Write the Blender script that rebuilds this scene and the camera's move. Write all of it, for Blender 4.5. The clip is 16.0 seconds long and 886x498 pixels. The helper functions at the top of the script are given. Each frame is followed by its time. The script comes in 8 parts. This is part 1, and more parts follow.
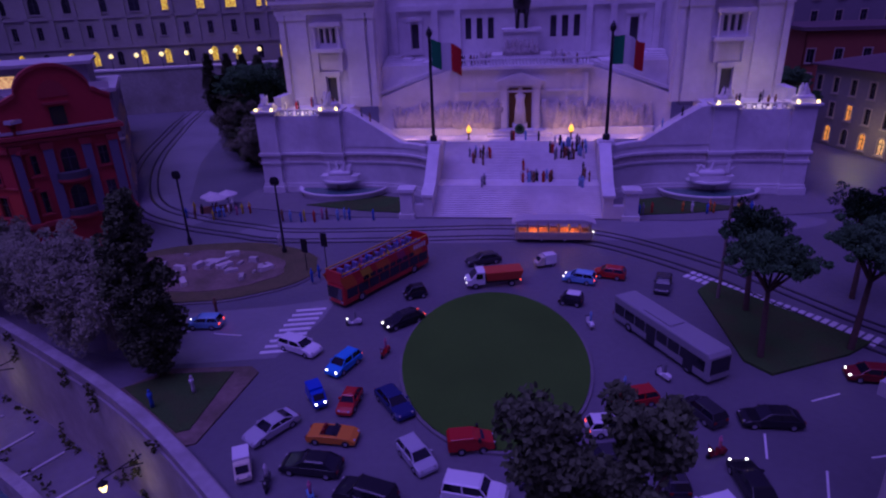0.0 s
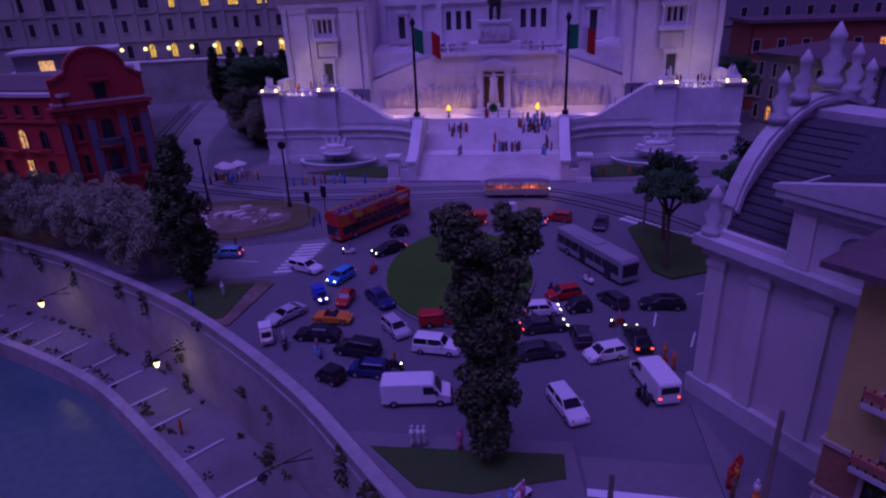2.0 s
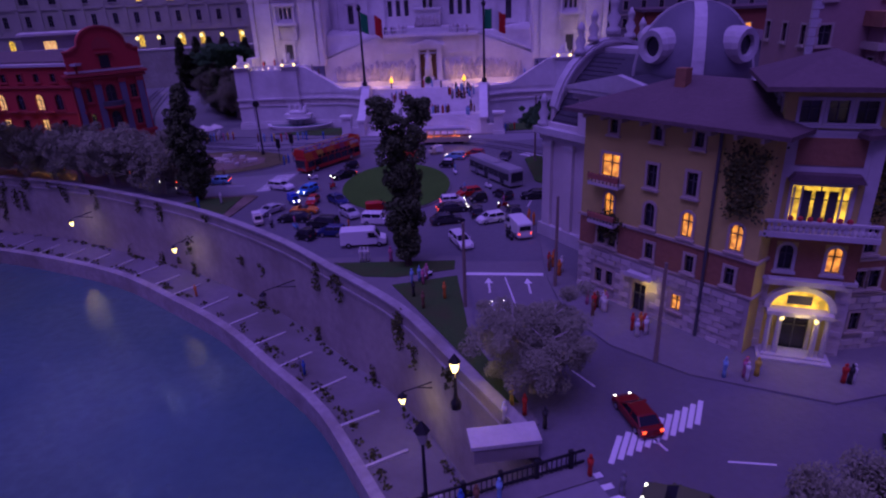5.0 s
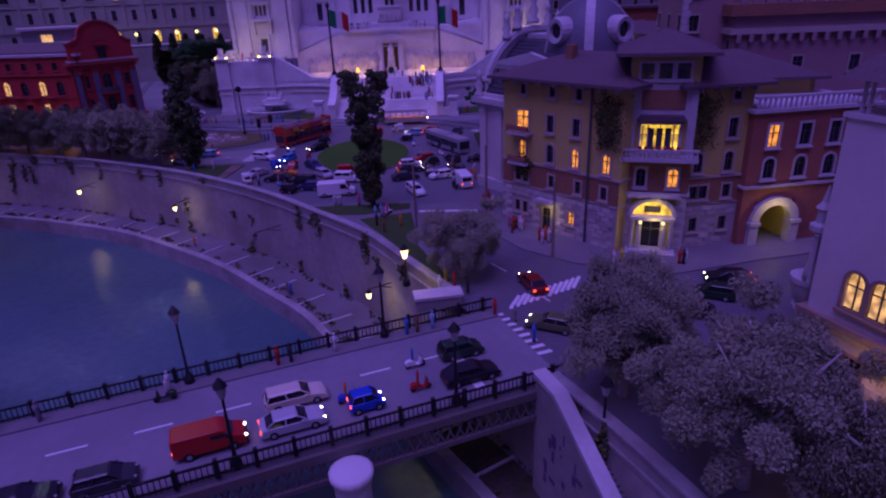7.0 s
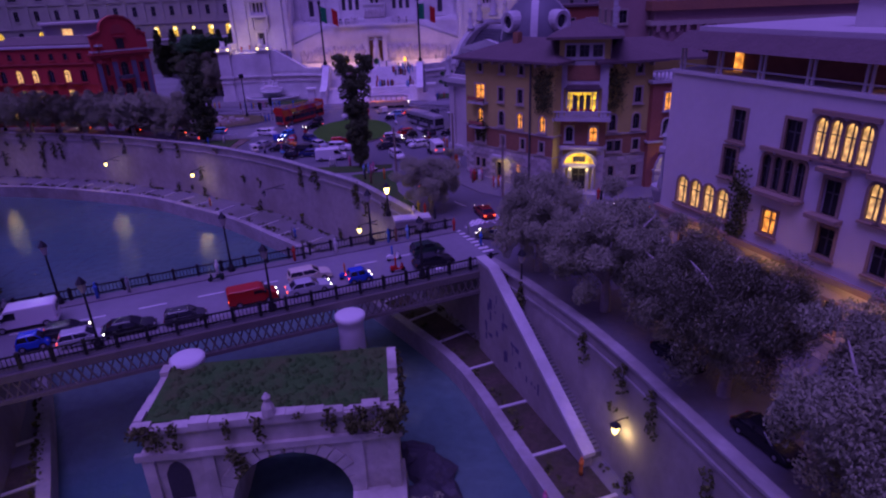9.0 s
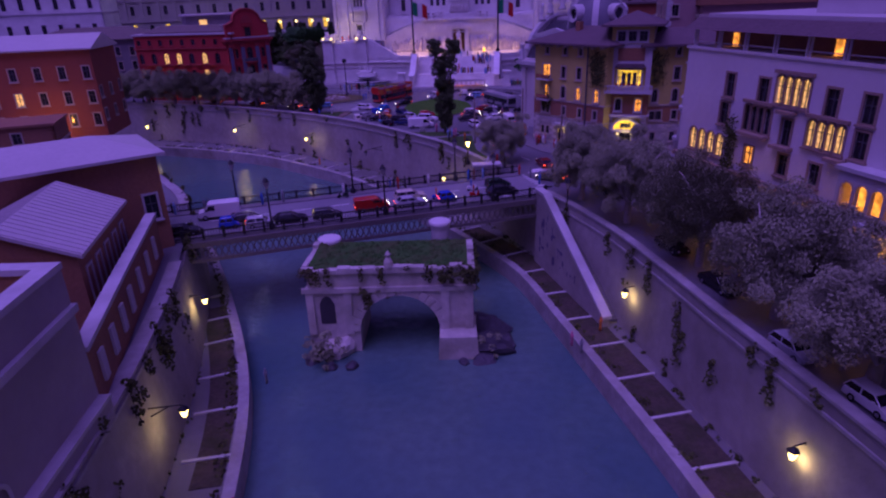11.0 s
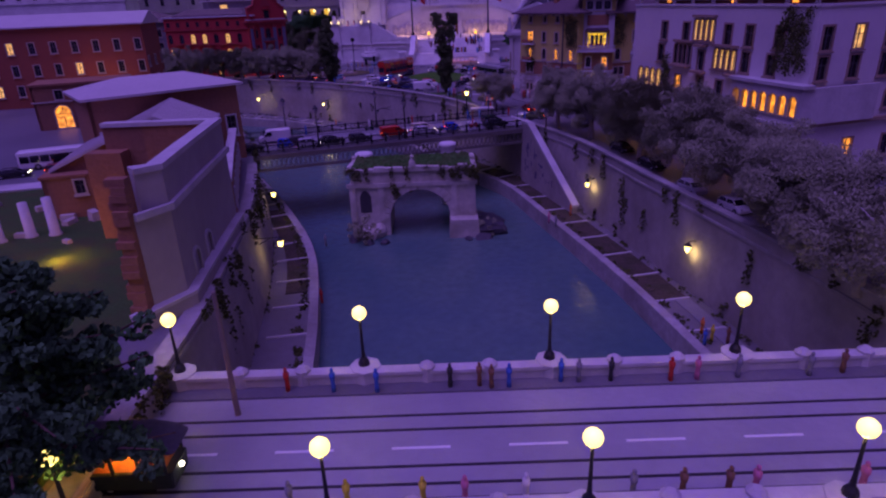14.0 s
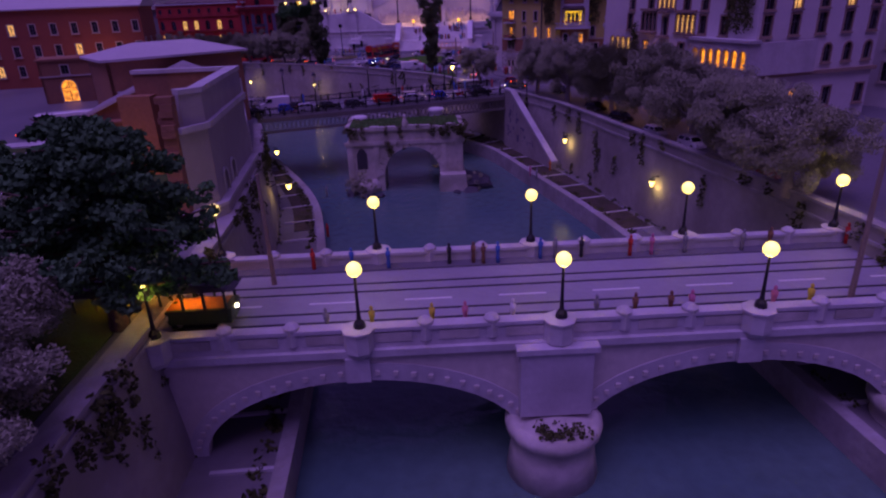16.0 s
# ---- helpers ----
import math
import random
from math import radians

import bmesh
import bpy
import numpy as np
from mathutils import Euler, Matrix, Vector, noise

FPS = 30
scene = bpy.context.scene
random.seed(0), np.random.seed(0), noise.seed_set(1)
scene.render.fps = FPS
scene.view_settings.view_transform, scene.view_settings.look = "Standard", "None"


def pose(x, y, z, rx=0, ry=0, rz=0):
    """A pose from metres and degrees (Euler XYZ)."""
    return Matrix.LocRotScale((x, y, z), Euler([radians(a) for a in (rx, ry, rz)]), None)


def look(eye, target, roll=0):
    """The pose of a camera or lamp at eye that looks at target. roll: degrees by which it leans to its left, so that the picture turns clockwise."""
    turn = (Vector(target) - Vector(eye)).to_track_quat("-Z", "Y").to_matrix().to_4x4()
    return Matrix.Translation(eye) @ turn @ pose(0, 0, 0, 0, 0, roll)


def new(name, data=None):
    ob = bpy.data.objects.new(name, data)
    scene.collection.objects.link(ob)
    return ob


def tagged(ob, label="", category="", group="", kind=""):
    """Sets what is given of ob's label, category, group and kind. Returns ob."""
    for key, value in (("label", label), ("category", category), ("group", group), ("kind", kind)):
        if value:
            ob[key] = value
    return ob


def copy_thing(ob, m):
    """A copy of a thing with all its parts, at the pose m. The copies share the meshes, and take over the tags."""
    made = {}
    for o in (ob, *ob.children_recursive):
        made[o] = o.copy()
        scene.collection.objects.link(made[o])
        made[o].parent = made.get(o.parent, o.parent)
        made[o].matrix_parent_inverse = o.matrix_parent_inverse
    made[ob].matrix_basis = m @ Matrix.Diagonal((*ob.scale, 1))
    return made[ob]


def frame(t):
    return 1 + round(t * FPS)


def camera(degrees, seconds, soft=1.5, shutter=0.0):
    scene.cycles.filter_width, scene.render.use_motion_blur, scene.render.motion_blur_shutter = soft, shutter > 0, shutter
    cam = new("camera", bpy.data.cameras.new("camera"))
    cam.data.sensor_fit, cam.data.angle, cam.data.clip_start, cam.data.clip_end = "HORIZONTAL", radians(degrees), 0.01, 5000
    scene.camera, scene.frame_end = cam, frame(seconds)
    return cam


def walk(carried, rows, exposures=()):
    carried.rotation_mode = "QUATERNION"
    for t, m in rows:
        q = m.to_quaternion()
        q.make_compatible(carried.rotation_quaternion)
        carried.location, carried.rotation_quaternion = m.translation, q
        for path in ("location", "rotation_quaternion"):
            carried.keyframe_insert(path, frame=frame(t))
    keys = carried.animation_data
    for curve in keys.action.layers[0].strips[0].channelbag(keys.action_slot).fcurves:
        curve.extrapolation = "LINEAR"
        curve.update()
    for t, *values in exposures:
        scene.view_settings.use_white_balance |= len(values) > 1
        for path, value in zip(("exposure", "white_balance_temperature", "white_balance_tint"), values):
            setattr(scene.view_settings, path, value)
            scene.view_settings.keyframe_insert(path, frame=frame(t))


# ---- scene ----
# The place is a 1:87 model town: lengths below are full-size metres times S.
S = 1 / 87
cam = camera(72.2, 16.0, soft=2.2)
METRES, EYE, TURN = 156.0, 32.5, 3.7
ROWS = [
    (0.0, 0.0, 0.0, 0.0, -0.91, -22.58, 2.19),
    (0.5, 0.003, -0.026, -0.0012, -0.56, -22.57, 2.16),
    (1.0, 0.0066, -0.0551, -0.0023, -0.47, -22.55, 2.19),
    (1.5, 0.0099, -0.0827, -0.0043, -0.81, -22.51, 2.2),
    (2.0, 0.0129, -0.1133, -0.0073, -1.45, -22.52, 2.23),
    (2.5, 0.0157, -0.1419, -0.0098, -2.07, -22.58, 2.21),
    (3.0, 0.0178, -0.1745, -0.013, -2.81, -22.59, 2.2),
    (3.5, 0.0198, -0.2054, -0.0153, -3.48, -22.59, 2.21),
    (4.0, 0.0218, -0.2395, -0.0181, -4.2, -22.56, 2.22),
    (6.5, 0.0236, -0.4061, -0.0259, -7.86, -22.62, 2.22),
    (7.0, 0.023, -0.4382, -0.0267, -8.58, -22.61, 2.2),
    (7.5, 0.022, -0.4688, -0.0273, -9.3, -22.62, 2.21),
    (8.0, 0.0205, -0.5046, -0.028, -10.05, -22.61, 2.2),
    (8.5, 0.0176, -0.5395, -0.0281, -10.48, -22.67, 2.16),
    (9.0, 0.0142, -0.5764, -0.0284, -9.86, -22.72, 2.14),
    (9.5, 0.009, -0.6122, -0.0289, -8.14, -22.71, 2.05),
    (10.0, 0.0025, -0.6545, -0.0301, -5.62, -22.63, 2.01),
    (12.5, -0.0264, -0.8329, -0.0368, -2.23, -22.59, 1.97),
    (13.0, -0.0317, -0.8615, -0.044, -2.93, -22.56, 1.98),
    (13.5, -0.0365, -0.8864, -0.0526, -3.52, -22.51, 2.05),
    (14.0, -0.0412, -0.9121, -0.0607, -4.1, -22.55, 2.13),
    (14.5, -0.0456, -0.9334, -0.0676, -4.61, -22.56, 2.12),
    (15.0, -0.0496, -0.9529, -0.0755, -5.09, -22.53, 2.12),
    (15.5, -0.0529, -0.9683, -0.0818, -5.47, -22.55, 2.14),
    (16.0, -0.0562, -0.9827, -0.088, -5.8, -22.56, 2.14),
]
walk(cam, [(t, pose(0, 0, EYE * S, 0, 0, TURN) @ pose(METRES * S * x, METRES * S * y, METRES * S * z, 90 + pitch, roll, yaw)) for t, x, y, z, yaw, pitch, roll in ROWS],
     [(0.0, -0.16, 5900, 17), (3.5, 0.15, 6500, 12), (7.0, 0.24, 6500, 10), (10.0, 0.52, 6850, 9), (13.5, 0.38, 7200, 8), (16.0, 0.24, 8700, 4)])

# ---- light: the violet dusk lighting of the hall, from above ----
world = bpy.data.worlds.new("dusk")
scene.world = world
world.use_nodes = True
world.node_tree.nodes["Background"].inputs[0].default_value = (0.235, 0.123, 1.0, 1)
world.node_tree.nodes["Background"].inputs[1].default_value = 0.23
dusk = bpy.data.lights.new("dusk_light", "SUN")
dusk.energy, dusk.color, dusk.angle = 2.15, (0.31, 0.181, 1.0), radians(50)
new("dusk_light", dusk).matrix_world = look((0, 0, 3), (0.6, 0.9, 0))


def lamp(x, y, z, watts, color=(1.0, 0.62, 0.22), size=0.25):
    """A small warm lamp of the town; watts at full size."""
    d = bpy.data.lights.new("lamp_light", "POINT")
    d.energy, d.color, d.shadow_soft_size = watts * S * S, color, size * S
    ob = new("lamp_light", d)
    ob.location = (x * S, y * S, z * S)
    return ob


# spotlights on the ceiling of the hall, which glint in the river
for x, y, z in ((-96, 159, 84), (-62, 73, 107), (-137, 152, 97)):
    lamp(x, y, z, 9000, (0.62, 0.62, 1.0), 0.4)

# ---- materials ----
MATS = {}


def mat(name, color, rough=0.7, metal=0.0, vary=0.25, grain=3.0, big=0.25, bump=0.2, glow=None, spec=0.4, shift=None, island=0.0):
    """Painted or cast model surface: grain at two scales, relief, and a tint that wanders towards shift."""
    m = bpy.data.materials.new(name)
    m.use_nodes = True
    nt = m.node_tree
    p = nt.nodes["Principled BSDF"]
    p.inputs["Roughness"].default_value, p.inputs["Metallic"].default_value = rough, metal
    p.inputs["Specular IOR Level"].default_value = spec
    if glow:
        p.inputs["Emission Color"].default_value = (*glow[:3], 1)
        p.inputs["Emission Strength"].default_value = glow[3]
    tc = nt.nodes.new("ShaderNodeTexCoord")
    sc = nt.nodes.new("ShaderNodeVectorMath")
    sc.operation = "SCALE"
    sc.inputs["Scale"].default_value = 1 / S
    nt.links.new(tc.outputs["Object"], sc.inputs[0])
    n1, n2 = nt.nodes.new("ShaderNodeTexNoise"), nt.nodes.new("ShaderNodeTexNoise")
    for n, s in ((n1, grain), (n2, big)):
        n.inputs["Scale"].default_value = s
        n.inputs["Detail"].default_value = 6
        nt.links.new(sc.outputs[0], n.inputs["Vector"])
    dark = [c * (1 - vary) for c in color]
    light = [min(1, c * (1 + vary)) for c in color]
    far = shift or [c * (1 - vary * 0.7) for c in color]
    r1 = nt.nodes.new("ShaderNodeMix")
    r1.data_type = "RGBA"
    r1.inputs[6].default_value, r1.inputs[7].default_value = (*dark, 1), (*light, 1)
    nt.links.new(n1.outputs["Fac"], r1.inputs[0])
    mr = nt.nodes.new("ShaderNodeMapRange")
    mr.inputs[1].default_value, mr.inputs[2].default_value = 0.42, 0.72
    mr.inputs[4].default_value = 0.75 if vary > 0 else 0
    nt.links.new(n2.outputs["Fac"], mr.inputs[0])
    r2 = nt.nodes.new("ShaderNodeMix")
    r2.data_type = "RGBA"
    r2.inputs[7].default_value = (*far, 1)
    nt.links.new(mr.outputs[0], r2.inputs[0])
    nt.links.new(r1.outputs[2], r2.inputs[6])
    out = r2.outputs[2]
    if island:
        g, oi = nt.nodes.new("ShaderNodeNewGeometry"), nt.nodes.new("ShaderNodeObjectInfo")
        ad = nt.nodes.new("ShaderNodeMath")
        nt.links.new(g.outputs["Random Per Island"], ad.inputs[0])
        nt.links.new(oi.outputs["Random"], ad.inputs[1])
        fr = nt.nodes.new("ShaderNodeMath")
        fr.operation = "FRACT"
        nt.links.new(ad.outputs[0], fr.inputs[0])
        mv = nt.nodes.new("ShaderNodeMapRange")
        mv.inputs[3].default_value, mv.inputs[4].default_value = 1 - island, 1 + island
        nt.links.new(fr.outputs[0], mv.inputs[0])
        hs = nt.nodes.new("ShaderNodeHueSaturation")
        nt.links.new(mv.outputs[0], hs.inputs["Value"])
        nt.links.new(out, hs.inputs["Color"])
        out = hs.outputs[0]
    nt.links.new(out, p.inputs["Base Color"])
    if bump:
        b = nt.nodes.new("ShaderNodeBump")
        b.inputs["Strength"].default_value, b.inputs["Distance"].default_value = bump, 0.25 * S
        nt.links.new(n1.outputs["Fac"], b.inputs["Height"])
        nt.links.new(b.outputs[0], p.inputs["Normal"])
    if glow and vary > 0:
        ge = nt.nodes.new("ShaderNodeMapRange")
        ge.inputs[1].default_value, ge.inputs[2].default_value = 0.38, 0.62
        ge.inputs[3].default_value, ge.inputs[4].default_value = glow[3] * 0.35, glow[3] * 1.35
        nt.links.new(n1.outputs["Fac"], ge.inputs[0])
        nt.links.new(ge.outputs[0], p.inputs["Emission Strength"])
    MATS[name] = m
    return m


marble = mat("white_marble", (0.70, 0.68, 0.66), 0.6, vary=0.14, grain=0.8, big=0.16, bump=0.3, shift=(0.50, 0.47, 0.46))
warmstone = mat("travertine", (0.56, 0.52, 0.45), 0.75, vary=0.2, grain=1.5, big=0.15, shift=(0.42, 0.38, 0.33))
ruinstone = mat("ruin_travertine", (0.52, 0.485, 0.43), 0.85, vary=0.3, grain=1.1, big=0.22, bump=0.5, shift=(0.22, 0.21, 0.15))
relief_m = mat("carved_relief", (0.52, 0.47, 0.44), 0.7, vary=0.4, grain=2.2, big=0.6, bump=0.9)
asphalt = mat("cobbled_asphalt", (0.135, 0.13, 0.145), 0.55, vary=0.18, grain=1.6, big=0.06, bump=0.25, shift=(0.09, 0.085, 0.10), spec=0.5)
lightroad = mat("worn_light_road", (0.22, 0.21, 0.23), 0.6, vary=0.12, grain=1.4, big=0.1, shift=(0.15, 0.145, 0.16))
paving = mat("pavement_slabs", (0.17, 0.16, 0.165), 0.75, vary=0.2, grain=1.5, big=0.2)
deckm = mat("bridge_asphalt", (0.31, 0.30, 0.325), 0.5, vary=0.1, grain=1.5, big=0.12, shift=(0.23, 0.22, 0.24))
paint = mat("road_paint", (0.72, 0.70, 0.70), 0.6, vary=0.15, grain=4)
grass = mat("lawn", (0.05, 0.10, 0.028), 0.95, vary=0.4, grain=5, big=0.3, bump=0.6, spec=0.1, shift=(0.075, 0.07, 0.03))
lawn2 = mat("roundabout_lawn", (0.058, 0.14, 0.022), 0.95, vary=0.32, grain=8, big=0.1, bump=0.6, spec=0.1)
earth = mat("excavated_earth", (0.20, 0.15, 0.12), 0.95, vary=0.4, grain=2, big=0.3, bump=0.7, spec=0.1, shift=(0.10, 0.09, 0.05))
quaym = mat("quay_paving", (0.17, 0.16, 0.165), 0.8, vary=0.2, grain=1.2, big=0.15, shift=(0.11, 0.105, 0.09))
wallm = mat("embankment_stone", (0.325, 0.30, 0.28), 0.85, vary=0.26, grain=0.9, big=0.13, bump=0.4, shift=(0.19, 0.17, 0.145))
weathered = mat("weathered_coping", (0.35, 0.33, 0.325), 0.85, vary=0.3, grain=1.3, big=0.22, bump=0.4, shift=(0.19, 0.175, 0.15))
copem = mat("pale_coping", (0.50, 0.48, 0.48), 0.75, vary=0.15, grain=2, big=0.3, shift=(0.36, 0.34, 0.33))
moss = mat("ivy", (0.075, 0.085, 0.03), 0.9, vary=0.5, grain=4, bump=0.5, spec=0.1, island=0.4)
redm = mat("red_plaster", (0.43, 0.04, 0.045), 0.8, vary=0.15, grain=1.2, big=0.15, shift=(0.38, 0.04, 0.035))
ochre = mat("ochre_plaster", (0.52, 0.45, 0.14), 0.85, vary=0.16, grain=1.2, big=0.15, shift=(0.40, 0.32, 0.09))
brickm = mat("red_brick", (0.34, 0.13, 0.085), 0.9, vary=0.25, grain=3, big=0.2, bump=0.4, shift=(0.25, 0.09, 0.06))
brownm = mat("brown_brick", (0.29, 0.14, 0.075), 0.9, vary=0.25, grain=2.5, big=0.2, bump=0.4, shift=(0.22, 0.115, 0.075))
pinkm = mat("pink_plaster", (0.27, 0.08, 0.05), 0.85, vary=0.15, grain=1.2, big=0.15)
paleplaster = mat("pale_plaster", (0.60, 0.56, 0.56), 0.8, vary=0.06, grain=1.2, big=0.1, shift=(0.50, 0.46, 0.46))
churchm = mat("church_stone", (0.58, 0.54, 0.52), 0.8, vary=0.1, grain=1.2, big=0.12, shift=(0.48, 0.44, 0.42))
oldwall = mat("old_grey_wall", (0.36, 0.33, 0.32), 0.9, vary=0.14, grain=1.0, big=0.1, shift=(0.28, 0.25, 0.24), bump=0.3)
stonebl = mat("rusticated_stone", (0.46, 0.42, 0.38), 0.85, vary=0.18, grain=2, big=0.4, island=0.22, bump=0.4)
tilem = mat("roof_tile", (0.125, 0.085, 0.09), 0.75, vary=0.25, grain=2.5, big=0.3, bump=0.4)
tin = mat("pale_roof", (0.48, 0.44, 0.44), 0.6, vary=0.12, grain=2, big=0.2)
leadm = mat("lead_dome", (0.135, 0.13, 0.155), 0.55, vary=0.15, grain=1.2, big=0.15)
slate = mat("slate", (0.05, 0.047, 0.058), 0.6, vary=0.25, grain=2.5, bump=0.4)
trimm = mat("trim_stone", (0.42, 0.36, 0.30), 0.8, vary=0.15, grain=2)
# dark trim paint; also colours the sheets that imitate shade in the monument's openings
dark_trim_shade = mat("dark_trim_and_opening_shade", (0.075, 0.075, 0.085), 0.7, vary=0.2, grain=4)
iron = mat("black_iron", (0.02, 0.02, 0.024), 0.5, vary=0.2, grain=3, metal=0.3)
steel = mat("rail_steel", (0.05, 0.045, 0.05), 0.4, metal=0.4, vary=0.2, grain=3)
bridgepaint = mat("grey_green_girder", (0.14, 0.125, 0.115), 0.6, vary=0.25, grain=2)
pole_m = mat("wooden_pole", (0.22, 0.17, 0.14), 0.8, vary=0.2, grain=3)
bark = mat("bark", (0.10, 0.065, 0.045), 0.95, vary=0.4, grain=3, bump=0.6)
olive = mat("grey_green_leaves", (0.255, 0.265, 0.17), 0.9, vary=0.3, grain=1.0, big=0.3, bump=0, spec=0.1, island=0.16)
cypm = mat("dark_green_leaves", (0.085, 0.11, 0.05), 0.9, vary=0.4, grain=2, big=0.5, bump=0, spec=0.15, island=0.4)
pinem = mat("pine_leaves", (0.055, 0.125, 0.05), 0.9, vary=0.35, grain=2, big=0.5, bump=0, spec=0.15, island=0.4)
darkwin = mat("dark_glass", (0.018, 0.018, 0.024), 0.12, vary=0.1, grain=1, bump=0, spec=0.6)
gold = mat("gold_mosaic", (0.30, 0.17, 0.05), 0.5, vary=0.25, grain=3, metal=0.4)
bronze = mat("bronze", (0.045, 0.04, 0.04), 0.45, vary=0.2, metal=0.6)
rubber = mat("tyre_rubber", (0.012, 0.012, 0.013), 0.8, vary=0.2)
chrome = mat("rim_metal", (0.5, 0.5, 0.52), 0.3, metal=0.8, vary=0.1)
carglass = mat("car_glass", (0.012, 0.013, 0.018), 0.06, vary=0, bump=0, spec=0.8)
lit_warm = mat("lit_window", (0.5, 0.3, 0.1), 0.5, vary=0.4, grain=1.3, bump=0, glow=(1.0, 0.34, 0.05, 1.1))
lit_yellow = mat("lit_window_yellow", (0.5, 0.4, 0.1), 0.5, vary=0.4, grain=1.3, bump=0, glow=(1.0, 0.58, 0.05, 0.9))
lit_pale = mat("lit_window_pale", (0.5, 0.4, 0.2), 0.5, vary=0.4, grain=1.3, bump=0, glow=(1.0, 0.52, 0.17, 0.85))
globe_m = mat("lamp_globe", (0.9, 0.8, 0.5), 0.4, vary=0, bump=0, glow=(1.0, 0.76, 0.24, 1.7))
flame_m = mat("lantern_flame", (0.9, 0.7, 0.3), 0.4, vary=0, bump=0, glow=(1.0, 0.74, 0.24, 4.0))
torch_m = mat("torch_fire", (0.8, 0.5, 0.1), 0.5, vary=0, bump=0, glow=(1.0, 0.50, 0.03, 1.8))
head_m = mat("headlight_on", (0.9, 0.9, 0.8), 0.3, vary=0, bump=0, glow=(1.0, 0.95, 0.75, 6.0))
tail_m = mat("tail_light_on", (0.6, 0.05, 0.02), 0.3, vary=0, bump=0, glow=(1.0, 0.07, 0.02, 3.0))
lens_m = mat("lamp_lens_off", (0.35, 0.33, 0.33), 0.2, vary=0, bump=0)
redlens = mat("tail_lens_off", (0.20, 0.015, 0.012), 0.25, vary=0, bump=0)

water = mat("river_water", (0.085, 0.155, 0.14), 0.03, vary=0.3, grain=0.8, big=0.05, bump=0.6, spec=0.5, shift=(0.035, 0.10, 0.125))


# ---- mesh helpers ----
def finish(bm, smooth=False):
    bmesh.ops.recalc_face_normals(bm, faces=bm.faces)
    for v in bm.verts:
        v.co *= S
    for f in bm.faces:
        f.smooth = smooth
    me = bpy.data.meshes.new("mesh")
    bm.to_mesh(me)
    bm.free()
    return me


def part(name, bm, material, parent=None, label="", smooth=False, at=None):
    """One mesh object from a bmesh in full-size metres, under a thing or part."""
    me = bm if isinstance(bm, bpy.types.Mesh) else finish(bm, smooth)
    if not me.materials:
        me.materials.append(material)
    ob = new(name, me)
    if parent:
        ob.parent = parent
    if at is not None:
        ob.matrix_basis = at
    if label:
        ob["label"] = label
    return ob


def P(x, y, z=0, rz=0, rx=0, ry=0):
    return pose(x * S, y * S, z * S, rx, ry, rz)


def thing(name, x, y, z, rz, label, category, group="", kind=""):
    ob = new(name)
    ob.empty_display_size = S
    ob.matrix_basis = P(x, y, z, rz)
    return tagged(ob, label, category, group, kind)


def setting(name, bm, material, label, category="", smooth=False):
    return tagged(part(name, bm, material, None, "", smooth), label, category, "", "structure")


def bx(bm, x0, x1, y0, y1, z0, z1, tx=0.0, ty=0.0):
    v = [bm.verts.new(c) for c in ((x0, y0, z0), (x1, y0, z0), (x1, y1, z0), (x0, y1, z0),
         (x0 + tx, y0 + ty, z1), (x1 - tx, y0 + ty, z1), (x1 - tx, y1 - ty, z1), (x0 + tx, y1 - ty, z1))]
    for f in ((3, 2, 1, 0), (4, 5, 6, 7), (0, 1, 5, 4), (1, 2, 6, 5), (2, 3, 7, 6), (3, 0, 4, 7)):
        bm.faces.new([v[i] for i in f])
    return bm


def box(x0, x1, y0, y1, z0, z1, tx=0.0, ty=0.0):
    return bx(bmesh.new(), x0, x1, y0, y1, z0, z1, tx, ty)


def lathe(bm, prof, n=12, x=0.0, y=0.0, z=0.0, a0=0.0, a1=360.0, sx=1.0, sy=1.0):
    """Turned shape from (radius, height) pairs; a part turn when a1 - a0 < 360."""
    full = a1 - a0 >= 360
    k = n if full else n + 1
    rings = []
    for r, h in prof:
        rings.append([bm.verts.new((x + sx * r * math.cos(radians(a0 + (a1 - a0) * i / n)), y + sy * r * math.sin(radians(a0 + (a1 - a0) * i / n)), z + h)) for i in range(k)])
    for a, b in zip(rings, rings[1:]):
        for i in range(n):
            j = (i + 1) % k
            bm.faces.new((a[i], a[j], b[j], b[i]))
    bm.faces.new(rings[-1])
    bm.faces.new(rings[0][::-1])
    return bm


def cy(bm, x, y, z0, z1, r0, r1=None, n=10):
    return lathe(bm, [(r0, z0), (r0 if r1 is None else r1, z1)], n, x, y)


def ball(bm, x, y, z, r, n=10, sz=1.0, sx=1.0, sy=1.0):
    prof = [(max(0.02, math.sin(math.pi * i / 6)) * r, -math.cos(math.pi * i / 6) * r * sz) for i in range(7)]
    return lathe(bm, prof, n, x, y, z, sx=sx, sy=sy)


def prism(bm, pts, z0, z1):
    a = [bm.verts.new((x, y, z0)) for x, y in pts]
    b = [bm.verts.new((x, y, z1)) for x, y in pts]
    bm.faces.new(a[::-1])
    bm.faces.new(b)
    for i in range(len(pts)):
        j = (i + 1) % len(pts)
        bm.faces.new((a[i], a[j], b[j], b[i]))
    return bm


def side(bm, pts, y0, y1, inset=0.0):
    """A solid from an outline in x and z, spanning y0 to y1."""
    a = [bm.verts.new((x, y0 + inset, z)) for x, z in pts]
    b = [bm.verts.new((x, y1 - inset, z)) for x, z in pts]
    bm.faces.new(a)
    bm.faces.new(b[::-1])
    for i in range(len(pts)):
        j = (i + 1) % len(pts)
        bm.faces.new((a[i], b[i], b[j], a[j]))
    return bm


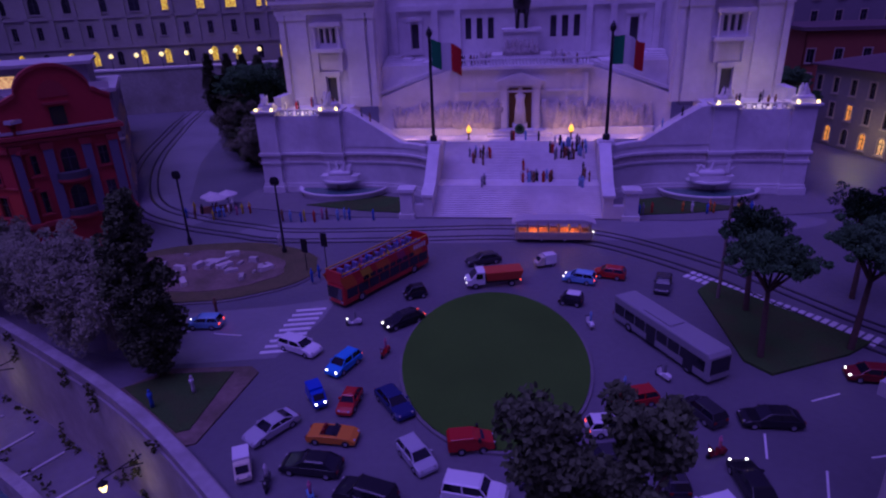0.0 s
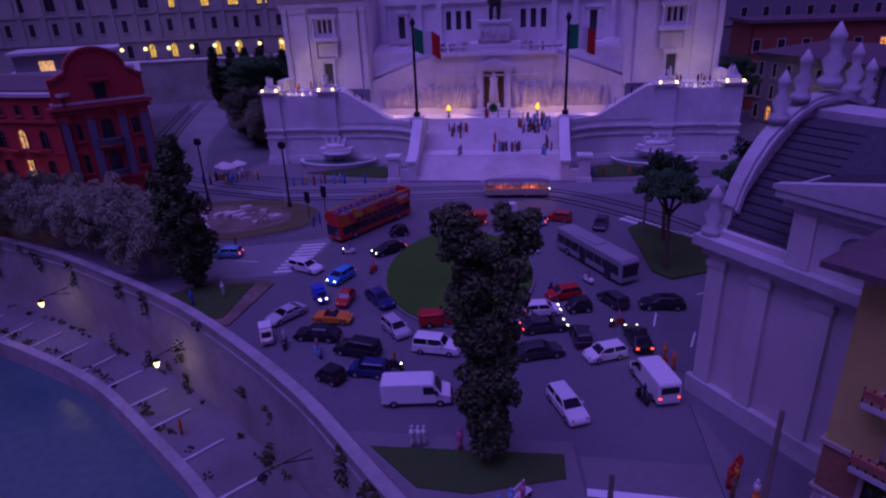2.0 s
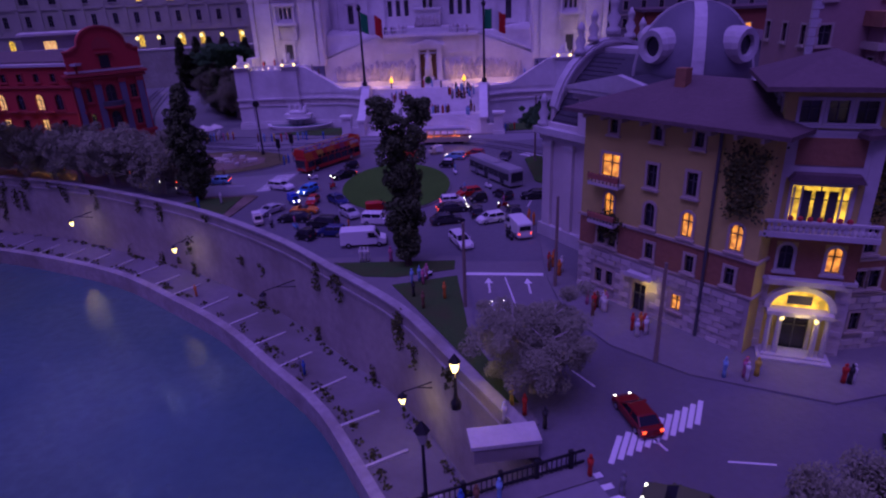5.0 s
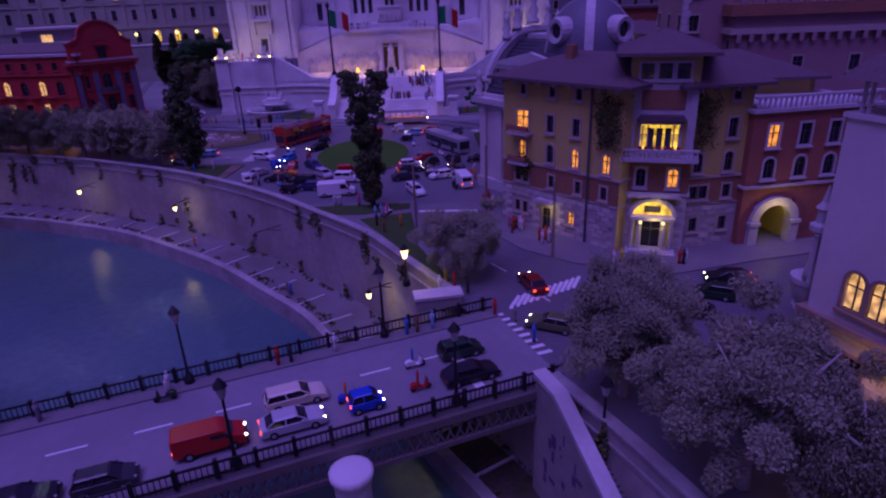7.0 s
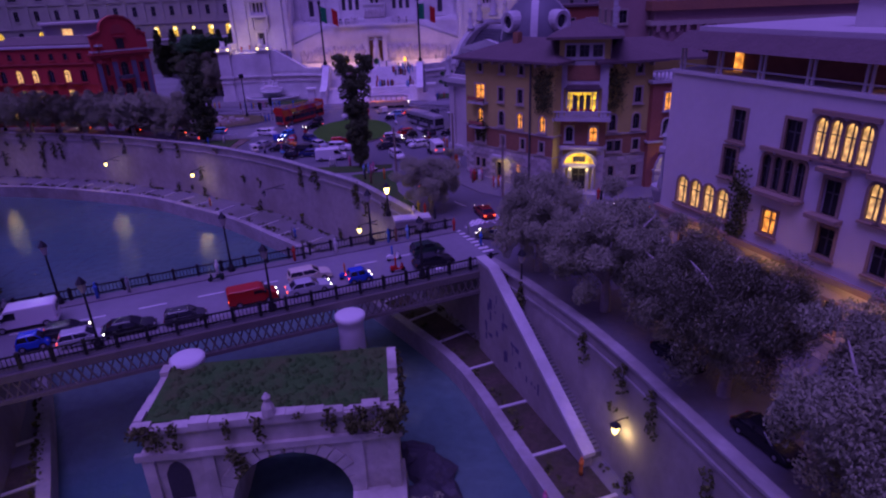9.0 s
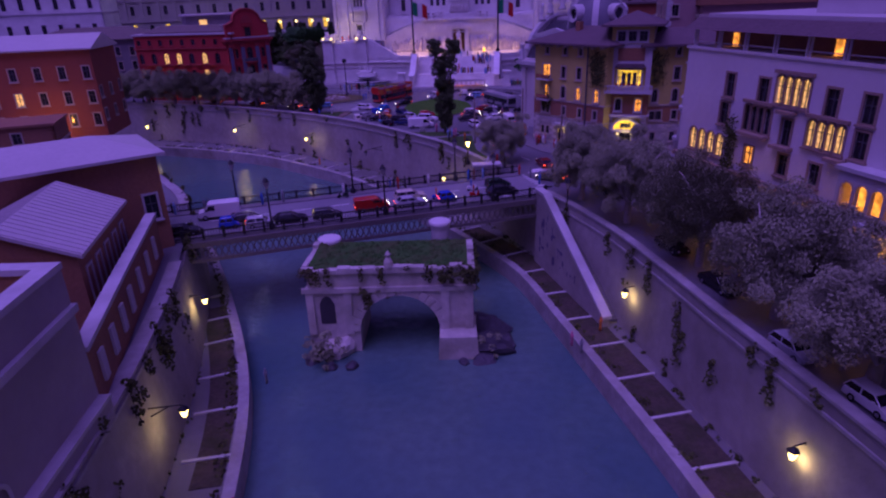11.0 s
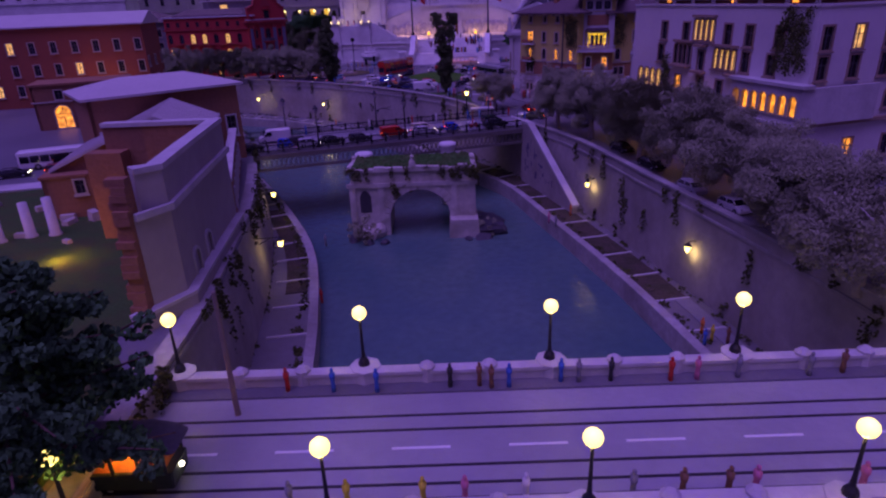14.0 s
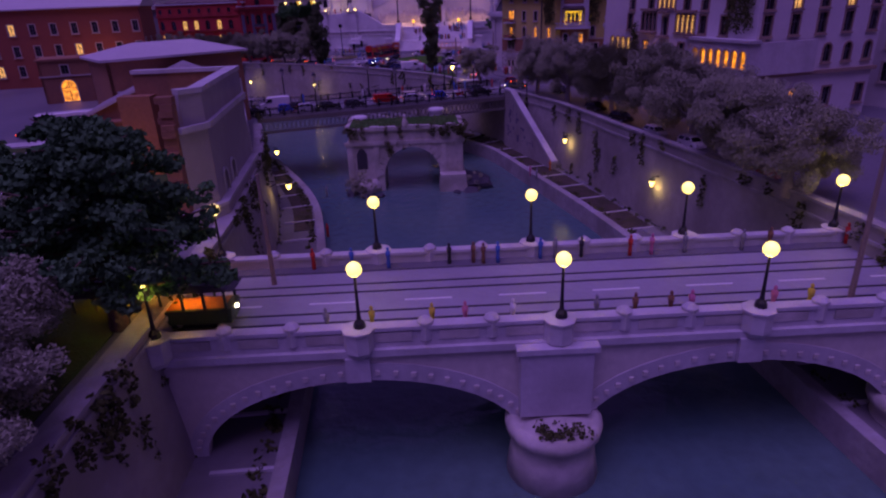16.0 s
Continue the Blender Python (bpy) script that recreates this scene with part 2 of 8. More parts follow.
def smooth_path(pts, step=2.0):
    """A rounded line through the points."""
    out = []
    q = [Vector(p) for p in pts]
    for i in range(len(q) - 1):
        p0, p1, p2, p3 = q[max(i - 1, 0)], q[i], q[i + 1], q[min(i + 2, len(q) - 1)]
        k = max(1, int((p2 - p1).length / step))
        for j in range(k):
            t = j / k
            out.append(0.5 * ((2 * p1) + (p2 - p0) * t + (2 * p0 - 5 * p1 + 4 * p2 - p3) * t * t + (3 * p1 - p0 - 3 * p2 + p3) * t ** 3))
    return out + [q[-1]]


def offset(path, d):
    out = []
    for i, p in enumerate(path):
        t = (path[min(i + 1, len(path) - 1)] - path[max(i - 1, 0)]).normalized()
        out.append(Vector((p.x - t.y * d, p.y + t.x * d)))
    return out


def strip(bm, path, d0, d1, z0, z1, lean=0.0):
    """A band along a path between two sideways offsets, with thickness; lean shifts the foot of side d0."""
    a, b, c = offset(path, d0), offset(path, d1), offset(path, d0 + lean)
    rows = [[bm.verts.new((*p[i], z)) for i in range(len(path))] for p, z in ((c, z0), (b, z0), (b, z1), (a, z1))]
    for i in range(len(path) - 1):
        for k in range(4):
            r, s = rows[k], rows[(k + 1) % 4]
            bm.faces.new((r[i], r[i + 1], s[i + 1], s[i]))
    bm.faces.new([r[0] for r in rows])
    bm.faces.new([r[-1] for r in rows][::-1])
    return bm


def clump(bm, x, y, z, r, n, rnd, flat_=0.6, leaf=0.35, soft=False):
    for _ in range(n):
        a, b, q = rnd.uniform(0, 6.283), rnd.uniform(-1, 1), r * (1.05 * rnd.random() ** 0.45 if soft else rnd.uniform(0.6, 1.0))
        c = math.sqrt(1 - b * b)
        p = Vector((x + q * c * math.cos(a), y + q * c * math.sin(a), z + q * b * flat_))
        u = Vector((rnd.uniform(-1, 1), rnd.uniform(-1, 1), rnd.uniform(-1, 1))).normalized() * leaf
        v = u.orthogonal().normalized() * leaf * 0.6
        bm.faces.new([bm.verts.new(p + s) for s in ((-u, v * 1.3, u) if soft else (-u, v, u, -v))])


# ---- the banks, the river and the ground ----
NE = smooth_path([(-260, 92), (-160, 86), (-112, 76.5), (-87, 70.7), (-61, 60.6), (-41, 48.8), (-30, 41.2), (-21.5, 34), (-12, 24.6), (-4.7, 15.5), (2.8, 5.9), (7.2, -2.6), (12.6, -14), (18.4, -28.4),
                  (22.2, -38), (25.3, -48), (29, -67), (31.7, -80), (34.3, -95), (36, -107), (38, -125), (42, -160), (46, -200)], 3)
NEQ = smooth_path([(-260, 78), (-160, 72), (-95, 62), (-76, 57.6), (-60, 51.2), (-44, 42.6), (-32.3, 33.2), (-21.3, 23.2), (-12.4, 12.6), (-5.5, 3.9), (2, -10.5), (10.2, -24.5), (14.7, -33.8),
                   (18.2, -48), (20.6, -58), (24.2, -74), (27, -91), (29, -107), (30.5, -125), (34, -160), (38, -200)], 3)
SW = smooth_path([(-260, 50), (-140, 36), (-92, 24), (-62, 6), (-44, -14), (-34.5, -28), (-26.6, -50), (-21.5, -70.5), (-19.2, -85), (-17.7, -97), (-17.2, -107), (-17, -125), (-17, -160), (-17, -200)], 3)
SWQ = smooth_path([(-260, 42), (-140, 30), (-88, 18), (-56, 0), (-39, -16), (-31, -29), (-21, -50), (-16, -63.6), (-13, -78), (-11, -92), (-10, -107), (-9, -125), (-8, -160), (-8, -200)], 3)

bm = bmesh.new()
bm.faces.new([bm.verts.new((p.x, p.y, 0)) for p in offset(NE, 0.2)] + [bm.verts.new((x, y, 0)) for x, y in ((900, -200), (900, 900), (-900, 900), (-900, 92))])
bm.faces.new([bm.verts.new((p.x, p.y, 0)) for p in offset(SW, -0.2)][::-1] + [bm.verts.new((x, y, 0)) for x, y in ((-900, 50), (-900, -200))])
bmesh.ops.triangulate(bm, faces=bm.faces)
setting("ground", bm, asphalt, "dark cobbled street surface of the model town", "ground")

bm = box(-900, 900, -200, 140, -13.5, -12.5)
setting("water", bm, water, "dark teal river water with small ripples", "water")

for nm, wl, qd, sgn in (("north", NE, NEQ, -1), ("south", SW, SWQ, 1)):
    # quay: kerb along the water and paving back to the wall
    bm = bmesh.new()
    qa, wa = qd, wl
    n = 140
    def at(path, u):
        f = u * (len(path) - 1)
        i = min(int(f), len(path) - 2)
        return path[i].lerp(path[i + 1], f - i)
    top = [[bm.verts.new((*(at(p, k / n)), -10.2)) for k in range(n + 1)] for p in (qa, wa)]
    low = [bm.verts.new((*(at(qa, k / n)), -13.2)) for k in range(n + 1)]
    for k in range(n):
        bm.faces.new((top[0][k], top[0][k + 1], top[1][k + 1], top[1][k]))
        bm.faces.new((low[k], low[k + 1], top[0][k + 1], top[0][k]))
    setting("pavement", bm, quaym, "worn stone paving of the lower river quay", "pavement")
    bm = bmesh.new()
    strip(bm, qd, 0.15 * sgn, -0.95 * sgn, -13.3, -9.95)
    setting("trim", bm, weathered, "weathered stone edge of the river quay", "kerb")
    top = 0.7 if nm == "north" else 0.0
    runs = [(wl, top)]
    if nm == "north":
        cutoff = [[p for p in wl if p.y >= -16], [p for p in wl if -29 <= p.y <= -13], [p for p in wl if p.y <= -27]]
        runs = [(cutoff[0], top), (cutoff[1], -1.0), (cutoff[2], top)]
    else:
        cutoff = [[p for p in wl if p.y >= -29 and p.x < -20 or p.x < -60], [p for p in wl if -50 <= p.y <= -26 and p.x > -60], [p for p in wl if p.y <= -47]]
        runs = [(cutoff[0], top), (cutoff[1], -1.0), (cutoff[2], top)]
    for k, (run, tp) in enumerate(runs):
        setting("wall_" + nm, strip(bmesh.new(), run, 0.0, 1.0 * sgn * -1, -10.4 - 0.01 * k, tp, lean=(0.3 if nm == "north" else 1.1) * sgn), wallm, "tall stained stone embankment wall along the river", "wall")
        if tp < -0.5:
            continue
        bm = bmesh.new()
        strip(bm, run, 0.22 * sgn, -0.8 * sgn if nm == "north" else -1.25 * sgn, tp, tp + 0.26)
        strip(bm, run, 0.2 * sgn, 0.0, -0.75, -0.45)
        setting("trim", bm, weathered, "weathered coping stones along the embankment wall", "coping")

# ---- builders for buildings ----
def facade(bm, m, L, H, ops, th=0.5, z0=0.0):
    """A wall with true openings (x0, x1, z0, z1), on the local plane y = 0, thickness inwards."""
    xs = sorted({0.0, L, *[o[0] for o in ops], *[o[1] for o in ops]})
    zs = sorted({z0, H, *[o[2] for o in ops], *[o[3] for o in ops]})
    hole = lambda a, c: any(o[0] - 1e-4 < a < o[1] and o[2] - 1e-4 < c < o[3] for o in ops)
    solid = [[not hole((xs[i] + xs[i + 1]) / 2, (zs[k] + zs[k + 1]) / 2) for k in range(len(zs) - 1)] for i in range(len(xs) - 1)]
    cache = {}

    def v(x, y, z):
        if (x, y, z) not in cache:
            cache[(x, y, z)] = bm.verts.new(m @ Vector((x, y, z)))
        return cache[(x, y, z)]
    for i in range(len(xs) - 1):
        for k in range(len(zs) - 1):
            if not solid[i][k]:
                continue
            a, b, c, d = xs[i], xs[i + 1], zs[k], zs[k + 1]
            bm.faces.new((v(a, 0, c), v(b, 0, c), v(b, 0, d), v(a, 0, d)))
            bm.faces.new((v(a, th, d), v(b, th, d), v(b, th, c), v(a, th, c)))
            if i == 0 or not solid[i - 1][k]:
                bm.faces.new((v(a, th, c), v(a, 0, c), v(a, 0, d), v(a, th, d)))
            if i == len(xs) - 2 or not solid[i + 1][k]:
                bm.faces.new((v(b, 0, c), v(b, th, c), v(b, th, d), v(b, 0, d)))
            if k == 0 or not solid[i][k - 1]:
                bm.faces.new((v(a, th, c), v(b, th, c), v(b, 0, c), v(a, 0, c)))
            if k == len(zs) - 2 or not solid[i][k + 1]:
                bm.faces.new((v(a, 0, d), v(b, 0, d), v(b, th, d), v(a, th, d)))


def outline(w, h, arch, grow=0.0):
    if not arch:
        return [(-w / 2 - grow, -grow), (w / 2 + grow, -grow), (w / 2 + grow, h + grow), (-w / 2 - grow, h + grow)]
    r = w / 2
    pts = [(-r - grow, -grow), (r + grow, -grow)]
    return pts + [((r + grow) * math.cos(math.pi * i / 8), h - r + (r + grow) * math.sin(math.pi * i / 8)) for i in range(9)]


WIN = {}


def window_meshes(w, h, arch):
    key = (round(w, 2), round(h, 2), arch)
    if key not in WIN:
        bm = bmesh.new()
        a, b = outline(w, h, arch), outline(w, h, arch, 0.24)
        rings = [[bm.verts.new((x, y, z)) for x, z in pts] for pts, y in ((a, 0.3), (a, -0.12), (b, -0.12), (b, 0.02))]
        for p, q in zip(rings, rings[1:]):
            for i in range(len(p)):
                j = (i + 1) % len(p)
                bm.faces.new((p[i], p[j], q[j], q[i]))
        bx(bm, -w / 2 - 0.35, w / 2 + 0.35, -0.3, 0.05, -0.36, -0.16)
        frame_me = finish(bm)
        bm = bmesh.new()
        bx(bm, -0.05, 0.05, 0.12, 0.2, 0.0, h - 0.05)
        bx(bm, -w / 2, w / 2, 0.121, 0.199, h * 0.6, h * 0.6 + 0.09)
        bar_me = finish(bm)
        bm = bmesh.new()
        side(bm, outline(w, h, arch, 0.02), 0.2, 0.26)
        WIN[key] = (frame_me, bar_me, finish(bm))
    return WIN[key]


def own(me, material):
    key = (me.name, material.name)
    if key not in WIN:
        c = me.copy()
        c.materials.clear()
        c.materials.append(material)
        WIN[key] = c
    return WIN[key]


def window(parent, m, w, h, arch, lit, trim, name="window"):
    f, b, p = window_meshes(w, h, arch)
    ms = m.copy()
    ms.translation = m.translation * S
    fr = part(name, own(f, trim), trim, parent, at=ms)
    part("glazing_bar", own(b, dark_trim_shade), dark_trim_shade, fr)
    part("pane", own(p, lit or darkwin), None, fr, "glowing warm window pane" if lit else "")
    return fr


def roof_bm(kind, x0, x1, y0, y1, H, rise, over, bm=None):
    bm = bm or bmesh.new()
    a, b, c, d = x0 - over, x1 + over, y0 - over, y1 + over
    t = 0.35
    if kind == "flat":
        bx(bm, a, b, c, d, H, H + rise)
        return bm
    bx(bm, a, b, c, d, H, H + t)
    lo = [bm.verts.new(q) for q in ((a, c, H + t), (b, c, H + t), (b, d, H + t), (a, d, H + t))]
    w, l = d - c, b - a
    if kind == "hip":
        k = min(w, l) / 2 * 0.96
        if l >= w:
            r = [bm.verts.new((a + k, (c + d) / 2, H + rise)), bm.verts.new((b - k, (c + d) / 2, H + rise))]
            fs = ((0, 1, 5, 4), (1, 2, 5), (2, 3, 4, 5), (3, 0, 4))
        else:
            r = [bm.verts.new(((a + b) / 2, c + k, H + rise)), bm.verts.new(((a + b) / 2, d - k, H + rise))]
            fs = ((0, 1, 4), (1, 2, 5, 4), (2, 3, 5), (3, 0, 4, 5))
    else:
        r = [bm.verts.new((a, (c + d) / 2, H + rise)), bm.verts.new((b, (c + d) / 2, H + rise))]
        fs = ((0, 1, 5, 4), (1, 2, 5), (2, 3, 4, 5), (3, 0, 4))
    vs = lo + r
    for f in fs:
        bm.faces.new([vs[i] for i in f])
    return bm


def row(z, h, w, xs, arch=False, lit=None):
    return (z, h, w, xs, arch, lit or {})


def even(L, n, margin=1.6):
    return [L / 2] if n == 1 else [margin + (L - 2 * margin) * i / (n - 1) for i in range(n)]


def house(name, label, x, y, rz, L, D, H, wallmat, front=(), left=(), right=(), back=(), roof=("hip", 3, 0.6, None), bands=(), trim=None, z=0.0, category="building"):
    """A building: four walls with openings, windows, bands and roof. Front on local y = 0."""
    trim = trim or trimm
    ob = thing(name, x, y, z, rz, label, category)
    for sd, Ls, m in ((front, L, Matrix()), (right, D, pose(L, 0, 0, 0, 0, 90)), (back, L, pose(L, D, 0, 0, 0, 180)), (left, D, pose(0, D, 0, 0, 0, -90))):
        ops = [(xc - w / 2, xc + w / 2, zz, zz + h) for zz, h, w, xs, arch, lit in sd for xc in xs]
        bm = bmesh.new()
        if m == Matrix() or sd is back:
            facade(bm, m, Ls, H, ops)
        else:
            facade(bm, m @ Matrix.Translation((0.5, 0, 0)), Ls - 1.0, H, [(a - 0.5, b - 0.5, c, d) for a, b, c, d in ops])
        part("wall", bm, wallmat, ob)
        for zz, h, w, xs, arch, lit in sd:
            for i, xc in enumerate(xs):
                if lit.get(i) == "open":
                    continue
                window(ob, m @ Matrix.Translation((xc, 0, zz)), w, h, arch, lit.get(i), trim, "door" if zz < 0.3 and h > 2.2 else "window")
    for zb, hb, pr in bands:
        bm = bmesh.new()
        bx(bm, -pr, L + pr, -pr, D + pr, zb, zb + hb)
        part("cornice", bm, trim, ob)
    kind, rise, over, rm = roof
    part("roof", roof_bm(kind, 0, L, 0, D, H + 0.004, rise, over), rm or tilem, ob)
    return ob


# ---- the white monument ----
MA, CX, CY = -5.0, 7.0, 103.4
mon = thing("monument", CX, CY, 0, MA, "vast white marble monument with stairs, towers and carved frieze", "monument")
MC, MS = math.cos(radians(MA)), math.sin(radians(MA))


def mw(dx, dy):
    """A point on the monument's own axes, in the town's plan."""
    return CX + dx * MC - dy * MS, CY + dx * MS + dy * MC


def mpart(name, bm, m=None, label="", smooth=False):
    return part(name, bm, m or marble, mon, label, smooth)


def ledge(bm, x0, x1, y0, y1, z, h=0.5, pr=0.5):
    bx(bm, x0 - pr, x1 + pr, y0 - pr, y1 + pr, z, z + h)
    bx(bm, x0 - pr * 0.5, x1 + pr * 0.5, y0 - pr * 0.5, y1 + pr * 0.5, z - h * 0.7, z - 0.002)


def carved(bm, rnd, x, y, z, h, lean=0.0):
    """One mass of a carved group: a draped, leaning column with a knob."""
    n0 = len(bm.verts)
    k = rnd.uniform(0.8, 1.2)
    lathe(bm, [(0.24 * h * k, 0), (0.2 * h * k, h * 0.3), (0.13 * h, h * 0.55), (0.17 * h * k, h * 0.74), (0.07 * h, h * 0.84), (0.085 * h, h * 0.92), (0.03 * h, h)], 7, 0, 0, 0, sx=1.0, sy=0.75)
    bm.verts.ensure_lookup_table()
    vs = bm.verts[n0:]
    bmesh.ops.rotate(bm, cent=(0, 0, 0), matrix=Matrix.Rotation(lean, 3, "Y") @ Matrix.Rotation(rnd.uniform(0, 6.28), 3, "Z"), verts=vs)
    bmesh.ops.translate(bm, vec=(x, y, z), verts=vs)


def statue_group(dx, dy, z, s, seed, material, lying=False):
    """A plain abstract group of carved masses."""
    rnd = random.Random(seed)
    bm = bmesh.new()
    for i in range(7):
        carved(bm, rnd, rnd.uniform(-1, 1) * s * (1.5 if lying else 0.9), rnd.uniform(-0.4, 0.4) * s, 0.1 * s, rnd.uniform(0.9, 1.3 if lying else 2.1) * s, rnd.uniform(-0.9, 0.9) * (1.0 if lying else 0.45))
    bx(bm, -1.2 * s, 1.2 * s, -0.6 * s, 0.6 * s, 0, 0.4 * s, 0.15, 0.1)
    x, y = mw(dx, dy)
    ob = part("sculpture", bm, material, None, "", True, P(x, y, z, MA))
    return tagged(ob, "carved white marble sculpture group on a pedestal of the monument", "sculpture", "monument sculptures")


def arc_wall(bm, pts, th, z0, z1, out=0.0):
    """An upright band along a plan line; tops may differ from end to end."""
    f, b = offset(pts, -out), offset(pts, th)
    n = len(pts)
    hi = z1 if isinstance(z1, list) else [z1] * n
    rows = [[bm.verts.new((*q[i], z)) for i, z in enumerate(zz)] for q, zz in ((f, [z0] * n), (f, hi), (b, hi), (b, [z0] * n))]
    for i in range(n - 1):
        for k in range(4):
            r, s_ = rows[k], rows[(k + 1) % 4]
            bm.faces.new((r[i], r[i + 1], s_[i + 1], s_[i]))
    bm.faces.new([r[0] for r in rows]), bm.faces.new([r[-1] for r in rows][::-1])
    return bm


for sg in (-1, 1):
    lo, hi = sorted((sg * 31.1, sg * 46.4))
    mpart("podium", box(lo + 0.1, hi - 0.1, 0.0, 14, 0, 14.0))
    mpart("podium_base", box(lo - 0.4, hi + 0.4, -0.4, 13, 0, 1.2))
    mpart("podium_base", box(lo - 0.25, hi + 0.25, -0.25, 13.2, 1.2, 1.7))
    mpart("podium_frieze", box(lo + 0.03, hi - 0.03, -0.12, 13.8, 5.9, 7.0), relief_m, "grey carved band of ornament")
    mpart("podium_moulding", box(lo - 0.3, hi + 0.3, -0.34, 13.9, 7.0, 7.4))
    mpart("podium_moulding", box(lo - 0.2, hi + 0.2, -0.24, 13.75, 5.55, 5.9))
    for i, a in enumerate(((lo, lo + 3.5), (hi - 3.5, hi))):
        mpart("pier", box(a[0], a[1], -0.8, 2.6, 0, 14.4))
        for zl, hl, ol in ((14.4, 0.28, 0.25), (14.68, 0.3, 0.5), (6.98, 0.46, 0.32), (5.5, 0.36, 0.2)):
            mpart("pier_moulding", box(a[0] - ol, a[1] + ol, -0.8 - ol, 2.6 + ol, zl, zl + hl))
        mpart("pier_base", box(a[0] - 0.35, a[1] + 0.35, -1.15, 2.95, 0, 1.3))
        mpart("pier_base", box(a[0] - 0.18, a[1] + 0.18, -0.98, 2.78, 1.3, 1.8))
        mpart("pedestal", box(a[0] + 0.4, a[1] - 0.4, -0.3, 2.2, 14.98, 15.6))
        xm = (a[0] + a[1]) / 2
        statue_group(xm, 0.9, 15.6, 1.15, int(xm) + 99, marble)
        for k in (-1.4, 1.5):
            x, y = mw(xm + k, -0.95)
            lt = part("floodlight", ball(bmesh.new(), 0, 0, 0.28, 0.26), flame_m, None, "", True, P(x, y, 14.98))
            tagged(lt, "small glowing warm floodlight on a marble pier", "lamp", "monument floodlights")
    x, y = mw((lo + hi) / 2, 3.2)
    lamp(x, y, 16.6, 520, (1.0, 0.68, 0.36), 0.4)
    mpart("terrace_parapet", box(hi - 2.6, hi - 1.2, 5.6, 11, 14.001, 16.4) if sg > 0 else box(lo + 1.2, lo + 2.6, 5.6, 11, 14.001, 16.4))
    bm = bmesh.new()
    for k in range(5):
        xx = lo + 4.6 + k * (hi - lo - 9.2) / 4
        m4 = Matrix.Translation((xx, 0.34, 14.42)) @ Matrix.Rotation(radians(90), 4, "X")
        rr = [[bm.verts.new(m4 @ Vector((r * math.cos(6.2832 * i / 14), r * math.sin(6.2832 * i / 14), d))) for i in range(14)] for r, d in ((0.44, -0.12), (0.44, 0.12), (0.24, 0.12), (0.24, -0.12))]
        for p, q in zip(rr, rr[1:] + rr[:1]):
            for i in range(14):
                bm.faces.new((p[i], p[(i + 1) % 14], q[(i + 1) % 14], q[i]))
    bx(bm, lo + 3.5, hi - 3.5, 0.1, 0.6, 14.84, 15.02)
    mpart("balustrade", bm, None, "parapet of open stone rings")
    # tower: plinth, broad corner piers, recessed middle bay with doorway, balcony and slit window
    a, b = sorted((sg * 26.5, sg * 45.0))
    c = (a + b) / 2
    ops = [(c - 1.0 - a, c + 1.0 - a, 14.4, 19.0), (c - 1.5 - a, c - 0.8 - a, 25.2, 27.8), (c - 0.35 - a, c + 0.35 - a, 25.2, 27.8), (c + 0.8 - a, c + 1.5 - a, 25.2, 27.8)]
    bm = bmesh.new()
    facade(bm, Matrix.Translation((a, 12, 0)), b - a, 38, ops, 0.8, 13.5)
    bx(bm, a, a + 0.8, 12.8, 30, 13.5, 38), bx(bm, b - 0.8, b, 12.8, 30, 13.5, 38)
    mpart("tower", bm)
    for q0, q1 in ((a + 0.25, a + 1.3), (a + 1.9, a + 5.6), (b - 5.6, b - 1.9), (b - 1.3, b - 0.25)):
        mpart("tower_pilaster", box(q0, q1, 11.35, 11.998, 15.4, 29.4))
        mpart("pilaster_base", box(q0 - 0.2, q1 + 0.2, 11.1, 11.997, 13.6, 15.4))
        mpart("pilaster_capital", box(q0 - 0.2, q1 + 0.2, 11.15, 11.996, 29.4, 30.3))
    mpart("tower_architrave", box(a - 0.25, b + 0.25, 11.1, 11.995, 30.3, 31.4))
    mpart("tower_cornice", box(a - 0.9, b + 0.9, 10.4, 11.994, 32.2, 32.8))
    mpart("tower_cornice", box(a - 0.5, b + 0.5, 10.8, 11.993, 31.5, 32.19))
    mpart("tower_attic", box(a + 0.3, b - 0.3, 11.3, 11.992, 33.0, 37.9))
    for k in range(26):
        q = a - 0.2 + k * (b - a) / 25
        mpart("dentil", box(q, q + 0.34, 10.65, 10.8, 31.75, 32.19))
    mpart("door_frame", box(c - 1.6, c - 1.02, 11.6, 11.991, 14.0, 19.4))
    mpart("door_frame", box(c + 1.02, c + 1.6, 11.6, 11.991, 14.0, 19.4))
    mpart("door_lintel", box(c - 1.9, c + 1.9, 11.4, 11.99, 19.4, 20.1))
    for q in (c - 2.7, c + 1.9):
        mpart("bracket", side(bmesh.new(), [(q, 20.2), (q + 0.8, 20.2), (q + 0.8, 23.6), (q, 23.6)], 10.9, 11.989, 0.1))
        mpart("window_column", lathe(bmesh.new(), [(0.36, 24.3), (0.28, 24.6), (0.25, 27.8), (0.4, 28.2)], 10, q + 0.4, 11.4))
    mpart("balcony", box(c - 3.1, c + 3.1, 10.7, 11.988, 23.6, 24.3))
    mpart("window_entablature", box(c - 2.9, c + 2.9, 10.95, 11.987, 28.2, 28.9))
    mpart("window_panel", box(c - 1.8, c + 1.8, 11.7, 11.986, 20.6, 23.2))
    # dark sheet behind door and slits, painted in place of the shade indoors
    mpart("window", box(c - 2.4, c + 2.4, 12.85, 13.1, 14, 30), dark_trim_shade, "dark backing sheet standing in for the shade inside the openings")
    # side stair climbing to the podium behind a curving wall with a carved band
    s = sg
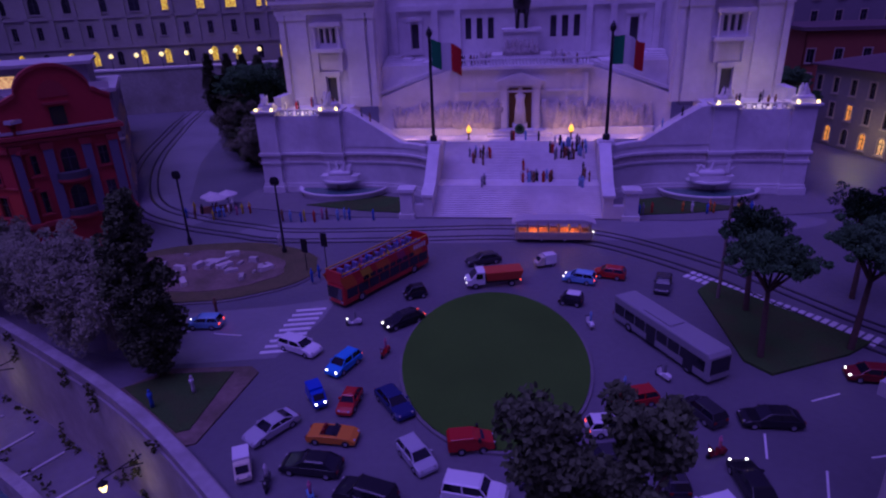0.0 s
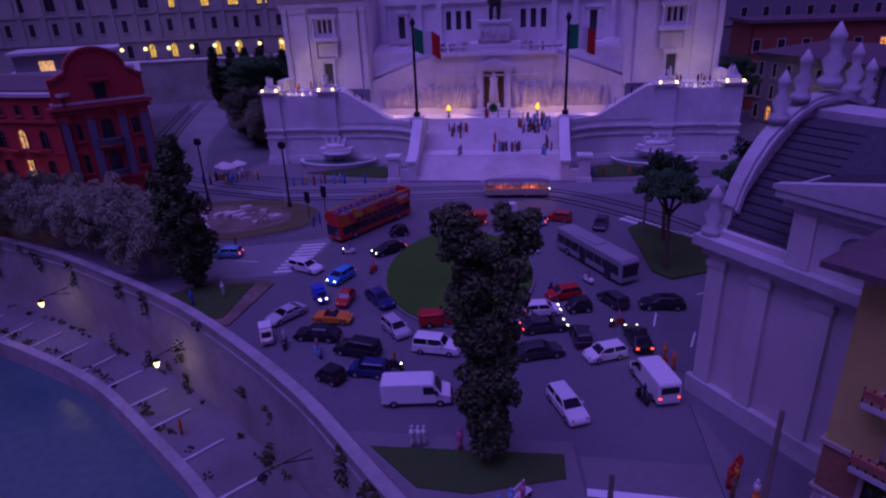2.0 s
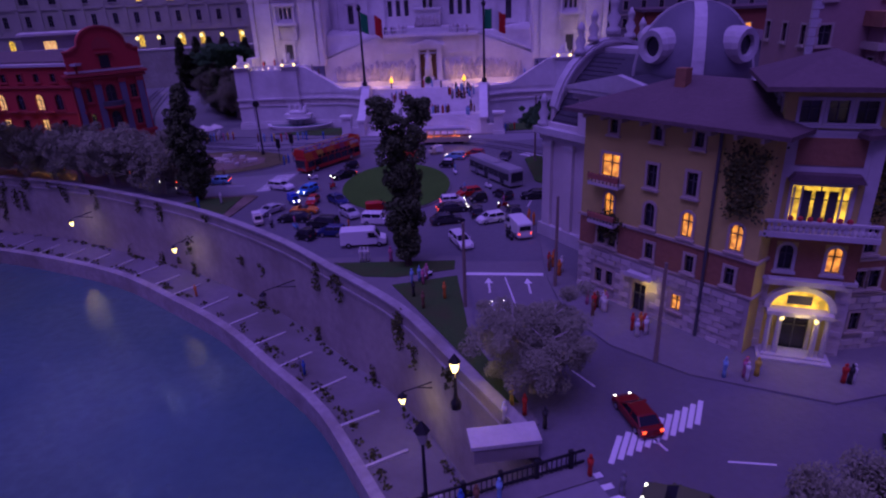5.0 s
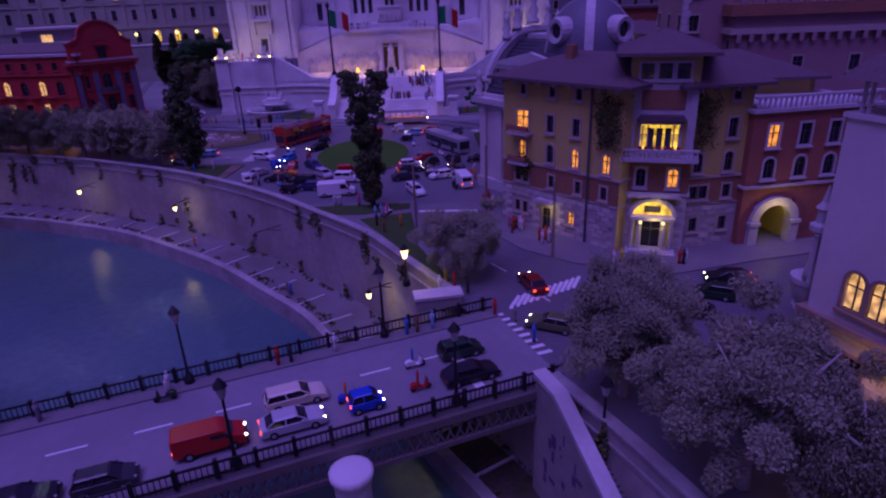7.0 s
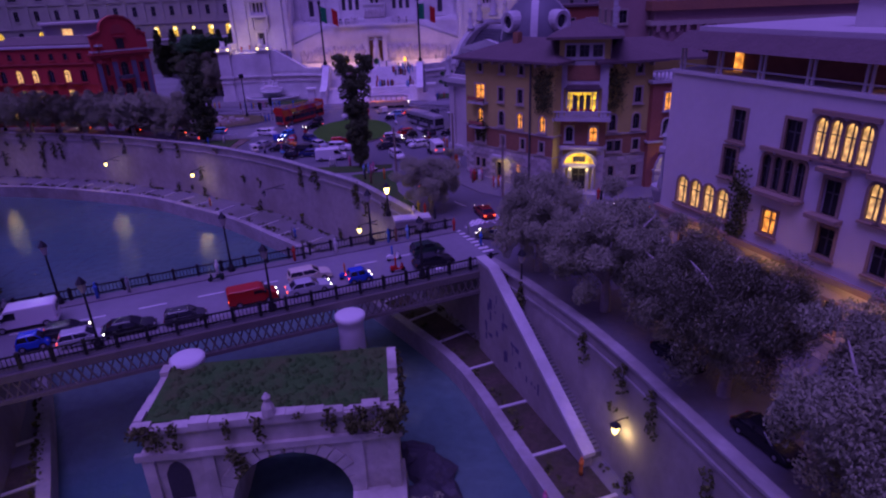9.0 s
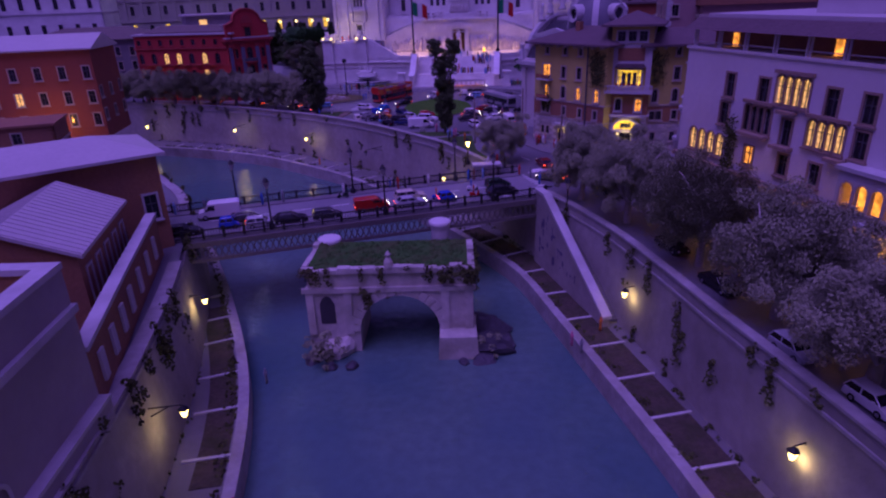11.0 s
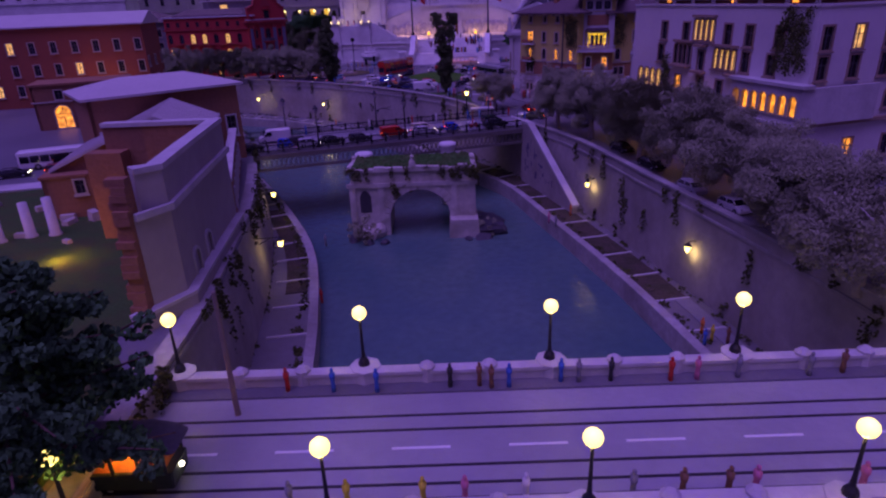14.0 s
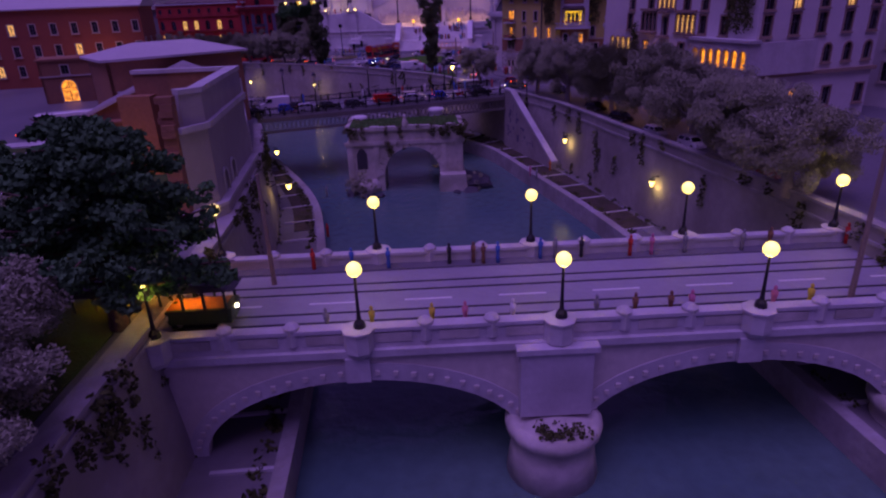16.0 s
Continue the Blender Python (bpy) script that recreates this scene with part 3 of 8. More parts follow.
    line = smooth_path([(-31.1, 0.1), (-26.0, 0.0), (-21.2, -0.7), (-17.6, -2.2), (-15.2, -4.2)], 0.7)
    if s > 0:
        line = [Vector((-p.x, p.y)) for p in line][::-1]

    def top_of(p):
        u = min(1, max(0, (abs(p.x) - 20.5) / 9.0))
        return 8.9 + 5.4 * u

    mpart("stair_wall", arc_wall(bmesh.new(), line, 0.9, 0, [top_of(p) for p in line]))
    mpart("stair_coping", arc_wall(bmesh.new(), line, 1.1, 8.4, [top_of(p) + 0.35 for p in line], 0.14))
    for z0, z1, o, m_ in ((5.55, 5.9, 0.3, None), (5.9, 7.0, 0.14, relief_m), (7.0, 7.4, 0.4, None), (0.0, 1.3, 0.35, None), (1.3, 1.8, 0.18, None)):
        mpart("wall_band", arc_wall(bmesh.new(), line, 0.1, z0, z1, o), m_)
    for k in range(32):
        q0, q1 = sorted((s * (20.5 + k * 0.3), s * 31.09))
        mpart("side_step", box(q0, q1, 1.2, 6.0, 8.0 + 0.19 * k, 8.19 + 0.19 * k))
    # slanting pale wall beside the exedra, its top stepped
    pts = [(s * 27.2, 8), (s * 12.3, 8)]
    for k in range(22):
        zt = 20.0 - 5.2 * (k / 21) ** 1.1
        pts += [(s * (12.3 + k * 0.677), zt), (s * (12.3 + (k + 1) * 0.677), zt)]
    mpart("slanting_wall", side(bmesh.new(), pts, 12.5, 13.6))
    bm = side(bmesh.new(), [(s * 12.3, 20.4), (s * 27.2, 15.2), (s * 27.2, 15.8), (s * 12.3, 21.1)], 13.0, 14.2)
    mpart("slanting_coping", bm)
    # flank of the middle stair with its pedestal
    bm = side(bmesh.new(), [(-13.6, 0), (0.6, 0), (0.6, 9.3), (-4.2, 9.3), (-10.6, 4.4), (-13.6, 3.4)], -0.7, 0.7)
    bmesh.ops.rotate(bm, cent=(0, 0, 0), matrix=Matrix.Rotation(radians(90), 3, "Z"), verts=bm.verts)
    bmesh.ops.translate(bm, vec=(s * 13.9, 0, 0), verts=bm.verts)
    mpart("stair_flank", bm)
    bm = side(bmesh.new(), [(-13.8, 3.41), (-10.6, 4.41), (-4.2, 9.31), (-4.2, 9.75), (-10.7, 4.85), (-13.8, 3.85)], -0.95, 0.95)
    bmesh.ops.rotate(bm, cent=(0, 0, 0), matrix=Matrix.Rotation(radians(90), 3, "Z"), verts=bm.verts)
    bmesh.ops.translate(bm, vec=(s * 13.9, 0, 0), verts=bm.verts)
    mpart("flank_coping", bm)
    mpart("flag_pedestal", box(s * 14.2 - 1.15, s * 14.2 + 1.15, -4.2, -1.6, 8.6, 10.0))
    mpart("flag_pedestal", box(s * 14.2 - 1.4, s * 14.2 + 1.4, -4.45, -1.35, 9.31, 9.6))
    mpart("end_pedestal", box(s * 17.2 - 1.0, s * 17.2 + 1.0, -14.2, -12.2, 0, 4.4))
    mpart("end_pedestal_cap", box(s * 17.2 - 1.35, s * 17.2 + 1.35, -14.5, -11.9, 4.4, 4.9))
    mpart("end_pedestal_base", box(s * 17.2 - 1.3, s * 17.2 + 1.3, -14.45, -11.95, 0, 0.8))
    mpart("low_wall", box(*sorted((s * 14.61, s * 16.2)), -13.7, -12.7, 0, 2.2))
    # fountain at the foot
    fx, fy = mw(sg * 31.5, -0.9)
    fo = thing("fountain", fx, fy, 0, MA, "white marble wall fountain with wide oval basin", "fountain", "monument fountains")
    part("basin", lathe(bmesh.new(), [(7.6, 0), (7.4, 0.25), (7.9, 0.9), (8.2, 1.3), (7.7, 1.35), (7.4, 0.9), (0.2, 0.9)], 32, 0, 0, 0, 180, 360, 1, 0.66), marble, fo, "", True)
    part("basin_water", lathe(bmesh.new(), [(7.38, 0.91), (7.3, 1.05), (0.2, 1.06)], 28, 0, 0, 0, 180, 360, 1, 0.66), water, fo, "still water in the basin")
    part("upper_bowl", lathe(bmesh.new(), [(1.0, 0.9), (1.2, 2.0), (3.6, 2.5), (3.8, 3.0), (3.4, 3.0), (0.3, 2.7)], 24, 0, 0, 0, 180, 360, 1, 0.8), marble, fo, "", True)
    part("plinth", box(-3.4, 3.4, -2.0, 0.1, 3.0, 3.8), marble, fo)
    statue_group(sg * 31.5, -1.7, 3.8, 1.7, 7 + sg, marble, True)
    # lawn and path at the foot
    l0, l1 = sg * 18.8, sg * 31
    bm = prism(bmesh.new(), [mw(q, w_) for q, w_ in ((l0, -11.8), (l0 + sg * 7, -10.9), (l1 + sg * 5, -8.2), (l1 - sg * 2, -5.6), (sg * 25, -2.6), (l0, -4.6))], 0.0, 0.3)
    tagged(part("lawn", bm, grass), "small green lawn at the foot of the monument", "lawn", "", "structure")

# the great stair: two flights and a broad landing
STAIR = []
for k in range(18):
    STAIR.append((-13.4 + 0.36 * k, 0.19 * (k + 1)))
for k in range(24):
    STAIR.append((-3.2 + 0.36 * k, 3.42 + 0.19 * (k + 1)))
for k, (y0, zt) in enumerate(STAIR):
    mpart("step", box(-13.19, 13.19, y0, 6.4 + 0.001 * k, zt - 0.19 if k else -0.05, zt))
mpart("plaza", box(-31.05, 31.05, 6.6, 13.2, 0, 7.98))


def stair_z(dy):
    return max([0.0] + [zt for y0, zt in STAIR if y0 <= dy])


bm = bmesh.new()
facade(bm, Matrix.Translation((-12.3, 12.0, 0)), 24.6, 19.8, [(10.2, 14.4, 8, 16.4)], 1.2, 7.9)
mpart("exedra_wall", bm)
bm = bmesh.new()
ledge(bm, -12.3, 12.3, 12, 14, 19.8, 0.6, 0.7)
mpart("cornice", bm)
for k in range(40):
    mpart("dentil", box(-12.4 + k * 0.625, -12.1 + k * 0.625, 11.5, 11.66, 19.35, 19.8))
mpart("string_course", box(-12.3, 12.3, 11.7, 11.999, 15.6, 16.0))
for q in (-12.2, -9.0, 8.2, 11.4):
    mpart("pilaster", box(q, q + 0.8, 11.75, 11.998, 8, 19.1))
for q in (-3.6, 2.4):
    mpart("pilaster", box(q, q + 1.2, 11.3, 11.997, 8, 17.0))
    mpart("capital", box(q - 0.15, q + 1.35, 11.15, 11.996, 16.4, 17.0))
mpart("entablature", box(-4.1, 4.1, 11.0, 11.995, 17.0, 17.7))
mpart("pediment", side(bmesh.new(), [(-4.4, 17.7), (4.4, 17.7), (0, 19.3)], 10.9, 11.994))
mpart("altar_base", box(-5, 5, 9.6, 12, 8, 9.0))
mpart("altar_step", box(-6, 6, 8.6, 12, 7.99, 8.4))
mpart("niche", box(-2.1, 2.1, 12.9, 13.1, 8, 16.5), gold, "gold mosaic ground of the niche")
bm = lathe(bmesh.new(), [(1.1, 0), (1.0, 2.4), (0.75, 4.2), (1.0, 5.2), (0.35, 5.7), (0.45, 6.3), (0.1, 6.8)], 10)
bx(bm, -1.4, 1.4, -0.9, 0.9, -1.2, 0)
x, y = mw(0, 12.0)
tagged(part("statue", bm, marble, None, "", True, P(x, y, 9.9, MA)), "white marble statue standing in a gold niche", "statue")
bm = lathe(bmesh.new(), [(0.9, 0), (0.95, 0.25), (0.55, 0.3), (0.5, 0.0)], 16)
x, y = mw(0, 9.4)
tagged(part("wreath", bm, pinem, None, "", True, P(x, y, 9.4, MA, 90)), "dark green wreath leaning on the altar", "wreath")
rnd = random.Random(5)
for sg in (-1, 1):
    bm = bmesh.new()
    for k in range(66):
        xx = sg * (4.9 + 18.6 * (k / 65) + rnd.uniform(-0.35, 0.35))
        yy = 11.5 if abs(xx) < 12.2 else 12.15
        u = (abs(xx) - 4.9) / 18.6
        carved(bm, rnd, xx, yy + rnd.uniform(-0.35, 0.2), 9.2, rnd.uniform(3.6, 5.6) * (1 - 0.25 * u * u), rnd.uniform(-0.35, 0.35))
    for k in range(22):
        xx = sg * (5 + 18 * rnd.random())
        carved(bm, rnd, xx, 11.3 if abs(xx) < 12 else 12.0, 9.4 + 1.2 * rnd.random(), rnd.uniform(1.6, 2.8), sg * rnd.uniform(0.7, 1.3))
    tagged(mpart("frieze", bm, relief_m, "carved marble procession in high relief", True), kind="stuff")
    a, b = sorted((sg * 4.7, sg * 24.0))
    mpart("frieze_base", box(a, b, 10.6, 12.9, 7.99, 9.1))
    mpart("frieze_base", box(a - 0.2, b + 0.2, 10.4, 12.88, 9.1, 9.3))
    for k in range(3):
        x, y = mw(sg * (7 + k * 6.5), 7.6)
        lamp(x, y, 9.6, 170, (1.0, 0.50, 0.42), 0.6)
    # torch
    x, y = mw(sg * 9.2, 6.9)
    to = thing("torch", x, y, 8.0, 0, "burning yellow torch on a dark stand", "torch", "monument torches")
    part("stand", lathe(bmesh.new(), [(0.35, 0), (0.15, 0.3), (0.12, 1.0), (0.45, 1.3)], 8), iron, to)
    part("flame", lathe(bmesh.new(), [(0.25, 1.3), (0.5, 1.7), (0.32, 2.2), (0.05, 2.7)], 8), torch_m, to, "bright yellow flame", True)
    lamp(x, y, 11.6, 50)
    # flag pole
    x, y = mw(sg * 14.2, -2.9)
    fp = thing("flagpole", x, y, 10.0, 0, "tall dark flagpole with a green, white and red flag", "flagpole", "monument flagpoles")
    part("pole", lathe(bmesh.new(), [(0.6, 0), (0.6, 0.8), (0.28, 1.0), (0.22, 16.5), (0.5, 17.0), (0.5, 17.4), (0.05, 18.2)], 8), iron, fp)
    for k, (col, nm) in enumerate((((0.01, 0.22, 0.08), "green"), ((0.6, 0.58, 0.56), "white"), ((0.5, 0.02, 0.02), "red"))):
        bm = bmesh.new()
        q = lambda v: 0.25 + v * 1.6
        wave = lambda v: 0.45 * math.sin(v * 2.4 + sg) * min(1, v)
        drop = lambda v: 0.3 * v ** 1.4 + 0.22 * math.sin(v * 2.7 + sg)
        grid = [[bm.verts.new((q(k + u / 4), wave(k + u / 4) + d, 16.2 - v * 4.2 - drop(k + u / 4))) for u in range(5)] for v in (0, 1) for d in (0, 0.06)]
        for u in range(4):
            f, b2_, l, lb = grid
            bm.faces.new((f[u], f[u + 1], l[u + 1], l[u]))
            bm.faces.new((b2_[u], lb[u], lb[u + 1], b2_[u + 1]))
        part("flag_band", bm, MATS.get("flag_" + nm) or mat("flag_" + nm, col, 0.9, vary=0.15), fp, nm + " cloth band", True)
# upper terrace, back block and rider
mpart("terrace", box(-26.45, 26.45, 14.25, 21.99, 8, 20.3))
bm = bmesh.new()
facade(bm, Matrix.Translation((-26.5, 22, 0)), 53, 40, [(26.5 + q - 0.6, 26.5 + q + 0.6, 24.5, 28.4) for q in (-10.4, -8.2, -6, 6, 8.2, 10.4)] + [(26.5 + q - 0.8, 26.5 + q + 0.8, 23, 27.6) for q in (-21, 21)], 1.0, 20.3)
mpart("upper_block", bm)
for q in (-21, 21):
    mpart("window_frame", box(q - 1.5, q - 0.82, 21.6, 21.999, 22.5, 28.2))
    mpart("window_frame", box(q + 0.82, q + 1.5, 21.6, 21.999, 22.5, 28.2))
    mpart("window_hood", box(q - 1.8, q + 1.8, 21.4, 21.998, 28.2, 28.8))
    mpart("window_sill", box(q - 1.7, q + 1.7, 21.4, 21.998, 21.9, 22.4))
mpart("string_course", box(-26, 26, 21.4, 21.997, 30, 31))
mpart("string_course", box(-26, 26, 21.5, 21.996, 20.8, 21.6))
for q in (-25.6, -17.5, -13, 12, 16.5, 24.4):
    mpart("pilaster", box(q, q + 1.2, 21.3, 21.995, 21.6, 30))
for k in range(39):
    mpart("baluster", lathe(bmesh.new(), [(0.16, 20.4), (0.24, 20.7), (0.13, 21.1), (0.18, 21.4)], 6, -11.7 + k * 0.616, 12.4))
mpart("handrail", box(-12.2, 12.2, 12.1, 12.7, 21.4, 21.7))
# one dark sheet behind all upper windows gives them their shaded depth
mpart("window", box(-24, 24, 23.05, 23.3, 22, 30), dark_trim_shade, "dark backing sheet standing in for the shade inside the openings")
bm = box(-3.2, 3.2, 15.5, 20.5, 20.3, 26.0)
ledge(bm, -3.2, 3.2, 15.5, 20.5, 26.0, 0.5, 0.4)
bx(bm, -5.5, 5.5, 14.8, 21.2, 20.3, 22.0)
mpart("rider_pedestal", bm)
bm = bmesh.new()
for k in range(12):
    carved(bm, rnd, -2.9 + k * 0.53, 15.2, 22.0, rnd.uniform(2.2, 3.0), rnd.uniform(-0.2, 0.2))
tagged(mpart("pedestal_relief", bm, relief_m, "carved relief round the pedestal", True), kind="stuff")
bm = bmesh.new()
lathe(bm, [(0.3, 0), (1.5, 0.8), (1.7, 2.0), (1.4, 3.2), (0.3, 3.8)], 10, 0, 0, 2.6, sx=1.0, sy=1.7)
for q, w_ in ((-0.8, -1.5), (0.8, -1.5), (-0.8, 1.5), (0.8, 1.5)):
    cy(bm, q, w_, 0, 3.4, 0.3, 0.5, 7)
lathe(bm, [(0.8, 0), (0.9, 2.0), (0.3, 3.0), (0.4, 3.8)], 8, 0, 0, 5.6)
cy(bm, 0, -2.6, 4.8, 8.0, 0.8, 0.5, 8)
x, y = mw(0, 18)
tagged(part("statue", bm, bronze, None, "", True, P(x, y, 26.5, MA)), "dark bronze equestrian statue on a tall marble pedestal", "statue")
for xx, yy in ((-8, 17.2), (8, 17.2), (-6.4, 19.5), (7, 19.5)):
    statue_group(xx, yy, 20.3, 1.2, int(xx * 3) + 50, relief_m)
# low curved steps of the terraces between tower and exedra
for sg in (-1, 1):
    for k in range(5):
        q0, q1 = sorted((sg * (14.5 + 2.2 * k), sg * 26.4))
        mpart("terrace_step", box(q0, q1, 14.26 + 0.9 * k, 21.9, 20.3 - 0.001 * k, 20.62 + 0.3 * k) if k < 4 else box(q0, q1, 18.2, 21.9, 20.31, 21.9))

# ---- houses ----
W, Yw, Pl = lit_warm, lit_yellow, lit_pale
# red house: a long front and a corner block under a curved gable
redtrim = mat("red_trim", (0.36, 0.05, 0.05), 0.8, vary=0.12)
red = house("house", "red plastered house with rows of lit windows", -93, 83.2, -13, 34, 10, 19.4, redm,
      front=[row(1.0, 3.2, 1.6, even(30, 7), True, {1: Pl, 4: Pl}), row(6.4, 2.8, 1.5, even(30, 7), False, {0: Pl, 3: Pl, 5: Pl}), row(11.2, 3.0, 1.7, even(30, 7), True, {2: Pl, 3: Pl, 5: Pl}), row(16.6, 1.5, 1.2, even(30, 8))],
      left=[row(6.4, 2.8, 1.5, [3, 7]), row(11.2, 2.8, 1.5, [3, 7])], roof=("flat", 0.5, 0.5, tin), bands=((5.2, 0.5, 0.35), (10.4, 0.3, 0.2), (15.4, 0.5, 0.4)), trim=redtrim)
part("attic", roof_bm("hip", 3, 30, 2, 9, 19.904, 2.2, 0.4), tilem, red)
for k in range(6):
    q = 4.6 + 4.3 * k
    part("balcony", box(q - 1.2, q + 1.2, -0.9, -0.36, 10.705, 10.95), redtrim, red)
gab = house("house", "red corner house with a curved gable, balconies and grey pilasters", -61.2, 75.0, 40.8, 13.4, 11, 18.0, redm,
      front=[row(0.5, 3.6, 1.6, [2.6, 10.8], True), row(6.6, 3.6, 1.9, [6.7], True), row(7.0, 3.0, 1.2, [2.4, 11.0]), row(11.8, 3.6, 1.9, [6.7], True), row(12.4, 2.6, 1.2, [2.4, 11.0])],
      right=[row(6.6, 3.0, 1.4, [3, 8]), row(12, 3.0, 1.4, [3, 8])], roof=("flat", 0.4, 0.3, tin), bands=((5.2, 0.6, 0.5), (16.6, 0.5, 0.45), (17.3, 0.5, 0.85)), trim=redtrim)
gp = [(0.0, 18.4), (13.4, 18.4), (13.4, 21.6), (12.6, 21.9), (11.8, 22.5)] + [(6.9 + 4.3 * math.cos(math.pi * i / 12), 22.6 + 3.5 * math.sin(math.pi * i / 12)) for i in range(13)] + [(1.9, 22.3), (1.0, 21.8), (0.0, 21.6)]
part("gable", side(bmesh.new(), gp, -0.2, 0.8), redm, gab, "curved red gable")
gm = [(13.4, 21.6), (12.6, 21.9), (11.8, 22.5)] + gp[5:18] + [(1.9, 22.3), (1.0, 21.8), (0.0, 21.6)]
gx = [(6.9 + (x - 6.9) * 1.03, z + 0.4) for x, z in gm]
for (a0, a1), (b0, b1) in zip(zip(gm, gm[1:]), zip(gx, gx[1:])):
    part("gable_coping", side(bmesh.new(), [a0, b0, b1, a1], -0.5, 0.9), redtrim, gab)
part("attic_window", box(5.9, 7.7, -0.32, -0.2, 18.6, 21.0), darkwin, gab, "dark blue attic window")
part("attic_hood", box(5.3, 8.3, -0.75, -0.21, 21.3, 21.6), redtrim, gab)
part("attic_arch", side(bmesh.new(), [(6.8 + 1.8 * math.cos(math.pi * i / 8), 22.2 + 2.2 * math.sin(math.pi * i / 8)) for i in range(9)], -0.3, -0.21), redtrim, gab)
for zz, w_ in ((11.1, 3.4), (5.85, 3.0)):
    bl = part("balcony", lathe(bmesh.new(), [(w_ * 0.5, zz - 0.5), (w_ * 0.62, zz - 0.1), (w_ * 0.62, zz + 0.2)], 14, 6.7, -0.05, 0, 180, 360, 1, 0.75), redtrim, gab, "bowed balcony")
    part("balustrade", lathe(bmesh.new(), [(w_ * 0.6, zz + 0.2), (w_ * 0.6, zz + 1.1)], 14, 6.7, -0.05, 0, 180, 360, 1, 0.75), dark_trim_shade, bl, "dark iron balustrade")
greyblue = mat("grey_blue_stucco", (0.16, 0.15, 0.20), 0.8, vary=0.15)
for xx in (0.3, 3.9, 8.5, 11.9):
    part("pilaster", box(xx, xx + 1.2, -0.34, -0.004, 5.85, 15.6), greyblue, gab, "tall grey-blue pilaster")
    part("capital", box(xx - 0.15, xx + 1.35, -0.44, -0.003, 15.6, 16.5), redtrim, gab)
for xx, yy, zz in ((-84, 79.0, 4), (-70, 76, 4), (-64, 74, 3)):
    lamp(xx, yy - 1.5, zz, 60, (1, 0.45, 0.12), 0.4)

# ochre palazzo with a corner tower
YA = math.degrees(math.atan2(-14.1, 10.6))


def clad(ob, m, L, z0, z1, ops, sw=1.15, sh=0.56, seed=1):
    """Single rough stones laid in courses over a wall, leaving its openings free."""
    rnd = random.Random(seed)
    shapes = []
    bk = bmesh.new()
    facade(bk, m @ Matrix.Translation((0, -0.08, 0)), L, z1, [(max(a, 0.01), min(b, L - 0.01), max(c, z0 + 0.01), min(d, z1 - 0.01)) for a, b, c, d in ops if c < z1 - 0.3], 0.07, z0)
    part("stone_backing", bk, stonebl, ob)
    for k in range(4):
        bm = bx(bmesh.new(), 0.02, sw - 0.04, -0.13 - 0.03 * k, -0.081, 0.02, sh - 0.04, 0.03, 0.0)
        me = finish(bm)
        me.materials.append(stonebl)
        shapes.append(me)
    for r in range(int((z1 - z0) / sh)):
        x = -0.5 * sw * (r % 2) + sw * 0.5
        while x < L - sw:
            z = z0 + r * sh
            if not any(o[0] - sw < x < o[1] and o[2] - sh < z < o[3] for o in ops):
                q = m @ Matrix.Translation((x, 0, z))
                q.translation *= S
                part("stone", rnd.choice(shapes), stonebl, ob, at=q)
            x += sw


def band(ob, m, L, z0, z1, ops, material, name="brick_band", pr=0.06):
    bm = bmesh.new()
    facade(bm, m @ Matrix.Translation((0, -pr, 0)), L, z1, [o for o in ops if o[3] > z0 and o[2] < z1 and o[2] > z0 and o[3] < z1], pr - 0.004, z0)
    part(name, bm, material, ob)


def ops_of(rows):
    return [(xc - w / 2 - 0.26, xc + w / 2 + 0.26, zz - 0.4, zz + h + 0.26) for zz, h, w, xs, arch, lit in rows for xc in xs]


def brackets(ob, L, z, n):
    for k in range(n):
        part("eave_bracket", box(0.5 + k * (L - 1.2) / (n - 1), 0.75 + k * (L - 1.2) / (n - 1), -1.2, -0.02, z - 0.45, z - 0.02, 0, 0.0), trimm, ob)


FA = [row(1.7, 1.5, 0.8, [2.6, 3.9]), row(0.1, 3.0, 1.4, [7.4]), row(1.8, 1.5, 0.9, [11.2], False, {0: W}), row(5.9, 1.5, 0.8, [2.6, 3.9, 8.0, 12.0, 15.6]), row(9.0, 2.2, 1.0, [3.3, 7.7, 11.4, 15.7], True, {0: W, 2: W, 3: W}),
      row(12.8, 2.1, 1.9, [3.2], False, {0: W}), row(12.7, 2.0, 0.95, [7.6, 11.4]), row(16.9, 1.2, 0.8, [3.3, 7.8, 11.6])]
ya = house("house", "ochre palazzo wing with rough stone base and lit windows", 21.9, 9.7, YA, 17.6, 13, 18.6, ochre, front=FA,
      left=[row(2, 1.8, 1.0, [4, 9]), row(9, 2, 1.0, [4, 9]), row(12.8, 2, 1.0, [4, 9])], right=[row(9, 2, 1, [4, 9])], roof=("hip", 3.0, 1.5, tilem), bands=((5.2, 0.2, 0.17), (8.3, 0.25, 0.2)))
clad(ya, Matrix(), 17.6, 0.0, 5.1, ops_of(FA))
band(ya, Matrix(), 17.6, 5.45, 8.25, ops_of(FA), brownm)
brackets(ya, 17.6, 18.6, 9)
part("drainpipe", lathe(bmesh.new(), [(0.14, 0), (0.14, 18.4)], 8, 13.5, -0.3), dark_trim_shade, ya)
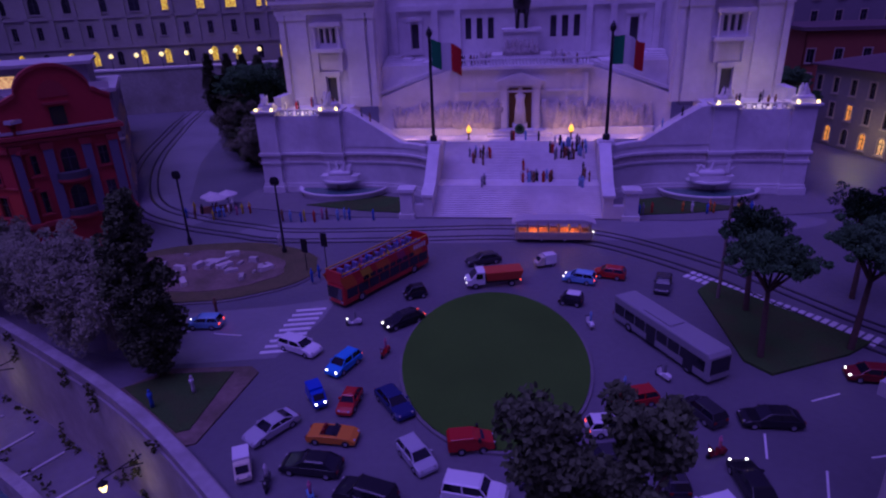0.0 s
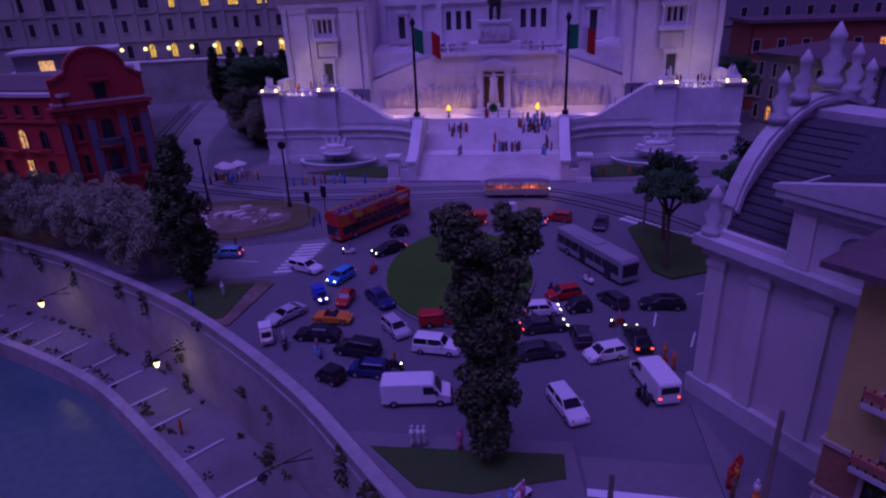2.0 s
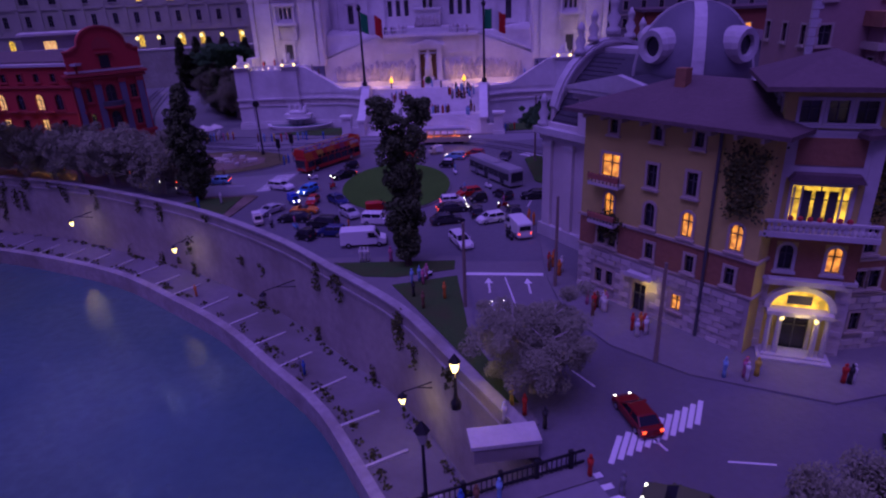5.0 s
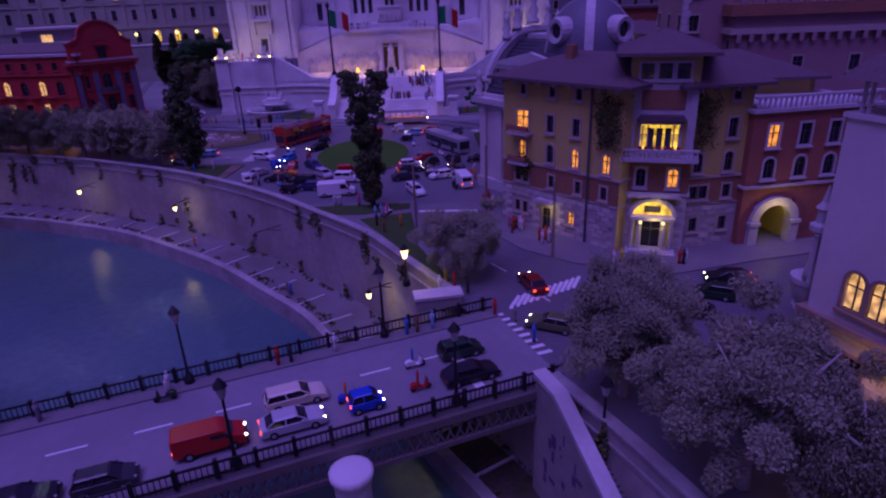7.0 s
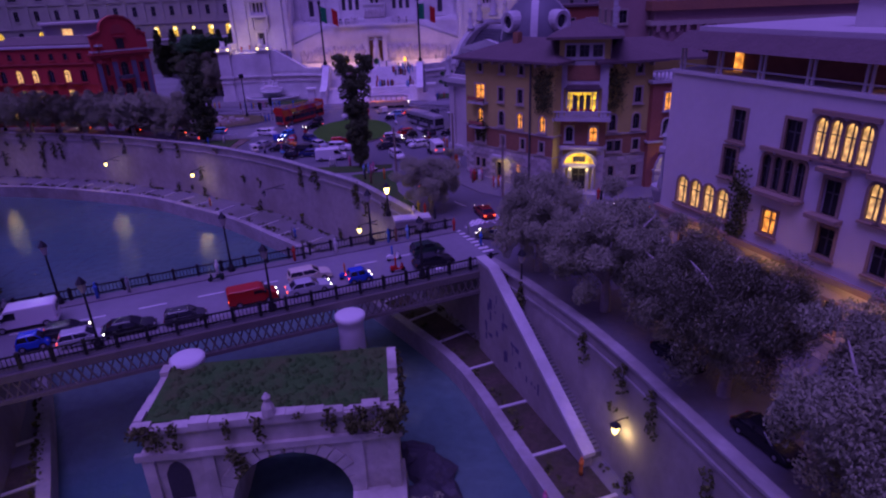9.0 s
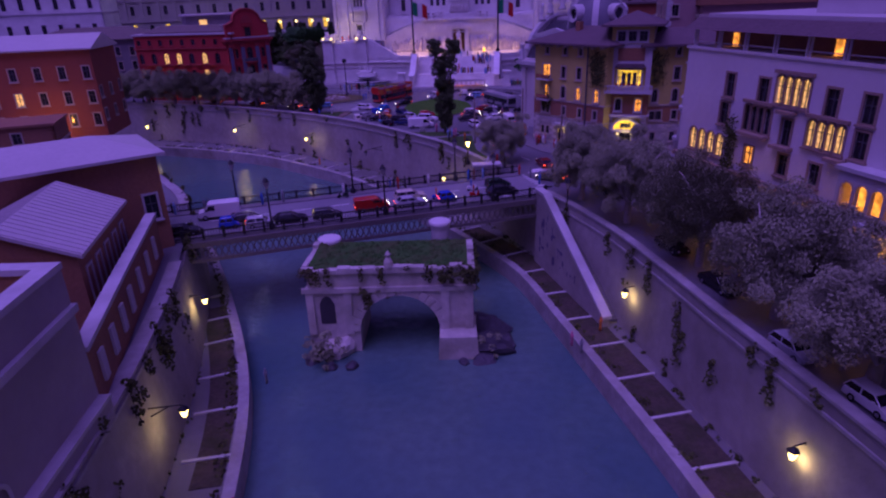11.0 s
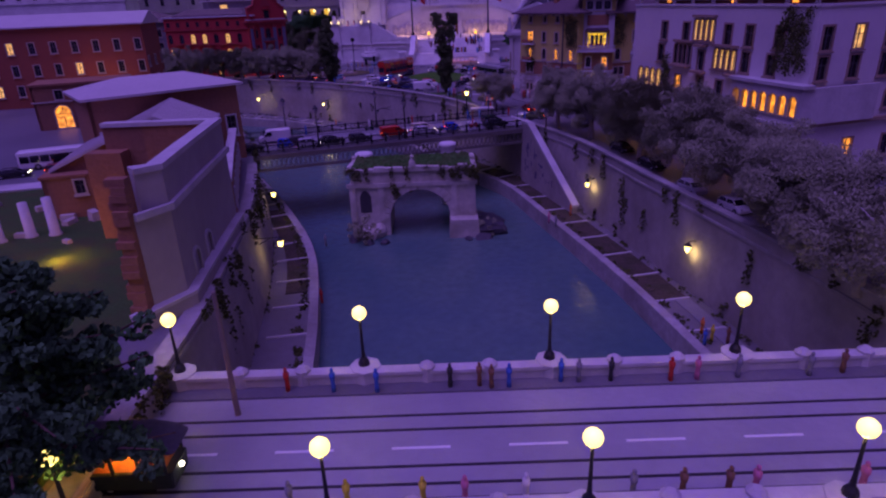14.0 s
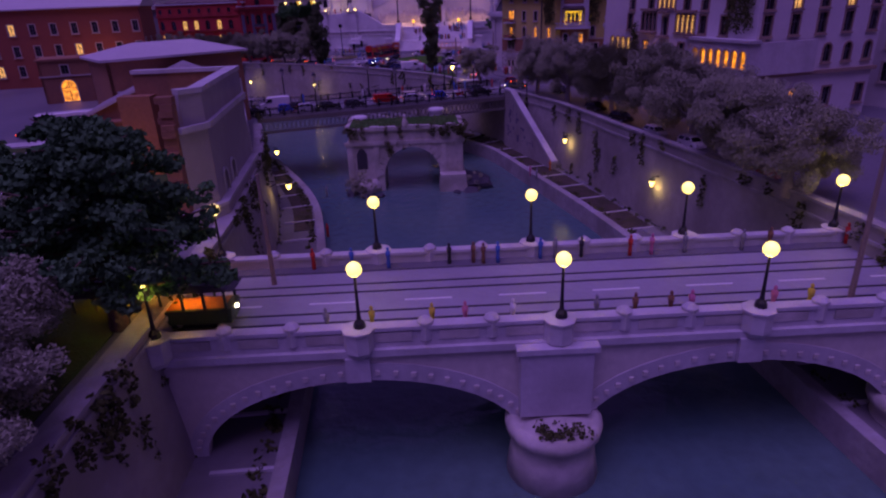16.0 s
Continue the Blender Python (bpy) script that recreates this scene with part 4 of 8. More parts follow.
for zz, w_ in ((12.3, 3.4), (8.5, 3.0)):
    bl = part("balcony", box(3.2 - w_ / 2, 3.2 + w_ / 2, -1.2, -0.03, zz - 0.3, zz), copem, ya)
    part("flower_box", box(3.2 - w_ / 2, 3.2 + w_ / 2, -1.25, -0.95, zz + 0.3, zz + 0.75), brickm, bl)
    for k in range(9):
        part("baluster", box(3.2 - w_ / 2 + k * w_ / 8 - 0.03, 3.2 - w_ / 2 + k * w_ / 8 + 0.03, -1.15, -1.05, zz, zz + 0.9), iron, bl)
part("chimney", box(6.4, 7.4, 4.0, 5.0, 19.5, 22.4), brownm, ya)
part("door_hood", side(bmesh.new(), [(6.0, 3.9), (8.8, 3.9), (8.5, 4.3), (6.3, 4.3)], -0.9, -0.2), copem, ya)
TWR = [row(0.35, 3.6, 2.0, [3.4], False), row(7.6, 2.1, 1.0, [1.8, 5.2], True, {1: W}), row(11.7, 2.9, 4.0, [3.4], False, {0: Yw}), row(19.4, 1.6, 1.3, [1.6, 3.4, 5.2])]
tw = house("house", "tall stone and ochre corner tower with lit balcony and entrance", 33.4, -3.1, -21, 6.9, 8, 21.8, ochre, front=TWR,
      left=[row(12, 2.2, 1.2, [6.6], False, {0: Yw}), row(19.4, 1.6, 1.2, [2, 4, 6])], right=[row(12, 2.2, 1.2, [1.4], False, {0: Yw}), row(19.4, 1.6, 1.2, [2, 4, 6])],
      roof=("hip", 2.4, 1.7, tilem), bands=((6.6, 0.3, 0.25), (18.6, 0.3, 0.15)), trim=copem)
clad(tw, Matrix(), 6.9, 0.0, 6.5, [(1.0, 5.8, -1, 6.6)], 0.9, 0.5, 4)
band(tw, Matrix(), 6.9, 6.95, 10.6, ops_of(TWR), brownm)
for q in (0.0, 6.1):
    part("stone_pilaster", box(q, q + 0.8, -0.12, -0.004, 10.7, 18.6), copem, tw)
part("stone_panel", box(0.81, 6.09, -0.1, -0.004, 15.2, 18.6), copem, tw)
part("brown_panel", box(1.2, 5.7, -0.16, -0.101, 16.2, 18.3), brownm, tw, "dull brown recessed panel")
part("hood", side(bmesh.new(), [(0.9, 15.1), (6.0, 15.1), (5.6, 15.7), (1.3, 15.7)], -1.0, -0.12), tilem, tw)
for q in (1.5, 2.05, 4.75, 5.3):
    part("window_post", box(q, q + 0.14, 0.02, 0.16, 11.75, 14.5), copem, tw)
bl = part("balcony", box(-0.6, 7.5, -1.5, -0.02, 10.75, 11.2), copem, tw, "stone balcony")
for k in range(19):
    part("baluster", lathe(bmesh.new(), [(0.09, 11.2), (0.15, 11.4), (0.08, 11.7), (0.11, 11.95)], 6, -0.4 + k * 0.43, -1.3), copem, bl)
part("handrail", box(-0.6, 7.5, -1.45, -1.15, 11.95, 12.15), copem, bl)
en = part("porch", box(1.0, 5.8, -1.3, -0.01, 3.95, 4.3), copem, tw, "carved stone entrance porch")
ring = [(3.4 + r * math.cos(math.pi * i / 14), 4.3 + 0.8 * r * math.sin(math.pi * i / 14)) for r, rg in ((2.15, range(15)), (2.65, range(14, -1, -1))) for i in rg]
for k in range(14):
    q = [ring[k], ring[k + 1], ring[28 - k], ring[29 - k]]
    part("arch_stone", side(bmesh.new(), q, -0.7, -0.1), copem, tw)
part("arch_roof", side(bmesh.new(), [(0.5, 6.5), (6.3, 6.5), (6.0, 6.95), (0.8, 6.95)], -0.9, -0.05), copem, tw)
part("fanlight", side(bmesh.new(), [(3.4 + 2.12 * math.cos(math.pi * i / 10), 4.33 + 1.68 * math.sin(math.pi * i / 10)) for i in range(11)], -0.16, -0.1), lit_yellow, tw, "glowing fanlight")
part("fanlight_panel", box(2.5, 4.3, -0.2, -0.161, 4.6, 5.4), dark_trim_shade, tw, "dark green panel in the fanlight")
for q in (2.15, 4.65):
    part("porch_lamp", ball(bmesh.new(), q, -1.15, 3.7, 0.2), globe_m, tw, "small glowing globe", True)
for q in (2.45, 3.35, 4.25):
    part("loggia_door", box(q - 0.32, q + 0.32, 0.05, 0.12, 11.75, 14.2), dark_trim_shade, tw, "dark door leaf in the lit loggia")
for k in range(7):
    part("flower", ball(bmesh.new(), 1.4 + 0.66 * k, -1.2, 12.3, 0.22, 6), MATS["red_plaster"], tw, "red flowers on the balcony")
for q in (1.3, 2.05, 4.75, 5.5):
    part("column", lathe(bmesh.new(), [(0.3, 0.3), (0.22, 0.5), (0.2, 3.6), (0.3, 3.95)], 10, q, -1.0), copem, tw)
for k in range(3):
    part("step", box(1.0 - 0.3 * k, 5.8 + 0.3 * k, -1.6 - 0.45 * k, -0.02 - 0.001 * k, 0.0, 0.42 - 0.14 * k), copem, tw)
FC = [row(2, 1.6, 0.9, [2, 5.6]), row(5.9, 1.5, 0.9, [1.6, 2.8, 5.6]), row(9.0, 2.2, 1.0, [1.8, 5.4], True), row(12.8, 2.1, 1.0, [5.4]), row(16.9, 1.2, 0.8, [5.4])]
yc = house("house", "ochre palazzo wing with tile roof and dark arched windows", 39.4, -4.6, 3, 7.4, 12, 18.4, ochre, front=FC, right=[row(12.8, 2, 1, [4, 8])], roof=("hip", 3.0, 1.5, tilem), bands=((5.2, 0.2, 0.17), (8.3, 0.25, 0.2)))
clad(yc, Matrix(), 7.4, 0, 5.1, ops_of(FC), 1.15, 0.56, 7)
band(yc, Matrix(), 7.4, 5.45, 8.25, ops_of(FC), brownm)
brackets(yc, 7.4, 18.4, 4)
rnd = random.Random(15)


def ivy_patch(x, y, ang_, w_, z0, z1, n, label="green ivy hanging on the palazzo wall"):
    bm = bmesh.new()
    for _ in range(n):
        u, z = rnd.uniform(0, w_), rnd.uniform(z0, z1)
        for _ in range(14):
            p = Vector((u + rnd.gauss(0, 0.35), -0.25 - rnd.random() * 0.3, z + rnd.gauss(0, 0.35)))
            q = Vector((rnd.uniform(-1, 1), rnd.uniform(-0.4, 0.4), rnd.uniform(-1, 1))).normalized() * 0.16
            v = q.orthogonal().normalized() * 0.1
            bm.faces.new([bm.verts.new(p + e) for e in (-q, v, q, -v)])
    tagged(part("ivy", bm, moss, at=P(x, y, 0, ang_)), label, "ivy", "", "stuff")


ivy_patch(30.6, -1.9, YA, 2.8, 12, 17.8, 70)
ivy_patch(39.7, -4.8, 3, 2.6, 12, 17.8, 60)
ivy_patch(23.6, 7.4, YA, 1.8, 7.0, 9.4, 30)
br = house("house", "red brick house over an archway with white balustrade", 46.6, -5.2, 4, 15, 9, 15.4, brickm,
      front=[row(0.05, 5.2, 5.0, [4.2], True, {0: "open"}), row(8.0, 2.3, 1.3, [2.6, 6.4, 10], True), row(11.6, 2.4, 1.3, [2.6, 6.4, 10], False, {0: W})], left=[row(8, 2, 1, [4])],
      roof=("flat", 0.4, 0.4, copem), bands=((6.9, 0.3, 0.25),), trim=copem)
for k in range(18):
    u0, u1 = math.pi * k / 18, math.pi * (k + 0.94) / 18
    q = [(4.2 + r * math.cos(u), 2.9 + r * 0.95 * math.sin(u)) for r, u in ((2.0, u0), (3.0, u0), (3.0, u1), (2.0, u1))]
    part("voussoir", side(bmesh.new(), q, -0.5, 0.6), copem, br)
for q in (1.1, 6.2):
    part("arch_pier", box(q, q + 1.1, -0.6, 0.62, 0.0, 2.5), copem, br)
    part("arch_impost", box(q - 0.15, q + 1.25, -0.75, 0.64, 2.5, 2.9), copem, br)
for q, w_ in ((1.2, 1.7), (6.7, 7.2)):
    part("passage_wall", box(q, w_, 0.66, 8.4, 0, 5.2), ochre, br)
part("passage_back", box(1.71, 6.69, 8.0, 8.4, 0, 5.2), ochre, br)
part("passage_vault", box(1.2, 7.2, 0.66, 8.4, 5.25, 5.6), ochre, br)
for k in range(24):
    part("baluster", lathe(bmesh.new(), [(0.14, 15.8), (0.2, 16.1), (0.1, 16.6), (0.15, 16.9)], 6, 0.3 + k * 0.62, 0.0), copem, br)
part("handrail", box(-0.2, 15, -0.25, 0.25, 16.9, 17.15), copem, br)
# pale palazzo along the river street
WA = math.degrees(math.atan2(-36.4, 10.1))
framem = mat("brown_window_stone", (0.30, 0.215, 0.16), 0.85, vary=0.2, grain=2)
WF = [row(2.4, 2.6, 1.3, [4, 9, 14, 20, 27, 33]), row(8.2, 2.6, 1.25, [3.0, 4.7, 6.4, 8.1], True, {0: Pl, 1: Pl, 2: Pl, 3: Pl}), row(8.4, 2.0, 1.3, [13.2], False, {0: W}), row(8.4, 2.2, 1.3, [18.4, 22.6]),
      row(12.2, 2.8, 0.85, [12.1, 13.15, 14.2, 15.25], True), row(12.2, 2.5, 1.4, [8.2, 27.1, 31.6]), row(11.6, 2.7, 1.3, [18.1]), row(12.2, 2.6, 0.95, [21.3, 22.45, 23.6, 24.75], True, {0: Pl, 1: Pl, 2: Pl, 3: Pl}),
      row(15.5, 2.6, 1.4, [8.6, 14.0, 23.1, 27.2, 32.4]), row(15.8, 2.8, 0.95, [16.3, 17.45, 18.6, 19.75], True, {0: Pl, 1: Pl, 2: Pl, 3: Pl})]
white = house("house", "pale plastered palazzo with arched loggias and lit windows", 36.2, -32, WA, 37.8, 22, 20.4, paleplaster, front=WF,
      right=[row(12.2, 2.6, 1.4, even(22, 5)), row(15.6, 2.6, 1.4, even(22, 5), False, {1: Pl, 3: Pl}), row(8.2, 2.4, 1.3, even(22, 6), True, {0: Pl, 2: Pl}), row(2, 2.6, 1.4, even(22, 4), False, {1: W})], left=[row(12, 2.6, 1.2, even(22, 4)), row(15.6, 2.6, 1.2, even(22, 4))],
      roof=("flat", 0.3, 0.2, paleplaster), bands=((6.6, 0.5, 0.5),), trim=framem)
for q0, q1, zz in ((15.5, 20.6, 18.9), (11.4, 16.0, 15.3), (20.5, 25.6, 15.1)):
    part("hood_mould", box(q0, q1, -0.4, -0.02, zz, zz + 0.35), framem, white)
for q0, q1, zz in ((17.0, 19.2, 14.9), (16.8, 19.4, 11.2), (11.6, 15.8, 11.7), (24, 26, 11.4)):
    part("balcony", box(q0, q1, -0.9, -0.02, zz, zz + 0.35), framem, white)
for k in range(9):
    for d in (0.0, 0.45):
        part("loggia_column", lathe(bmesh.new(), [(0.16, 20.7), (0.13, 20.9), (0.12, 22.5), (0.18, 22.75)], 8, 0.5 + d + k * 4.5, 0.4), copem, white)
part("loggia_rail", box(0.2, 37.6, 0.3, 0.5, 21.2, 21.3), copem, white)
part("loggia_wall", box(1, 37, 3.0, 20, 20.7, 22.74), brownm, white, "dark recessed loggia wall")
for q in (19.4, 4.4, 30.4):
    part("lit_door", box(q, q + 0.9, 2.9, 2.98, 20.75, 22.3), lit_warm, white, "glowing loggia door")
part("roof", box(-0.6, 38.4, -0.7, 22.6, 22.75, 24.1, 0.9, 1.5), MATS["roof_tile"], white, "low tiled roof skirt")
part("roof_deck", box(1.0, 36.8, 1.6, 20.4, 24.101, 24.5), tin, white, "flat pale roof deck")
part("attic", box(12, 30, 7, 19, 24.501, 26.6), paleplaster, white)
part("attic_roof", box(11.6, 30.4, 6.6, 19.4, 26.601, 26.9), tin, white)
lg = bmesh.new()
facade(lg, Matrix.Translation((26.9, -1.6, 0)), 11.9, 11.4, [(0.6 + k * 1.6, 1.8 + k * 1.6, 8.0, 10.4) for k in range(7)], 0.4, 7.1)
bx(lg, 26.9, 27.3, -1.199, -0.005, 7.1, 11.4), bx(lg, 38.4, 38.8, -1.199, 10, 7.1, 11.4)
part("loggia_cornice", box(26.6, 39.1, -1.9, -0.004, 11.4, 11.8), copem, white)
part("loggia_floor", box(26.6, 39.1, -1.9, -0.004, 6.7, 7.1), copem, white)
part("loggia", lg, copem, white, "projecting arched stone loggia")
for k in range(7):
    ring = bmesh.new()
    a_, b_ = outline(1.2, 2.4, True), outline(1.2, 2.4, True, 0.2)
    rr = [[ring.verts.new((26.9 + 1.2 + k * 1.6 + x, yy, 8.0 + z)) for x, z in pts] for pts, yy in ((a_, -1.3), (a_, -1.72), (b_, -1.72), (b_, -1.59))]
    for p, q in zip(rr, rr[1:]):
        for i in range(len(p)):
            j = (i + 1) % len(p)
            ring.faces.new((p[i], p[j], q[j], q[i]))
    part("arch_ring", ring, trimm, white)
part("loggia_back", box(27.4, 38.3, -0.2, -0.1, 7.6, 10.4), lit_warm, white, "warm light inside the loggia")
clad(white, Matrix(), 37.8, 0.0, 6.0, ops_of(WF), 1.3, 0.62, 21)
for u in (6, 14, 22, 31):
    ux, uy = 36.2 + 0.267 * u - 1.6, -32 - 0.964 * u - 0.4
    lamp(ux, uy, 5.2, 95, (1, 0.45, 0.12), 0.4)
ivy_patch(36.2 + 0.267 * 9.4, -32 - 0.964 * 9.4, WA, 1.6, 7.5, 13, 40, "climbing plant on the pale palazzo wall")
ivy_patch(36.2 + 0.267 * 32.4, -32 - 0.964 * 32.4, WA, 4.6, 13, 20, 110, "climbing plant on the pale palazzo wall")
cn = thing("corner_column", 37.2, -30.4, 0, 0, "carved white stone corner column with canopied statues", "column")
part("shaft", lathe(bmesh.new(), [(1.0, 0), (0.9, 1.0), (0.6, 1.4), (0.5, 5.6), (0.9, 6.3)], 12), copem, cn, "", True)
part("corbel", lathe(bmesh.new(), [(0.6, 6.3), (1.0, 7.2), (1.2, 8.0), (1.3, 8.2), (1.3, 8.6)], 14), copem, cn)
for q, w_, z_, h in ((-0.4, -0.6, 8.6, 3.2), (0.7, 0.1, 8.6, 2.8)):
    bm = bmesh.new()
    carved(bm, random.Random(3), 0, 0, 0, h)
    carved(bm, random.Random(4), 0.3, -0.2, 0.3, h * 0.7, 0.3)
    bmesh.ops.translate(bm, vec=(q, w_, z_), verts=bm.verts)
    part("sculpture", bm, copem, cn, "carved stone group", True)
    part("canopy", lathe(bmesh.new(), [(0.5, 12.2), (0.75, 12.4), (0.75, 12.8), (0.45, 13.0), (0.4, 13.8), (0.6, 14.0), (0.3, 14.4), (0.06, 15.6)], 8, q, w_), copem, cn)
    part("colonnette", lathe(bmesh.new(), [(0.2, 8.6), (0.15, 8.8), (0.14, 11.9), (0.25, 12.2)], 8, q - 0.4, w_ - 0.35), copem, cn)

# entrance lights of the tower and the archway
for xx, yy, zz, e in ((36.1, -5.8, 3.6, 60), (36.4, -5.9, 5.3, 50), (50.6, -6.6, 4.3, 110), (26.4, 2.4, 3.0, 40)):
    lamp(xx, yy, zz, e, (1, 0.7, 0.2), 0.3)

# church with dome
ch = thing("church", 28.0, 15.1, 0, 30, "grey domed church with pale stone walls and curved gable", "church")
for a in ((-0.3, 0.3, 0.0, 12.4), (19.7, 20.3, 0.0, 12.4), (-0.3, 20.3, 12.41, 13.0), (0.31, 19.69, 0.0, 0.6)):
    part("wall", box(*a, 0, 13.2), churchm, ch)
for q in (0.3, 3.2, 7.6, 11.3):
    part("pilaster", box(-0.75, -0.302, q, q + 1.4, 1.6, 12.5), churchm, ch)
    part("capital", box(-0.85, -0.301, q - 0.12, q + 1.52, 11.7, 12.1), copem, ch)
part("plinth", box(-0.9, -0.301, 0, 13.3, 0, 1.6), copem, ch)
part("architrave", box(-0.85, 20.6, -0.2, 13.3, 12.5, 13.19), copem, ch)
part("cornice", box(-1.4, 21.0, -0.6, 13.9, 13.2, 14.0), copem, ch)
part("blocking_course", box(-0.4, 20.4, 0, 13.2, 14.0, 14.5), churchm, ch)
# steep slate roof, curved gable at the far end
NX = 10.0
arc = [(NX - 9.6 * math.cos(math.pi * i / 16), 14.5 + 8.8 * math.sin(math.pi * i / 16) ** 1.1) for i in range(17)]
prof = [(0.2, 14.5), (2.2, 17.2), (4.4, 19.6), (6.9, 21.7), (8.0, 21.9), (12.0, 21.9), (13.1, 21.7), (15.6, 19.6), (17.8, 17.2), (19.8, 14.5)]
part("roof", side(bmesh.new(), prof, -1.0, 12.3), slate, ch, "steep dark slate roof")
for k in range(14):
    for sx in (-1, 1):
        u = (k + 0.5) / 14
        f = u * 3
        i = min(2, int(f))
        p = [prof[i][c] + (prof[i + 1][c] - prof[i][c]) * (f - i) for c in (0, 1)]
        x = p[0] if sx < 0 else 2 * NX - p[0]
        part("slate_course", box(x - 0.09, x + 0.09, 7.4 if sx < 0 else -0.9, 12.28, p[1] - 0.12, p[1] + 0.05), slate, ch)
part("gable", side(bmesh.new(), [(0.4, 14.5)] + arc[1:-1] + [(19.6, 14.5)], 12.31, 12.9), churchm, ch, "curved stone gable")
inner = [(NX + (x - NX) * 0.97, z - 0.3) for x, z in arc]
part("gable_edge", side(bmesh.new(), arc[1:-1] + inner[15:0:-1], 11.9, 12.305), copem, ch, "pale raised edge of the gable")
part("gable_coping", side(bmesh.new(), [(NX + (x - NX) * 1.02, z + 0.3) for x, z in arc[1:-1]] + [(x, z + 0.01) for x, z in arc[15:0:-1]], 12.1, 13.1), copem, ch)
part("ridge_parapet", box(8.2, 11.8, 5.0, 12.3, 21.9, 22.5), copem, ch)
FIN = [(0.75, 0), (0.75, 0.5), (0.4, 0.8), (0.7, 1.6), (0.3, 2.2), (0.45, 2.9), (0.5, 3.1), (0.05, 3.9)]
for q, w_, zz, k in ((-0.5, 13.0, 14.0, 1.0), (4.6, 12.6, 21.9, 0.95), (6.7, 12.6, 23.2, 0.95), (10, 12.6, 23.9, 1.2), (13.0, 12.6, 23.2, 0.95), (15.2, 12.6, 21.9, 0.95), (20.4, 13.0, 14.0, 1.0)):
    part("finial", lathe(bmesh.new(), [(r * k, z * k) for r, z in FIN], 10, q, w_, zz), copem, ch, "turned stone finial", True)
# pedimented transept below the dome
part("transept", box(-0.7, 6, -5.5, 6.9, 14.001, 18.6), churchm, ch, "pale transept wall under a low pediment")
part("transept_pilaster", box(-0.95, -0.702, 5.2, 6.7, 14.05, 18.0), churchm, ch)
part("transept_cornice", box(-1.6, 6.4, -6.4, 7.8, 18.6, 19.1), copem, ch)
part("transept_cornice", box(-1.2, 6.2, -6.0, 7.4, 18.0, 18.599), copem, ch)
ped = bmesh.new()
sv = [[ped.verts.new(Vector((x, y, z))) for y, z in ((-6.6, 19.1), (8.0, 19.1), (8.0, 19.4), (0.7, 21.0), (-6.6, 19.4))] for x in (-1.7, -0.9)]
ped.faces.new(sv[0][::-1]), ped.faces.new(sv[1])
for k in range(5):
    ped.faces.new((sv[0][k], sv[0][(k + 1) % 5], sv[1][(k + 1) % 5], sv[1][k]))
part("pediment", ped, copem, ch, "low stone pediment")
tr = bmesh.new()
sv = [[tr.verts.new(Vector((x, y, z))) for y, z in ((-6.2, 19.1), (7.6, 19.1), (0.7, 20.7))] for x in (-0.899, 6.0)]
tr.faces.new(sv[0][::-1]), tr.faces.new(sv[1])
for k in range(3):
    tr.faces.new((sv[0][k], sv[0][(k + 1) % 3], sv[1][(k + 1) % 3], sv[1][k]))
part("transept_roof", tr, slate, ch, "low dark roof behind the pediment")
m = P(-0.72, 2.6, 16.2) @ pose(0, 0, 0, 0, -90, 0)
part("medallion", lathe(bmesh.new(), [(0.9, 0), (0.95, 0.18), (1.25, 0.2), (1.3, 0.0)], 18), copem, ch, "round stone medallion", at=m)
DX, DY, DR, DZB = 9.3, 0.3, 6.0, 19.6
part("drum", lathe(bmesh.new(), [(DR + 0.2, 14.1), (DR + 0.2, 18.9), (DR + 0.6, 19.0), (DR + 0.6, 19.5), (DR + 0.1, 19.6)], 24, DX, DY), churchm, ch)
part("dome", lathe(bmesh.new(), [(DR * math.cos(math.pi / 2 * i / 10) ** 0.9 + 0.01, DZB + 8.0 * math.sin(math.pi / 2 * i / 10)) for i in range(11)], 32, DX, DY), leadm, ch, "smooth grey lead dome", True)
for k in range(4):
    a = radians(k * 90 + 222)
    bm = bmesh.new()
    for i in range(10):
        u, w_ = math.pi / 2 * i / 10, math.pi / 2 * (i + 1) / 10
        q = [(DR * math.cos(max(0, h)) ** 0.9, DZB + 8.05 * math.sin(h)) for h in (u, min(w_, 1.5707))]
        o = [bm.verts.new((DX + (r + d) * math.cos(a) - t * math.sin(a), DY + (r + d) * math.sin(a) + t * math.cos(a), h)) for r, h in q for t in (-0.6, 0.6) for d in (-0.2, 0.2)]
        for f in ((1, 3, 7, 5), (0, 1, 5, 4), (2, 6, 7, 3)):
            bm.faces.new([o[j] for j in f])
    part("rib", bm, copem, ch, "pale dome rib")
for k in range(4):
    a = k * 90 + 177
    bm = lathe(bmesh.new(), [(1.0, 0), (1.05, 0.7), (1.6, 0.8), (1.8, 0.2), (1.8, -1.7)], 18)
    m = pose(DX, DY, 23.4, 0, 0, a) @ pose(5.7, 0, 0, 0, 90, 0)
    m.translation *= S
    oc = part("oculus", bm, copem, ch, "round stone dormer window", at=m)
    part("pane", lathe(bmesh.new(), [(1.1, 0.1), (1.1, 0.25)], 16), darkwin, oc)
part("lantern", lathe(bmesh.new(), [(1.3, 27.5), (1.2, 28.0), (0.9, 28.1)], 12, DX, DY), copem, ch)

